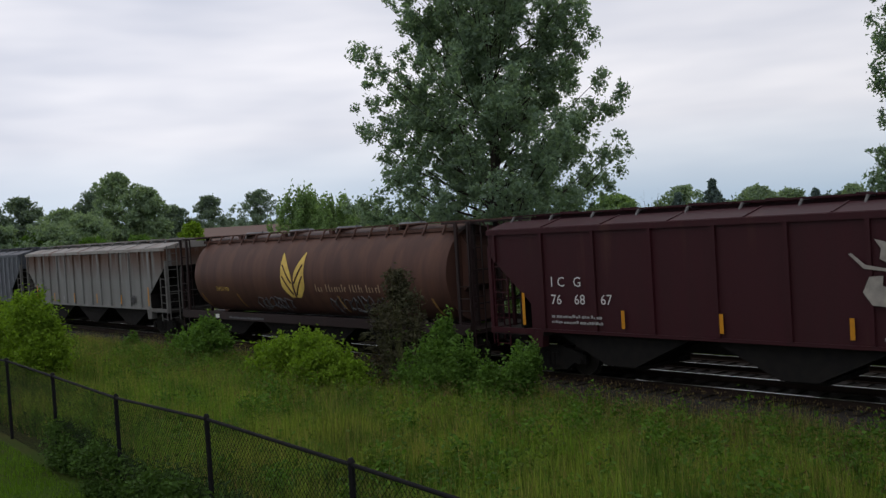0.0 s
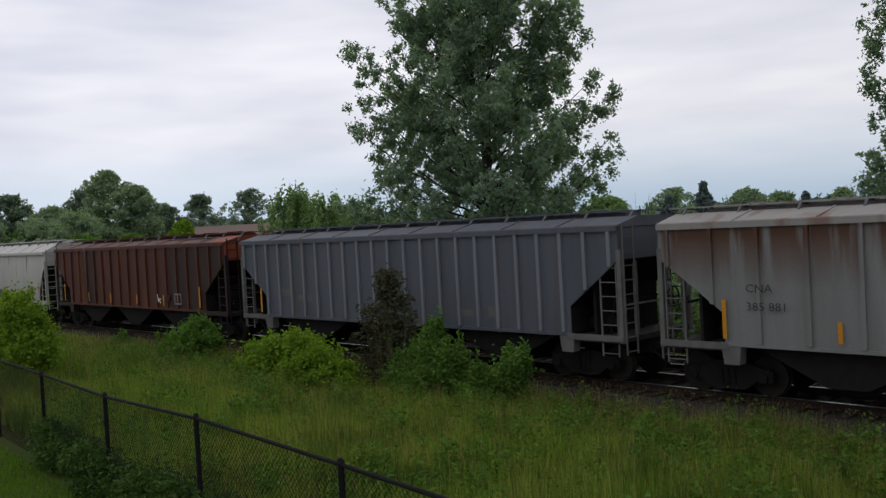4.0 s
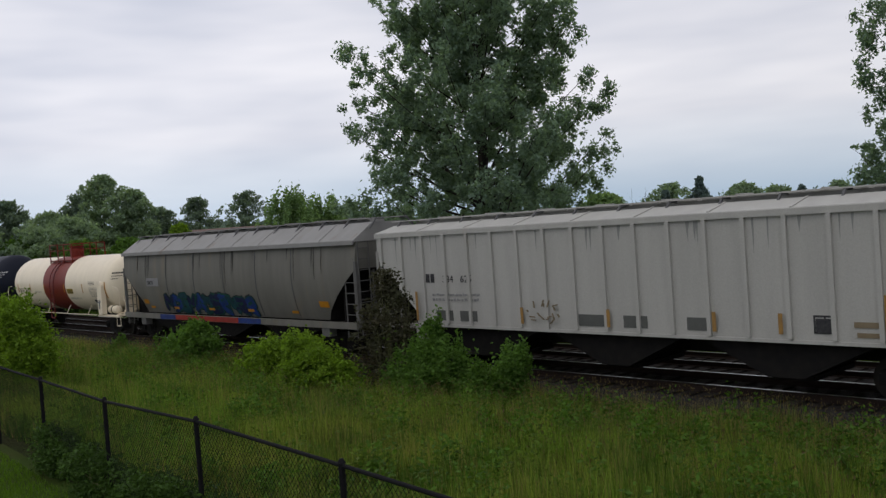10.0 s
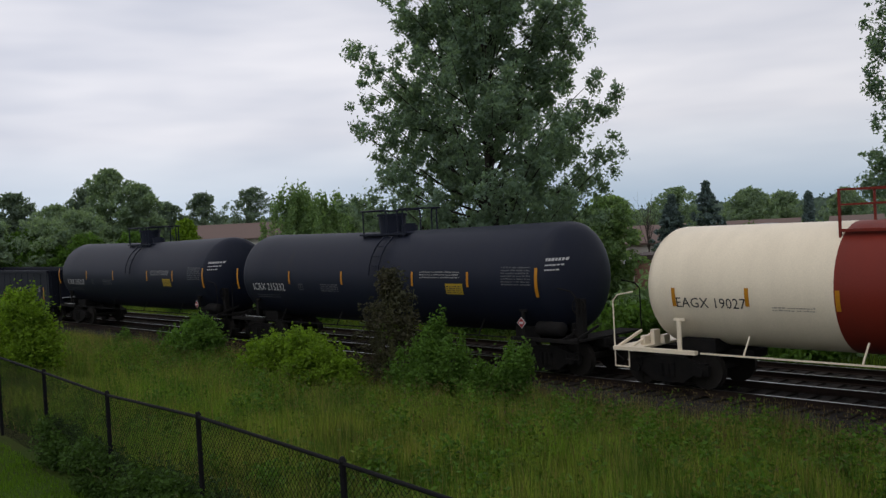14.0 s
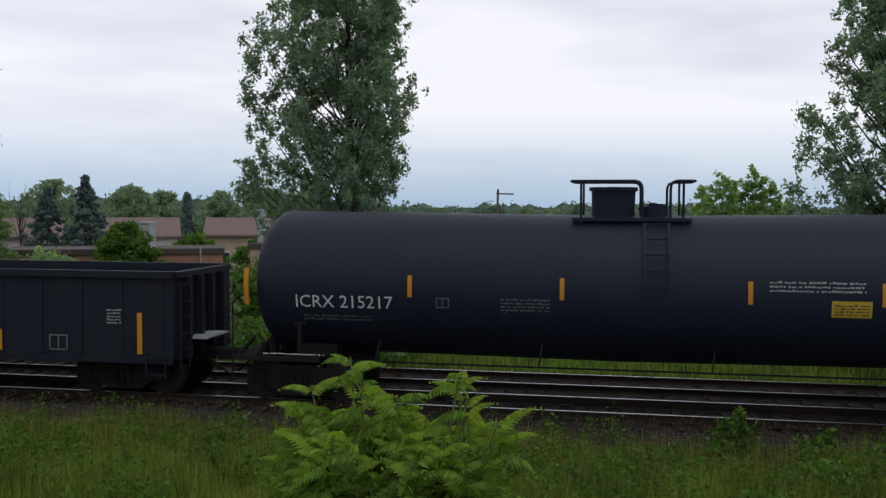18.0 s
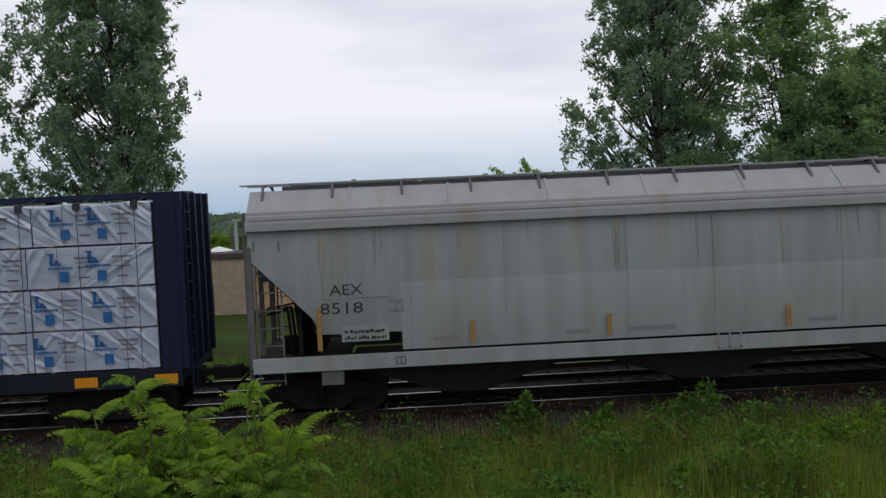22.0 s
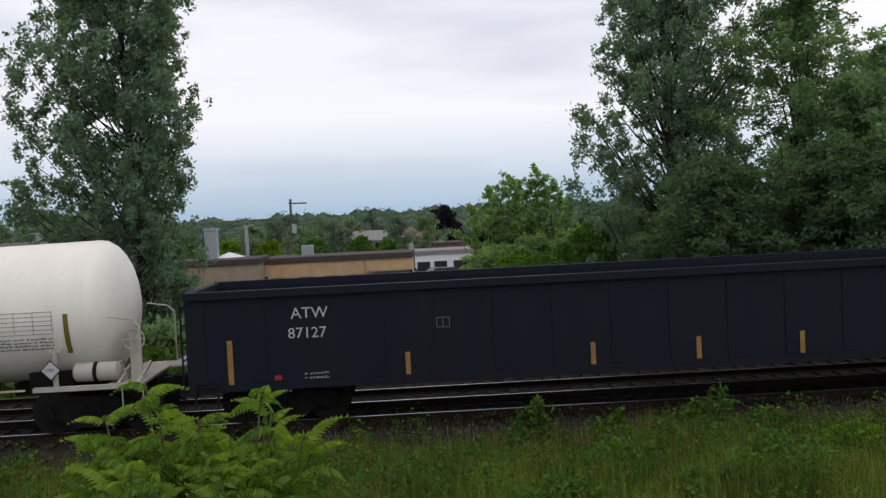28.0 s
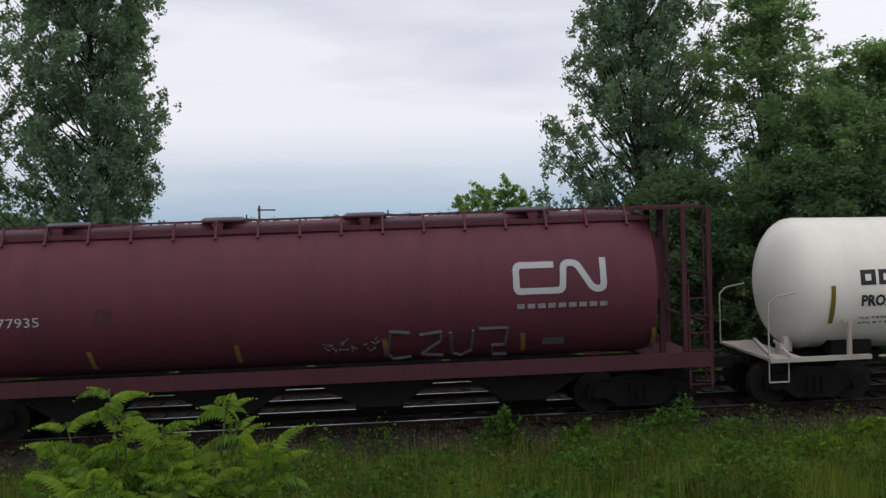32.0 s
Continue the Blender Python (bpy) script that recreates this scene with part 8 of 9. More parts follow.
def swept_tree(name, label, x, y, height, foot, profile, leaf, n_leaf, leaf_size, n_branch, seed, r0=0.3, group="", rise=0.16, clump=0.36):
    """A tree of many limbs that sweep outwards and up, each hung with small clumps of leaves and gaps between."""
    rng = np.random.default_rng(seed)
    prng = random.Random(seed)
    ob = thing(name, pose(x, y, float(ground_z(x, y)) - 0.05), label, "tree", group)
    wood, blobs = Shape(), []
    limbs_to(wood, (0, 0, 0), [], prng, r0, height, 0.92)
    for k in range(n_branch):
        u1 = min((k + prng.uniform(0.1, 0.9)) / n_branch, 1.0)
        u0 = max(u1 - rise * prng.uniform(0.6, 1.5), 0.0)
        left, right = profile(u1)
        a = k * 2.399 + prng.uniform(-0.5, 0.5)
        out = prng.uniform(0.35, 0.7) if k % 5 == 0 else prng.uniform(0.70, 0.97)
        dx = math.cos(a) * out
        tip = Vector((dx * (right if dx > 0 else left), math.sin(a) * out * (left + right) / 2, foot + (height - foot) * u1))
        root = Vector((0.0, 0.0, max(foot * 0.6, foot + (height - foot) * u0 * 0.92)))
        mid = root.lerp(tip, 0.55) + Vector((0, 0, -0.06 * (tip - root).length))
        thick = max(0.25 * r0 * (1.1 - u0), 0.02)
        wood.tube(root, mid, thick, thick * 0.55, n=5, caps=False)
        wood.tube(mid, tip, thick * 0.55, 0.008, n=5, caps=False)
        n = max(4, int((tip - root).length / 0.42))
        for j in range(n):
            t = 0.34 + 0.66 * (j + prng.random()) / n if j else 1.0
            p = root.lerp(mid, t / 0.55) if t < 0.55 else mid.lerp(tip, (t - 0.55) / 0.45)
            s = clump * prng.uniform(0.45, 1.3)
            spread = 0.1 if j == 0 else 0.5
            blobs.append((p.x + spread * prng.uniform(-1.6, 1.6), p.y + spread * prng.uniform(-1.6, 1.6), p.z + spread * prng.uniform(-1, 1), s, s, s * prng.uniform(0.8, 1.5)))
    part("trunk", wood, "bark", ob, smooth=True)
    pts = blob_points(blobs, n_leaf, rng, 0.0, 0.05)
    pts = pts[pts[:, 2] > 0.3]
    part("crown", arrays_mesh("crown", leaf_quads(pts, leaf_size, rng, corners=3), 3, M[leaf]), leaf, ob)
    return ob


def poplar_profile(wl, wr, sway=0.18, seed=0):
    def f(u):
        body = math.sin(min(u * 1.15 + 0.22, 1.0) * math.pi / 2) if u < 0.6 else math.cos((u - 0.6) / 0.4 * math.pi / 2 * 0.86) ** 0.8
        wob = 1 + sway * math.sin(u * 17 + seed) + sway * 0.6 * math.sin(u * 31 + 2 * seed)
        return wl * body * wob, wr * body * (2 - wob)
    return f


def reach(left, right):
    """A crown by its reach to the west and the east at even steps from foot to top."""
    us_l, us_r = np.linspace(0, 1, len(left)), np.linspace(0, 1, len(right))
    return lambda u: (float(np.interp(u, us_l, left)), float(np.interp(u, us_r, right)))


def round_profile(w):
    return lambda u: (w * math.sin(min(max(u, 0.06), 0.97) * math.pi) ** 0.6,) * 2


def tier_profile(w, seed):
    """A broad crown in layered sprays."""
    def f(u):
        body = w * math.sin(min(max(u, 0.08), 0.96) * math.pi) ** 0.5
        tier = 0.82 + 0.18 * math.sin(u * 38 + seed)
        return body * tier, body * (0.82 + 0.18 * math.sin(u * 34 + 2.1 * seed))
    return f


def cone_profile(w):
    return lambda u: (w * (1.0 - u) ** 1.15 + 0.05,) * 2


def at(heading, dist):
    return dist * math.sin(radians(heading)), dist * math.cos(radians(heading))


def build_trees():
    x, y = at(-44.1, 46)
    swept_tree("cottonwood_tree", "tall green cottonwood tree with an airy crown beyond the tracks", x, y, 20.5, 2.2, reach((6.8, 8.2, 7.4, 5.4, 6.6, 7.2, 6.8, 5.6, 4.4, 2.4), (3.4, 4.4, 6.4, 7.4, 7.6, 5.6, 5.4, 5.6, 4.4, 2.4)),
               "leaf_poplar", 170000, 0.135, 190, 11, 0.34, group="cottonwood trees")
    x, y = at(-16.2, 40)
    swept_tree("cottonwood_tree", "tall upright cottonwood tree beside a flat-roofed building", x, y, 19.5, 0.6, reach((2.2, 2.6, 3.5, 5.2, 5.6, 5.0, 4.8, 4.5, 4.0, 2.0), (2.2, 2.2, 2.2, 2.2, 2.4, 3.2, 2.4, 2.8, 2.6, 1.4)),
               "leaf_poplar", 105000, 0.12, 180, 12, 0.26, group="cottonwood trees", clump=0.33)
    x, y = at(15.6, 38)
    swept_tree("cottonwood_tree", "cottonwood tree with dark limbs showing through its leaves", x, y, 19.5, 1.5, reach((3.4, 3.8, 4.1, 4.0, 3.7, 3.0, 2.0, 1.9, 1.8, 1.2), (3.2, 3.4, 3.6, 3.8, 3.8, 3.8, 3.8, 3.8, 3.4, 2.2)),
               "leaf_poplar", 88000, 0.115, 170, 13, 0.34, group="cottonwood trees", clump=0.33)
    for k, (h, d, ht, w, sd) in enumerate(((22.9, 36, 13.0, 3.9, 21), (28.6, 37, 10.8, 4.4, 22), (34.0, 36, 11.0, 4.4, 23), (18.0, 33, 6.4, 3.4, 24), (24.6, 33, 6.6, 3.4, 25), (30.5, 33, 6.8, 3.2, 26), (26.2, 35, 9.0, 3.2, 27))):
        x, y = at(h, d)
        # trees under 8 m take the leaf colour with the shade put in
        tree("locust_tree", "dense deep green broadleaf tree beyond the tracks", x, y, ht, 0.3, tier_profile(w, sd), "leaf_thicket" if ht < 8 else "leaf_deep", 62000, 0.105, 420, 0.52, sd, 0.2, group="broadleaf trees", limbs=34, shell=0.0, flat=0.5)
    # slender suckers that stand over a lower thicket
    for k, (h, d, ht, w) in enumerate(((5.75, 48, 7.7, 0.75), (6.6, 49, 7.4, 0.6), (7.15, 48, 7.6, 0.7), (7.7, 48, 8.1, 0.7), (8.65, 47, 7.2, 0.75), (8.2, 48, 7.5, 0.6), (4.75, 48, 7.1, 0.8), (5.2, 47, 6.6, 0.7), (3.75, 47, 6.2, 0.9), (9.5, 46, 6.2, 0.9), (6.2, 47, 7.4, 0.6))):
        x, y = at(h, d)
        tree("young_tree", "slender fresh green tree behind the railway", x, y, ht, 0.2, poplar_profile(w * 0.85, w * 0.85, 0.3, 31 + k), "leaf_young", 3600, 0.12, 70, 0.24, 31 + k, 0.06, group="young trees", limbs=16, shell=0.0)
    for k, (h, d, ht, w, m) in enumerate(((4.9, 46, 4.0, 1.7, "leaf_young"), (7.2, 46, 4.3, 1.8, "leaf_young"), (9.8, 45, 4.5, 1.9, "leaf_young"), (11.6, 43, 5.4, 2.4, "leaf_mid"), (12.8, 40, 4.8, 2.2, "leaf_mid"), (7.2, 42, 3.2, 2.0, "leaf_mid"), (6.0, 44, 3.4, 1.6, "leaf_bright"))):
        x, y = at(h, d)
        tree("young_tree", "small bushy green tree behind the railway", x, y, ht, 0.2, poplar_profile(w, w, 0.25, 51 + k), m, 22000, 0.12, 260, 0.36, 51 + k, 0.08, group="young trees", limbs=16, shell=0.0)
    # low growth along the far side of the railway
    for k, h in enumerate((-70, -66, -63, -60, -57, -54.5, -51, -48, -45.5, -42, -39, -36, -33.5, -30, -27, -24.6, -21, -18.5, -15)):
        d = 30.5 / math.cos(radians(h)) + 3 * math.sin(k * 2.1)
        x, y = at(h, d)
        tree("roadside_shrub", "tangled green shrub beyond the tracks", x, y, 2.5 + 0.9 * math.sin(k * 1.7) + (1.2 if h < -42 and not -62 < h < -56 else -0.6 if -41 < h < -35 else 0), 0.1, round_profile(2.4), "leaf_mid" if k % 3 else "leaf_deep", 4600, 0.17, 60, 0.6, 60 + k, 0.06, "shrub", "shrubs beyond the tracks", limbs=10, shell=0.0)
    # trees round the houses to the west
    for k, (h, d, ht, w, m, kind) in enumerate(((-74.2, 112, 9.0, 3.6, "leaf_hazed", "p"), (-71.6, 110, 9.8, 3.4, "leaf_hazed_dark", "p"), (-69.4, 105, 8.4, 3.4, "leaf_hazed", "p"), (-67.9, 118, 10.8, 3.0, "leaf_hazed_dark", "p"), (-66.5, 100, 11.4, 3.2, "leaf_hazed", "p"),
                                                (-64.9, 98, 10.0, 2.6, "leaf_hazed", "p"), (-63.4, 130, 10.0, 3.2, "leaf_hazed_dark", "p"), (-61.3, 150, 12.0, 3.6, "leaf_hazed_dark", "p"), (-58.6, 165, 13.2, 5.2, "leaf_hazed_dark", "p"), (-55.9, 98, 9.8, 4.0, "leaf_mid", "w"),
                                                (-54.2, 102, 9.4, 4.0, "leaf_mid", "w"), (-52.2, 108, 8.8, 3.6, "leaf_hazed", "p"), (-33.2, 130, 9.0, 5.0, "leaf_mid", "r"), (-34.8, 95, 8.8, 0.9, "bare", "b"),
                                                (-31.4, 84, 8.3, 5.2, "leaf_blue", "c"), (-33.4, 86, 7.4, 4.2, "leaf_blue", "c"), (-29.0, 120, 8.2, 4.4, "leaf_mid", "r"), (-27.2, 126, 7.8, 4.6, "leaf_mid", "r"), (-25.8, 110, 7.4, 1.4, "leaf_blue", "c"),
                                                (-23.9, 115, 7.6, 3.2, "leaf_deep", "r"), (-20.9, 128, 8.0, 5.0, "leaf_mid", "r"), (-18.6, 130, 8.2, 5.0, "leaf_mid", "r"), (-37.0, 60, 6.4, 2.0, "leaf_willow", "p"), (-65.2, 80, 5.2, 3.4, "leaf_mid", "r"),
                                                (-62.4, 84, 6.2, 1.7, "leaf_bright", "r"), (-64.0, 75, 4.4, 2.0, "leaf_mid", "r"), (-29.2, 60, 4.6, 2.0, "leaf_mid", "r"), (-67.8, 78, 5.0, 3.0, "leaf_mid", "r"), (-68.2, 84, 7.0, 3.2, "leaf_hazed", "p"), (-70.4, 82, 6.4, 3.4, "leaf_hazed", "p"), (-55.3, 130, 9.0, 3.8, "leaf_hazed_dark", "r"), (-72.8, 82, 6.2, 3.4, "leaf_hazed", "p"), (-37.0, 110, 8.0, 4.6, "leaf_hazed", "r"), (-71, 82, 5.4, 3.4, "leaf_mid", "r"))):
        x, y = at(h, d)
        if kind == "b":
            z = float(ground_z(x, y))
            ob = thing("bare_tree", pose(x, y, z), "bare leafless tree top among green trees", "tree")
            s = Shape()
            rng = random.Random(9)
            limbs_to(s, (0, 0, 0), [(rng.uniform(-1.6, 1.6), rng.uniform(-1, 1), ht * rng.uniform(0.75, 1.05)) for _ in range(26)], rng, 0.14, ht)
            part("trunk", s, "bark", ob)
            continue
        prof = {"r": round_profile(w), "c": cone_profile(w), "p": poplar_profile(w, w, 0.15, k), "w": reach((w * 0.9, w, w * 1.05, w, w * 0.85, w * 0.5), (w * 0.9, w, w * 1.05, w, w * 0.8, w * 0.45))}[kind]
        nm = {"r": "garden_tree", "c": "spruce_tree", "p": "garden_tree", "w": "willow_tree"}[kind]
        lb = {"r": "rounded green tree among the houses", "c": "pointed dark conifer among the houses", "p": "tall green tree among the houses", "w": "drooping pale green willow tree"}[kind]
        # round trees past 85 m take the leaf colour paled for haze
        tree(nm, lb, x, y, ht * 1.1, 0.3, prof, {"w": "leaf_willow", "r": "leaf_hazed" if d > 85 and m != "leaf_hazed_dark" else m}.get(kind, m), 15000, 0.25 if d > 90 else 0.2, 230, (0.66 if d > 90 else 0.52) * (0.5 if kind == "c" else 1.0), 100 + k, 0.16, group="garden trees", limbs=10, shell=0.45, droop=2.8 if kind == "w" else 1.0)


def build_far_woods():
    """The wooded rise along the horizon."""
    rng = np.random.default_rng(77)
    blobs = []
    for k in range(1300):
        h = rng.uniform(-80, 48)
        d = rng.uniform(170, 330)
        if h < -40 and d < 220:
            d += 60
        x, y = at(h, d)
        top = float(rng.uniform(5.4, 9.6)) * (1.0 if h < -22 else 0.88) + (2.6 if h < -49 else 0.0)
        blobs.append((x, y, -3 + top * 0.5, top * 0.42, top * 0.42, top * 0.5))
    pts = blob_points(blobs, 200000, rng, 0.72, 0.0)
    pts = pts[pts[:, 2] > -3]
    quads = [leaf_quads(pts, 0.5, rng)]
    # the dense inside of each crown
    for bx, by, bz, rx, ry, rz in blobs:
        for i in range(4):
            for j in range(9):
                for di, dj in ((0, 0), (0, 1), (1, 1), (1, 0)):
                    v, u = math.pi * (i + di) / 4 - math.pi / 2, 2 * math.pi * (j + dj) / 9
                    q = 0.93 + 0.08 * math.sin(5 * u + 3 * v + bx)
                    quads.append([(bx + rx * q * math.cos(v) * math.cos(u), by + ry * q * math.cos(v) * math.sin(u), bz + rz * q * math.sin(v))])
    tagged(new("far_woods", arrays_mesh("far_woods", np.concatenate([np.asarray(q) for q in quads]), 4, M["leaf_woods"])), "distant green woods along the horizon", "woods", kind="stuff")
    x, y = at(1.9, 160)
    tree("copper_beech_tree", "dark purple tree among distant houses", x, y, 7.2, 0.2, round_profile(2.9), "leaf_purple", 5000, 0.4, 70, 0.9, 301, 0.25)
    for k, (h, d, ht, m) in enumerate(((-11.0, 88, 4.8, "leaf_bright"), (-8.6, 92, 4.4, "leaf_bright"), (-13.5, 95, 5.0, "leaf_mid"), (-6.0, 110, 4.0, "leaf_mid"), (-3.2, 118, 3.8, "leaf_mid"), (-1.6, 105, 3.6, "leaf_mid"), (-21.5, 72, 4.2, "leaf_mid"), (-25.5, 70, 4.4, "leaf_mid"), (-1.4, 76, 3.0, "leaf_bright"), (-9.6, 125, 5.8, "leaf_hazed"), (-8.2, 135, 6.2, "leaf_hazed_dark"), (-6.8, 120, 5.6, "leaf_hazed"), (-4.8, 130, 5.8, "leaf_hazed_dark"), (-3.9, 142, 6.4, "leaf_hazed"), (-1.0, 135, 6.0, "leaf_hazed_dark"), (0.9, 142, 6.2, "leaf_hazed"), (-7.5, 150, 7.0, "leaf_hazed_dark"), (-5.6, 150, 6.8, "leaf_hazed"), (-2.4, 165, 7.2, "leaf_hazed_dark"), (2.0, 50, 1.1, "leaf_bright"), (3.9, 56, 2.4, "leaf_mid"))):
        x, y = at(h, d)
        tree("yard_tree", "bright green yard tree behind a low building", x, y, ht, 0.3, round_profile(ht * 0.5), m, 4500, 0.24, 80, 0.6, 320 + k, 0.12, group="yard trees", limbs=10)


def grass_patch(name, label, material, n, xr, yr, h0, h1, width, seed, keep=None, lean=0.35, kind="stuff"):
    rng = np.random.default_rng(seed)
    x, y = rng.uniform(*xr, n), rng.uniform(*yr, n)
    clump = 0.5 + 0.5 * np.sin(x * 1.3 + np.sin(y * 1.1) * 2) * np.cos(y * 0.9 + x * 0.4)
    k = rng.random(n) < 0.55 + 0.45 * clump
    if keep is not None:
        k &= keep(x, y)
    x, y, clump = x[k], y[k], clump[k]
    m = len(x)
    z = ground_z(x, y)
    tuft = 0.5 + 0.5 * np.sin(x * 3.7 + 1.3 * np.sin(y * 2.9)) * np.sin(y * 3.1 + 1.1 * np.sin(x * 2.3))
    h = rng.uniform(h0, h1, m) * (0.5 + 0.45 * clump + 0.45 * tuft)
    a = rng.uniform(0, 2 * math.pi, m)
    w = width * rng.uniform(0.6, 1.4, m)
    b = rng.uniform(0, 2 * math.pi, m)
    l = h * lean * rng.uniform(0.1, 1.0, m)
    dx, dy = np.cos(a) * w / 2, np.sin(a) * w / 2
    lx, ly = np.cos(b) * l, np.sin(b) * l
    p0 = np.stack([x - dx, y - dy, z - 0.02], -1)
    p1 = np.stack([x + dx, y + dy, z - 0.02], -1)
    p2 = np.stack([x + lx, y + ly, z + h], -1)
    v = np.stack([p0, p1, p2], 1).reshape(-1, 3)
    return tagged(new(name, arrays_mesh(name, v, 3, M[material])), label, "grass", kind=kind)


def fence_y(x):
    return 4.4 - 0.079 * x


def build_grass():
    beyond = lambda x, y: (y > fence_y(x) + 0.3) & (x > -1.25 * y - 42) & (np.abs(x + 8) < 60)
    grass_patch("tall_grass", "tall rough green grass on the railway bank", "grass", 230000, (-62, 22), (4.6, 18.6), 0.30, 0.72, 0.020, 1, beyond)
    grass_patch("near_tall_grass", "tall rough green grass near the fence", "grass", 150000, (-34, 14), (6.5, 14.5), 0.28, 0.65, 0.014, 2, beyond)
    grass_patch("seeding_grass", "pale seeding grass stalks among green grass", "grass_dry", 60000, (-40, 20), (5.0, 18.4), 0.40, 0.8, 0.011, 3, beyond, 0.25)
    grass_patch("track_weeds", "rough weeds along the ballast edge", "grass_dry", 14000, (-60, 22), (17.2, 18.7), 0.35, 0.8, 0.018, 4, None, 0.3)
    grass_patch("lawn_grass", "short bright mown lawn inside the fence", "lawn", 150000, (-34, -6), (2.5, 7.2), 0.04, 0.10, 0.014, 5, lambda x, y: y < fence_y(x) - 0.25, 0.5)
    grass_patch("far_side_grass", "green grass beyond the second track", "grass", 40000, (-70, 40), (26.8, 33), 0.25, 0.6, 0.03, 6)


def build_bank_weeds():
    """Broad-leaved weeds that grow through the rough grass."""
    rng = np.random.default_rng(88)
    n = 1500
    x, y = rng.uniform(-36, 13, n), rng.uniform(6.5, 18.4, n)
    keep = y > fence_y(x) + 0.5
    x, y = x[keep], y[keep]
    h = rng.uniform(0.25, 0.85, len(x)) * np.interp(y, [6, 14, 18], [0.7, 1.0, 1.1])
    r = rng.uniform(0.10, 0.40, len(x))
    z = ground_z(x, y)
    blobs = np.stack([x, y, z + h * 0.55, r, r, h * 0.6], -1)
    pts = blob_points(blobs, 130000, rng, 0.1)
    tagged(new("bank_weeds", arrays_mesh("bank_weeds", leaf_quads(pts, 0.062, rng, 0.3), 4, M["leaf_weed"])), "broad-leaved green weeds among rough grass", "weeds", kind="stuff")


def build_seed_heads():
    """Brown and straw seed heads over the tall grass, thickest beside the ballast."""
    rng = np.random.default_rng(91)
    n = 22000
    x, y = rng.uniform(-40, 16, n), 18.6 - 8.0 * rng.uniform(0, 1, n) ** 2.6
    keep = y > fence_y(x) + 0.6
    x, y = x[keep], y[keep]
    z = ground_z(x, y) + rng.uniform(0.35, 0.85, len(x))
    tip = leaf_quads(np.stack([x, y, z], -1), 0.03, rng, -1.6, 2.2)
    tagged(new("seed_heads", arrays_mesh("seed_heads", tip, 4, M["seed"])), "red-brown seed heads over the tall grass", "grass", kind="stuff")


def shrub(name, label, x, y, blobs, leaf, n, size, seed, group="", stems=14, shoots=0):
    """A leafy shrub made of leaf clumps given about its foot."""
    rng = np.random.default_rng(seed)
    prng = random.Random(seed)
    z = float(ground_z(x, y))
    ob = thing(name, pose(x, y, z), label, "shrub", group)
    wood = Shape()
    for k in range(stems):
        b = prng.choice(blobs)
        tip = Vector(b[:3]) + Vector((prng.uniform(-1, 1) * b[3] * 0.7, prng.uniform(-1, 1) * b[4] * 0.7, prng.uniform(0, 0.8) * b[5]))
        foot = Vector((b[0] * 0.4 + prng.uniform(-0.1, 0.1), b[1] * 0.4, 0))
        mid = foot.lerp(tip, 0.5) + Vector((0, 0, 0.12))
        wood.tube(foot, mid, 0.025, 0.016, n=5, caps=False)
        wood.tube(mid, tip, 0.016, 0.006, n=5, caps=False)
    part("woody_stem", wood, "stem", ob)
    sub = []
    for b in blobs:
        for j in range(13):
            d = Vector((prng.gauss(0, 1), prng.gauss(0, 1), prng.gauss(0.25, 1))).normalized()
            q = prng.uniform(0.24, 0.46)
            sub.append((b[0] + d.x * b[3] * 0.8, b[1] + d.y * b[4] * 0.8, b[2] + d.z * b[5] * 0.85, b[3] * q, b[4] * q, b[5] * q))
    # upright young shoots
    for k in range(shoots):
        b = prng.choice(blobs)
        sub.append((b[0] + prng.uniform(-0.8, 0.8) * b[3], b[1] + prng.uniform(-0.6, 0.6) * b[4], b[2] + b[5] * prng.uniform(0.55, 1.0), 0.13, 0.13, prng.uniform(0.22, 0.45)))
    pts = np.concatenate([blob_points(blobs, n // 3, rng, 0.2), blob_points(sub, n - n // 3, rng, 0.1)])
    pts = pts[pts[:, 2] > 0.02]
    part("foliage", arrays_mesh("foliage", leaf_quads(pts, size, rng, 0.3), 4, M[leaf]), leaf, ob)
    return ob


def frond(n=10, length=0.46):
    """One feathery compound leaf: an arching stalk with pairs of long drooping leaflets."""
    v = []
    for k in range(n):
        u = (k + 0.8) / n
        x, z = length * u, 0.20 * u - 0.40 * u * u
        ll = 0.135 * math.sin(min(u * 0.9 + 0.25, 1.0) * math.pi) ** 0.6 + 0.035
        for s in (-1, 1):
            tip = (x + ll * 0.35, s * ll * 0.66, z - 0.72 * ll)
            v += [(x - 0.010, 0, z), (x + 0.034, s * ll * 0.40, z - 0.12 * ll), tip, (x - 0.012, s * ll * 0.42, z - 0.26 * ll)]
    v += [(0, -0.006, 0), (0, 0.006, 0), (length, 0.003, -0.2), (length, -0.003, -0.2)]
    return np.array(v, dtype=np.float32)


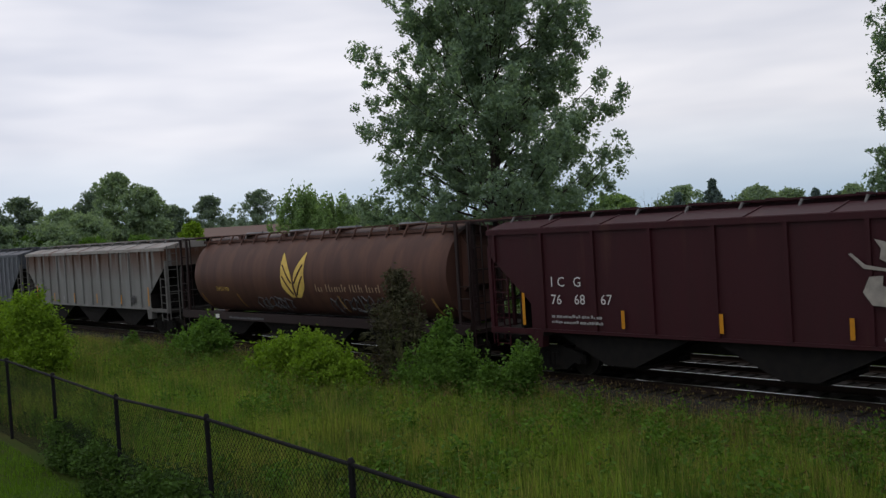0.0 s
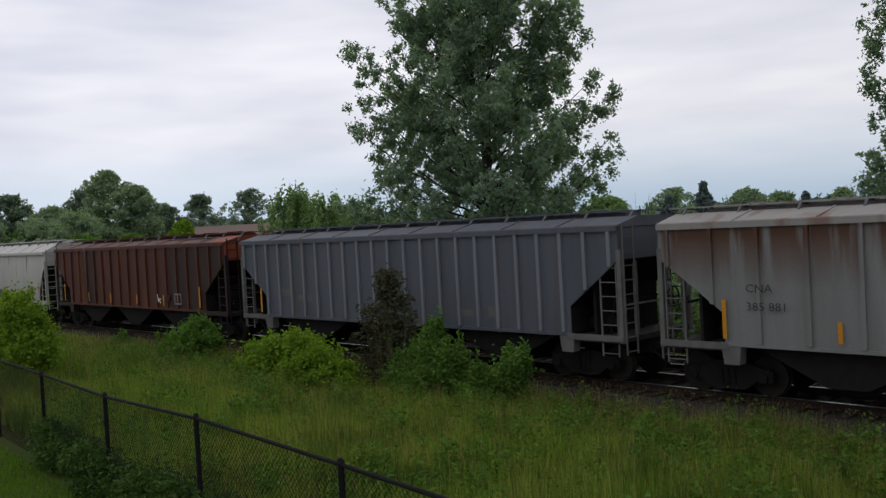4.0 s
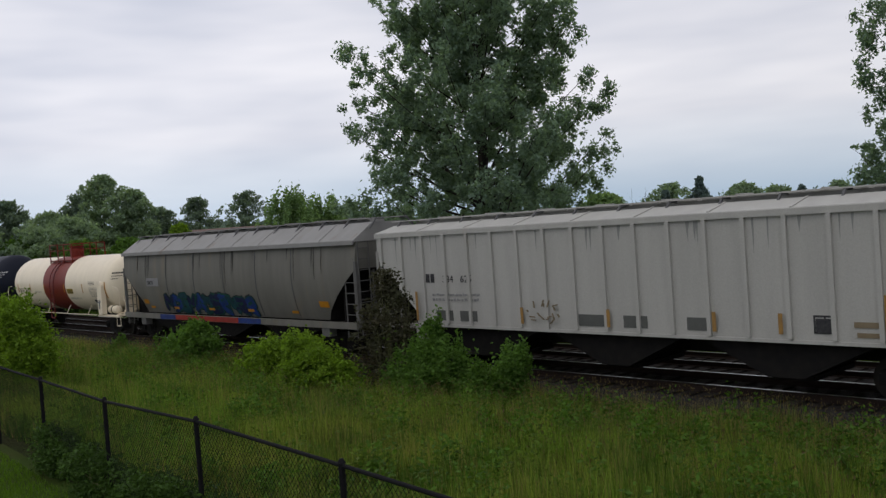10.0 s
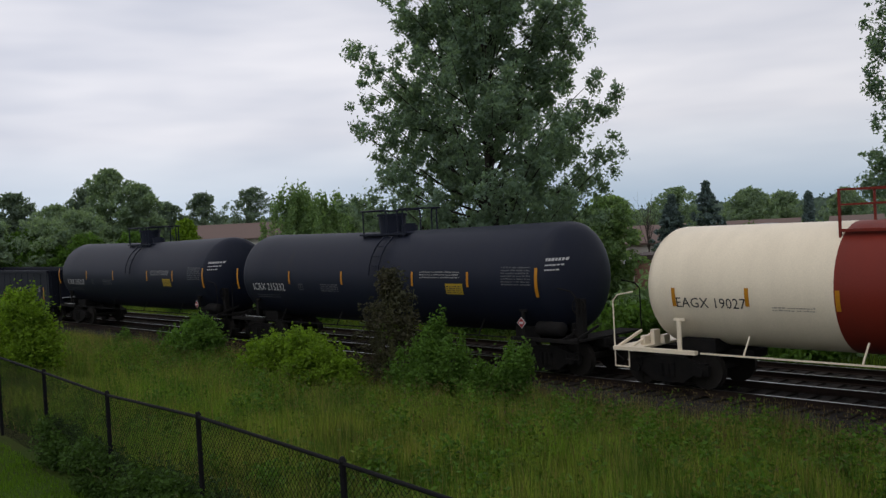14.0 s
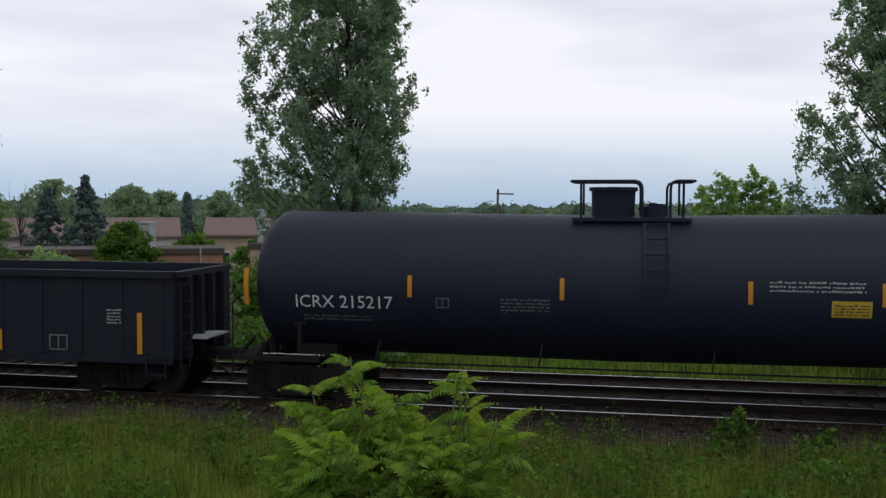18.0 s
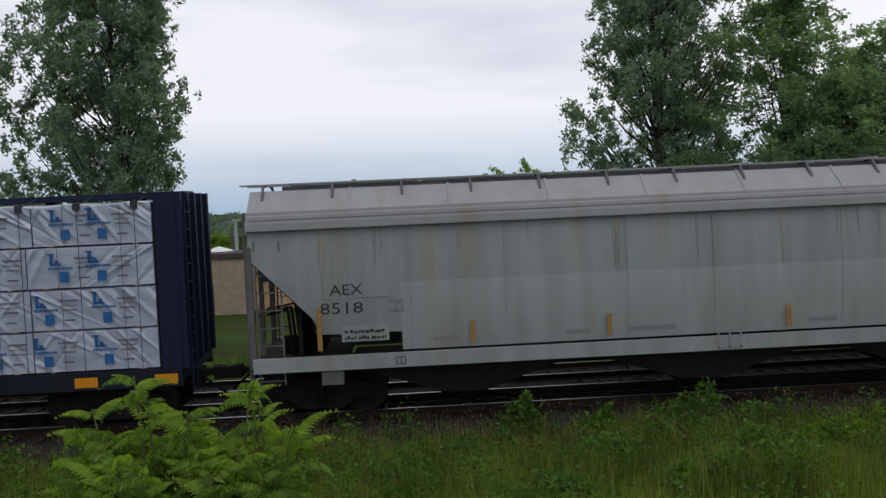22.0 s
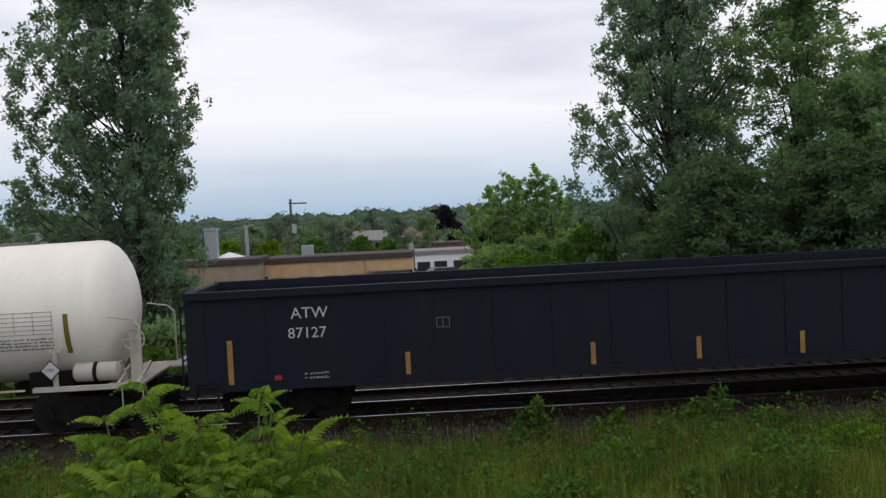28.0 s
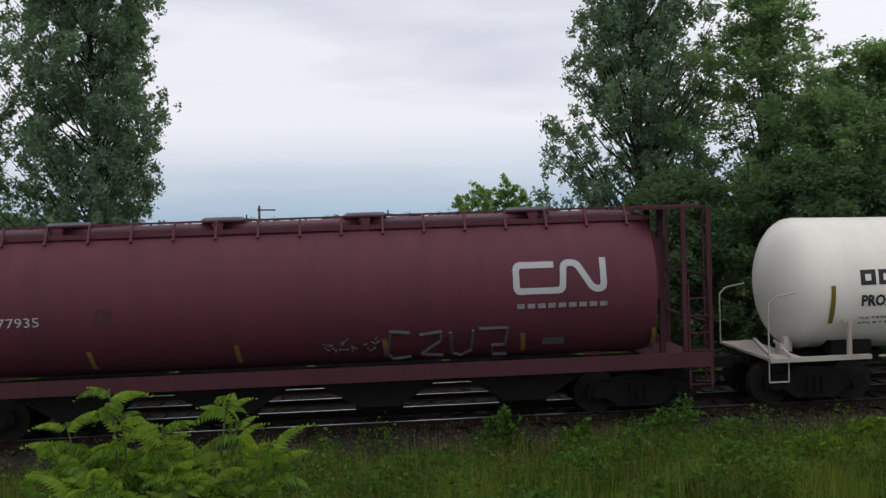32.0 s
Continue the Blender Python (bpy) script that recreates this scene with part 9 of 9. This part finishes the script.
def build_sumac():
    rng = np.random.default_rng(15)
    x0, y0 = -2.55, 10.3
    ob = thing("sumac_shrub", pose(x0, y0, float(ground_z(x0, y0))), "bright green sumac shrub with feathery compound leaves", "shrub")
    stems, fr, allv, tips = Shape(), frond(11, 0.46), [], []
    heads = []
    for k in range(175):
        a = rng.uniform(0, 2 * math.pi)
        r = 1.22 * math.sqrt(rng.uniform(0, 1))
        x, y = r * math.cos(a), r * math.sin(a) * 0.75
        h = 1.62 - 0.45 * (r / 1.4) ** 2 + rng.uniform(-1.25, 0.05)
        heads.append((x, y, h))
    heads += [(-0.42, -0.1, 2.28), (-0.3, -0.1, 2.0), (0.82, -0.1, 2.1), (0.9, 0.0, 1.85), (-0.95, 0.1, 1.9), (0.1, 0, 1.85), (1.25, 0, 1.6), (1.3, 0.1, 1.35), (-1.2, 0.1, 1.55)]
    for x, y, h in heads:
        foot = Vector((x * 0.35, y * 0.35, 0))
        top = Vector((x, y, h))
        mid = foot.lerp(top, 0.55) + Vector((x * 0.12, y * 0.12, 0))
        stems.tube(foot, mid, 0.024, 0.018, n=6, caps=False)
        stems.tube(mid, top, 0.018, 0.01, n=6, caps=False)
        m = 7
        for j in range(m):
            az = 2 * math.pi * j / m + rng.uniform(-0.3, 0.3)
            up = rng.uniform(-0.25, 0.7) if j % 3 else rng.uniform(0.3, 1.0)
            s = rng.uniform(0.55, 1.1)
            c, q = math.cos(up), math.sin(up)
            v = fr * s
            vx, vz = v[:, 0] * c - v[:, 2] * q, v[:, 0] * q + v[:, 2] * c
            # upturned fronds on the higher heads take the green brightened for top light
            (tips if up > 0.45 and h > 1.0 + 0.35 * rng.random() else allv).append(np.stack([vx * math.cos(az) - v[:, 1] * math.sin(az) + x, vx * math.sin(az) + v[:, 1] * math.cos(az) + y, vz + h - rng.uniform(0, 0.35)], -1))
    part("woody_stem", stems, "stem", ob)
    part("foliage", arrays_mesh("foliage", np.concatenate(allv), 4, M["leaf_sumac"]), "leaf_sumac", ob, "drooping feathery leaves")
    part("fresh_growth", arrays_mesh("fresh_growth", np.concatenate(tips), 4, M["leaf_sumac_lit"]), "leaf_sumac_lit", ob, "pale yellow-green upper leaves, top light put into the colour")


def build_shrubs():
    shrub("rounded_shrub", "bright green rounded shrub in the tall grass", -22.3, 14.6, [(-1.1, 0, 0.6, 1.0, 0.9, 0.75), (0, 0.1, 0.85, 1.1, 1.0, 0.8), (1.1, 0, 0.6, 1.0, 0.9, 0.7), (0.5, 0.4, 1.0, 0.9, 0.8, 0.6), (1.9, 0.3, 0.5, 0.7, 0.7, 0.6), (-1.7, -0.3, 0.3, 0.6, 0.6, 0.45)], "leaf_bright", 32000, 0.078, 41, "bank shrubs", shoots=26)
    shrub("rounded_shrub", "leafy green shrub beside the tracks", -17.6, 16.3, [(-1.2, 0, 0.7, 0.9, 0.8, 0.9), (-0.2, 0, 0.9, 0.8, 0.7, 0.9), (0.9, 0.2, 0.5, 0.7, 0.7, 0.6), (1.8, 0.4, 0.7, 0.6, 0.6, 0.9), (-0.5, 0, 1.6, 0.35, 0.35, 0.6)], "leaf_mid", 22000, 0.072, 42, "bank shrubs", shoots=26)
    wisps = []
    prng = random.Random(6)
    for k in range(84):
        u = k / 84
        r = (1.45 * (1 - u) ** 0.75 + 0.12) * prng.uniform(0.2, 1.0)
        a = k * 2.4
        wisps.append((r * math.cos(a), r * math.sin(a), 0.2 + u * 3.3 + prng.uniform(-0.1, 0.1), 0.27, 0.25, 0.28 * prng.uniform(0.7, 1.5)))
    shrub("dark_conifer_shrub", "thin dark brown-green conifer on the railway bank", -20.6, 17.0, wisps, "leaf_dark", 9500, 0.07, 43, stems=40)
    shrub("rounded_shrub", "low green shrub beside the tracks", -32.0, 16.6, [(-1.0, 0, 0.5, 0.8, 0.7, 0.6), (0.1, 0, 0.8, 0.9, 0.8, 0.8), (1.2, 0, 0.9, 0.8, 0.8, 0.8), (1.0, 0, 1.5, 0.4, 0.4, 0.4)], "leaf_mid", 9000, 0.09, 44, "bank shrubs", shoots=26)
    shrub("tall_shrub", "tall bright green shrub beyond the fence", -27.6, 9.2, [(0, 0, 0.9, 1.3, 1.0, 1.0), (-1.3, 0.2, 1.3, 1.2, 1.0, 1.1), (0.2, 0, 1.9, 0.8, 0.7, 0.7), (-2.6, 0.3, 1.2, 1.2, 1.0, 1.2), (0.9, 0, 0.7, 0.7, 0.7, 0.7)], "leaf_bright", 34000, 0.075, 45, "bank shrubs", shoots=26)
    for k, (x, y, h, w, m) in enumerate(((2.15, 18.1, 1.0, 0.5, "leaf_mid"), (5.7, 18.1, 1.0, 0.9, "leaf_mid"), (3.8, 18.3, 0.7, 0.4, "leaf_weed"), (9.6, 17.2, 0.8, 1.1, "leaf_bright"), (6.6, 17.9, 0.7, 0.7, "leaf_mid"), (-38.5, 17.0, 1.0, 0.7, "leaf_mid"), (0.8, 16.4, 0.6, 0.9, "leaf_mid"), (3.2, 15.4, 0.55, 1.0, "leaf_mid"), (-0.6, 14.2, 0.5, 0.9, "leaf_mid"), (5.6, 14.8, 0.6, 1.1, "leaf_mid"), (1.8, 12.6, 0.5, 0.9, "leaf_mid"), (4.2, 12.8, 0.55, 1.0, "leaf_mid"), (7.4, 15.8, 0.6, 0.9, "leaf_bright"), (-6.6, 14.0, 0.5, 0.8, "leaf_mid"))):
        shrub("weed_clump", "leafy green weeds in the rough grass", x, y, [(0, 0, h * 0.5, w * 0.8, w * 0.6, h * 0.5), (0.1, 0, h * 0.85, w * 0.35, w * 0.3, h * 0.35), (-w * 0.5, 0.1, h * 0.4, w * 0.5, w * 0.5, h * 0.4)], m, 1400, 0.075, 460 + k, "weed clumps", stems=8)
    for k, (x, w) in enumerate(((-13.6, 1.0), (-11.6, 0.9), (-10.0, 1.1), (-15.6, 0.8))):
        shrub("fence_shrub", "shrub at the foot of the fence, shade put into its dark green", x, fence_y(x) + 0.05, [(0, 0, 0.35, w, 0.35, 0.45), (w * 0.5, 0, 0.3, w * 0.6, 0.3, 0.35)], "leaf_fence_shade", 6500, 0.045, 480 + k, "fence shrubs", stems=8)


def build_fence():
    pitch, top = 3.09, 1.52
    xs = [-16.06 + pitch * k for k in range(-7, 8)]
    fence = thing("chain_link_fence", pose(0, 0, 0), "black chain-link fence along the top of the bank", "fence")
    post = Shape().tube((0, 0, -0.3), (0, 0, top + 0.02), 0.031, n=10).tube((0, 0, top + 0.02), (0, 0, top + 0.06), 0.042, 0.02, n=10).mesh("post", M["fence_black"], True)
    for x in xs:
        p = part("post", post, "fence_black", fence)
        p.location = (x, fence_y(x), float(ground_z(x, fence_y(x))))
    for x0, x1 in zip(xs, xs[1:]):
        a = Vector((x0, fence_y(x0), float(ground_z(x0, fence_y(x0)))))
        b = Vector((x1, fence_y(x1), float(ground_z(x1, fence_y(x1)))))
        part("top_rail", Shape().tube(a + Vector((0, 0, top)), b + Vector((0, 0, top)), 0.021, n=8), "fence_black", fence)
        wires = Shape()
        h, s = top - 0.05, 0.075
        n = int(pitch / s)
        for k in range(-int(h / s), n + 1):
            for sign in (1, -1):
                u0, u1 = k * s, k * s + h
                z0, z1 = 0.03, 0.03 + h
                if sign < 0:
                    z0, z1 = z1, z0
                if u0 < 0:
                    z0, u0 = z0 + (z1 - z0) * (-u0) / h, 0.0
                if u1 > pitch:
                    z1, u1 = z1 - (z1 - z0) * (u1 - pitch) / (u1 - u0), pitch
                if u1 - u0 < 0.03:
                    continue
                p, q = a.lerp(b, u0 / pitch) + Vector((0, 0, z0)), a.lerp(b, u1 / pitch) + Vector((0, 0, z1))
                wires.tube(p, q, 0.0026, n=3, caps=False)
        part("wire_mesh", wires, "fence_black", fence, "diamond wire mesh")


# ---- buildings ----
def window(parent, x, y, z, w, h, frame="white_wall"):
    o = part("window", Shape().box(x - w / 2 - 0.06, x + w / 2 + 0.06, y - 0.05, y, z - 0.06, z + h + 0.06), frame, parent)
    part("pane", Shape().box(x - w / 2, x + w / 2, y - 0.07, y - 0.05, z, z + h), "glass", o)


def flat_building(name, label, heading, dist, w, d, h, wall, turn=0.0, trim="flat_roof"):
    x, y = at(heading, dist)
    ob = thing(name, pose(x, y, float(ground_z(x, y)) - 0.1, 0, 0, turn), label, "building", "buildings")
    part("wall", Shape().box(-w / 2, w / 2, 0, d, 0, h), wall, ob)
    part("roof", Shape().box(-w / 2 - 0.1, w / 2 + 0.1, -0.1, d + 0.1, h, h + 0.35), trim, ob)
    return ob


def gable_house(name, label, heading, dist, w, d, h, rise, wall, roof, turn=0.0, floors=1, chimney=False):
    x, y = at(heading, dist)
    ob = thing(name, pose(x, y, float(ground_z(x, y)) - 0.1, 0, 0, turn), label, "house", "houses")
    part("wall", Shape().prism_x([(0, 0), (d, 0), (d, h), (d / 2, h + rise), (0, h)], -w / 2, w / 2), wall, ob)
    r = Shape()
    for s in (0, 1):
        y0, y1 = (-0.45, d / 2) if s == 0 else (d + 0.45, d / 2)
        z0 = h - 0.45 * rise / (d / 2)
        r.add([(-w / 2 - 0.35, y0, z0), (w / 2 + 0.35, y0, z0), (w / 2 + 0.35, y1, h + rise), (-w / 2 - 0.35, y1, h + rise),
               (-w / 2 - 0.35, y0, z0 + 0.18), (w / 2 + 0.35, y0, z0 + 0.18), (w / 2 + 0.35, y1, h + rise + 0.2), (-w / 2 - 0.35, y1, h + rise + 0.2)],
              [(0, 3, 2, 1), (4, 5, 6, 7), (0, 1, 5, 4), (2, 3, 7, 6), (1, 2, 6, 5), (3, 0, 4, 7)])
    part("roof", r, roof, ob)
    for f in range(floors):
        n = max(2, int(w / 2.6))
        for k in range(n):
            window(ob, -w / 2 + w * (k + 0.5) / n, -0.01, 1.0 + f * 2.6, 1.1, 1.2)
    part("door", Shape().box(w * 0.12, w * 0.12 + 0.95, -0.06, 0, 0, 2.05), "stucco_dim", ob)
    if chimney:
        part("chimney", Shape().box(w * 0.25, w * 0.25 + 0.7, d * 0.4, d * 0.4 + 0.6, h, h + rise + 0.8), "brick", ob)
    return ob


def parked_car(heading, dist, turn, paint_name, label, z=-2.25):
    x, y = at(heading, dist)
    ob = thing("parked_car", pose(x, y, z, 0, 0, turn), label, "car", "parked cars")
    part("body", Shape().prism_y([(-2.2, 0.3), (2.2, 0.3), (2.25, 0.7), (1.3, 0.95), (0.7, 1.42), (-1.3, 1.45), (-2.0, 0.98), (-2.25, 0.85)], -0.88, 0.88), paint_name, ob)
    for s in (-1, 1):
        part("side_window", Shape().prism_y([(-1.55, 1.0), (1.0, 1.0), (0.62, 1.36), (-1.2, 1.38)], s * 0.885 - 0.01, s * 0.885 + 0.01), "glass", ob)
        for xx in (-1.35, 1.4):
            part("wheel", Shape().tube((xx, s * 0.72, 0.33), (xx, s * 0.9, 0.33), 0.33, n=16), "tyre", ob)
    part("windscreen", Shape().add([(1.31, -0.75, 0.97), (1.31, 0.75, 0.97), (0.73, 0.7, 1.40), (0.73, -0.7, 1.40)], [(0, 1, 2, 3)]), "glass", ob)
    return ob


def build_buildings():
    # the long tan workshop: its darker return wall is seen beside the cottonwood
    b = flat_building("workshop_building", "long low tan stucco workshop with a flat dark roof", -4.7, 64, 10.1, 4.5, 3.6, "stucco", turn=-2)
    for k in range(5):
        window(b, -3.9 + k * 1.75, -0.01, 2.05, 0.95, 0.5, "flat_roof")
    part("downpipe", Shape().tube((1.9, -0.08, 0.2), (1.9, -0.08, 3.5), 0.06), "stucco_dim", b)
    part("canopy", Shape().box(2.2, 5.0, -0.5, 0, 2.75, 2.85), "stucco_dim", b)
    for x in (-4.9, 4.9):
        part("wall_lamp", Shape().box(x, x + 0.2, -0.2, 0, 2.5, 2.75), "flat_roof", b)
    b = flat_building("workshop_annex", "grey-tan stucco annex with a flat roof and vents", -16.0, 64, 15.0, 4.5, 3.75, "stucco_dim", turn=0)
    for x, z, w in ((-3.2, 2.2, 0.9), (2.2, 2.2, 1.0)):
        window(b, x, -0.01, z, w, 0.8, "flat_roof")
    part("door", Shape().box(4.2, 5.2, -0.05, 0, 0, 2.1), "flat_roof", b)
    b = flat_building("brown_store_building", "long low red-brown store with a flat dark roof", -29.8, 62, 13.0, 5.0, 3.37, "store_brown", turn=26)
    for x in (-4.5, -1.0, 2.4):
        window(b, x, -0.01, 1.77, 1.1, 0.5, "flat_roof")
    part("vent_pipe", Shape().tube((5.1, -0.1, 0.3), (5.1, -0.1, 3.87), 0.05), "galvanised", b)
    # roof equipment
    for h, d, w, z0, z1 in ((-12.0, 66.5, 0.8, 1.3, 3.6), (-28.1, 64, 0.85, 1.0, 3.1), (-21.5, 69, 0.5, 1.2, 3.9), (-9.95, 67, 0.2, 1.2, 3.7)):
        x, y = at(h, d)
        o = thing("exhaust_stack", pose(x, y, 0), "grey galvanised exhaust stack on a flat roof", "vent", "roof vents")
        part("duct", Shape().box(-w / 2, w / 2, -w / 2, w / 2, -2.6, z1), "galvanised", o)
        part("cap", Shape().box(-w / 2 - 0.08, w / 2 + 0.08, -w / 2 - 0.08, w / 2 + 0.08, z1, z1 + 0.12), "galvanised", o)
    x, y = at(-11.0, 67)
    o = thing("patio_umbrella", pose(x, y, 1.0), "white patio umbrella over a flat roof", "umbrella")
    part("canopy", Shape().tube((0, 0, 0.6), (0, 0, 1.0), 1.25, 0.05, n=12), "canvas", o)
    part("pole", Shape().tube((0, 0, -2.2), (0, 0, 0.7), 0.04), "galvanised", o)
    x, y = at(-6.4, 67)
    o = thing("roof_vent", pose(x, y, 0), "small grey roof vent on the workshop", "vent", "roof vents")
    part("vent_body", Shape().box(-0.4, 0.4, -0.4, 0.4, -2.4, 2.2), "galvanised", o)
    # utility poles
    for h, d, ht in ((-7.4, 95, 8.6), (-10.3, 78, 5.2)):
        x, y = at(h, d)
        z = float(ground_z(x, y))
        o = thing("utility_pole", pose(x, y, z, 0, 1.5, 0), "weathered wooden utility pole with a crossarm", "utility pole", "utility poles")
        part("pole", Shape().tube((0, 0, 0), (0, 0, ht), 0.17, 0.11, n=8), "pole_wood", o)
        part("crossarm", Shape().box(-0.2, 1.6, -0.06, 0.06, ht - 0.5, ht - 0.36), "pole_wood", o)
        part("transformer", Shape().tube((0.3, -0.1, ht - 3.4), (0.3, -0.1, ht - 2.5), 0.25, n=12), "galvanised", o)
    # white shop and lot
    b = flat_building("white_shop_building", "white flat-roofed shop with dark windows", 2.0, 88, 6.0, 6, 2.75, "white_wall", trim="shingle_grey")
    for x in (-2.2, -0.6, 1.2, 2.4):
        window(b, x, -0.01, 0.9, 1.2, 1.2)
    flat_building("brick_block", "brown brick block behind a white shop", 2.2, 122, 4.4, 5, 2.3, "brick")
    x, y = at(3.0, 78)
    lot = Shape().box(x - 14, x + 10, y - 12, y + 22, -2.75, -2.25)
    tagged(part("parking_lot", lot, "asphalt"), "grey asphalt parking lot", "pavement", kind="structure")
    for h, d, t, m, lb in ((2.75, 74, 20, "car_white", "white parked hatchback on the lot"), (1.0, 77, 25, "car_white", "white parked saloon on the lot"), (2.0, 82, 15, "car_dark", "dark parked saloon on the lot"), (0.4, 76, 35, "car_white", "white parked car behind the gondola"), (-0.6, 86, 10, "car_dark", "dark parked car beside the workshop")):
        parked_car(h, d, t, m, lb)
    parked_car(-4.0, 49, 14, "car_blue", "grey-blue parked car in front of the workshop", -1.82)
    # houses far off
    gable_house("bungalow", "far pale house with a brown roof", -2.8, 150, 7, 7, 2.6, 1.3, "siding", "shingle_grey", 8)
    gable_house("bungalow", "far pale house with a long brown roof", 0.2, 158, 9.5, 8, 2.6, 1.4, "siding", "shingle", -5)
    gable_house("row_house", "two-storey pale house with a brown shingle roof", -59.4, 140, 12.4, 9, 6.2, 2.0, "siding", "shingle", 58, 2)
    gable_house("brick_house", "red brick house with a brown roof among trees", -47.2, 96, 6.5, 7, 3.6, 1.7, "brick", "shingle", 42, 1, True)
    gable_house("brick_house", "red brick house with white windows among trees", -38.8, 88, 6.0, 7, 3.0, 1.8, "brick", "shingle", 35, 1, True)
    gable_house("bungalow", "white gable house among trees", -64.0, 125, 6, 8, 3.6, 2.2, "white_wall", "shingle_grey", -20)
    gable_house("bungalow", "pale bungalow with a brown roof behind spruces", -28.7, 92, 7.4, 8, 4.0, 1.5, "siding", "shingle", 28)
    gable_house("bungalow", "pale house with a brown roof beside spruces", -34.9, 96, 7.0, 8, 3.9, 1.5, "siding", "shingle", 32)
    gable_house("bungalow", "dim bungalow with a brown roof", -22.7, 98, 7, 8, 4.0, 1.5, "stucco_dim", "shingle", 20)


build_trees()
build_far_woods()
build_grass()
build_bank_weeds()
build_seed_heads()
build_sumac()
build_shrubs()
build_fence()
build_buildings()


# ---- what moves ----
def motions():
    marks = range(33)
    for car, centre in MOVERS:
        walk(car, [(t, pose(centre + advance(t), TRACK_Y, 0)) for t in marks])
    turns = []
    for k in range(481):
        t = k / 15
        turns.append((t, math.degrees(advance(t) / 0.457)))
    for wheelset, dx in SPINNERS:
        walk(wheelset, [(t, pose(dx, 0, 0.457, 0, a, 0)) for t, a in turns])


motions()
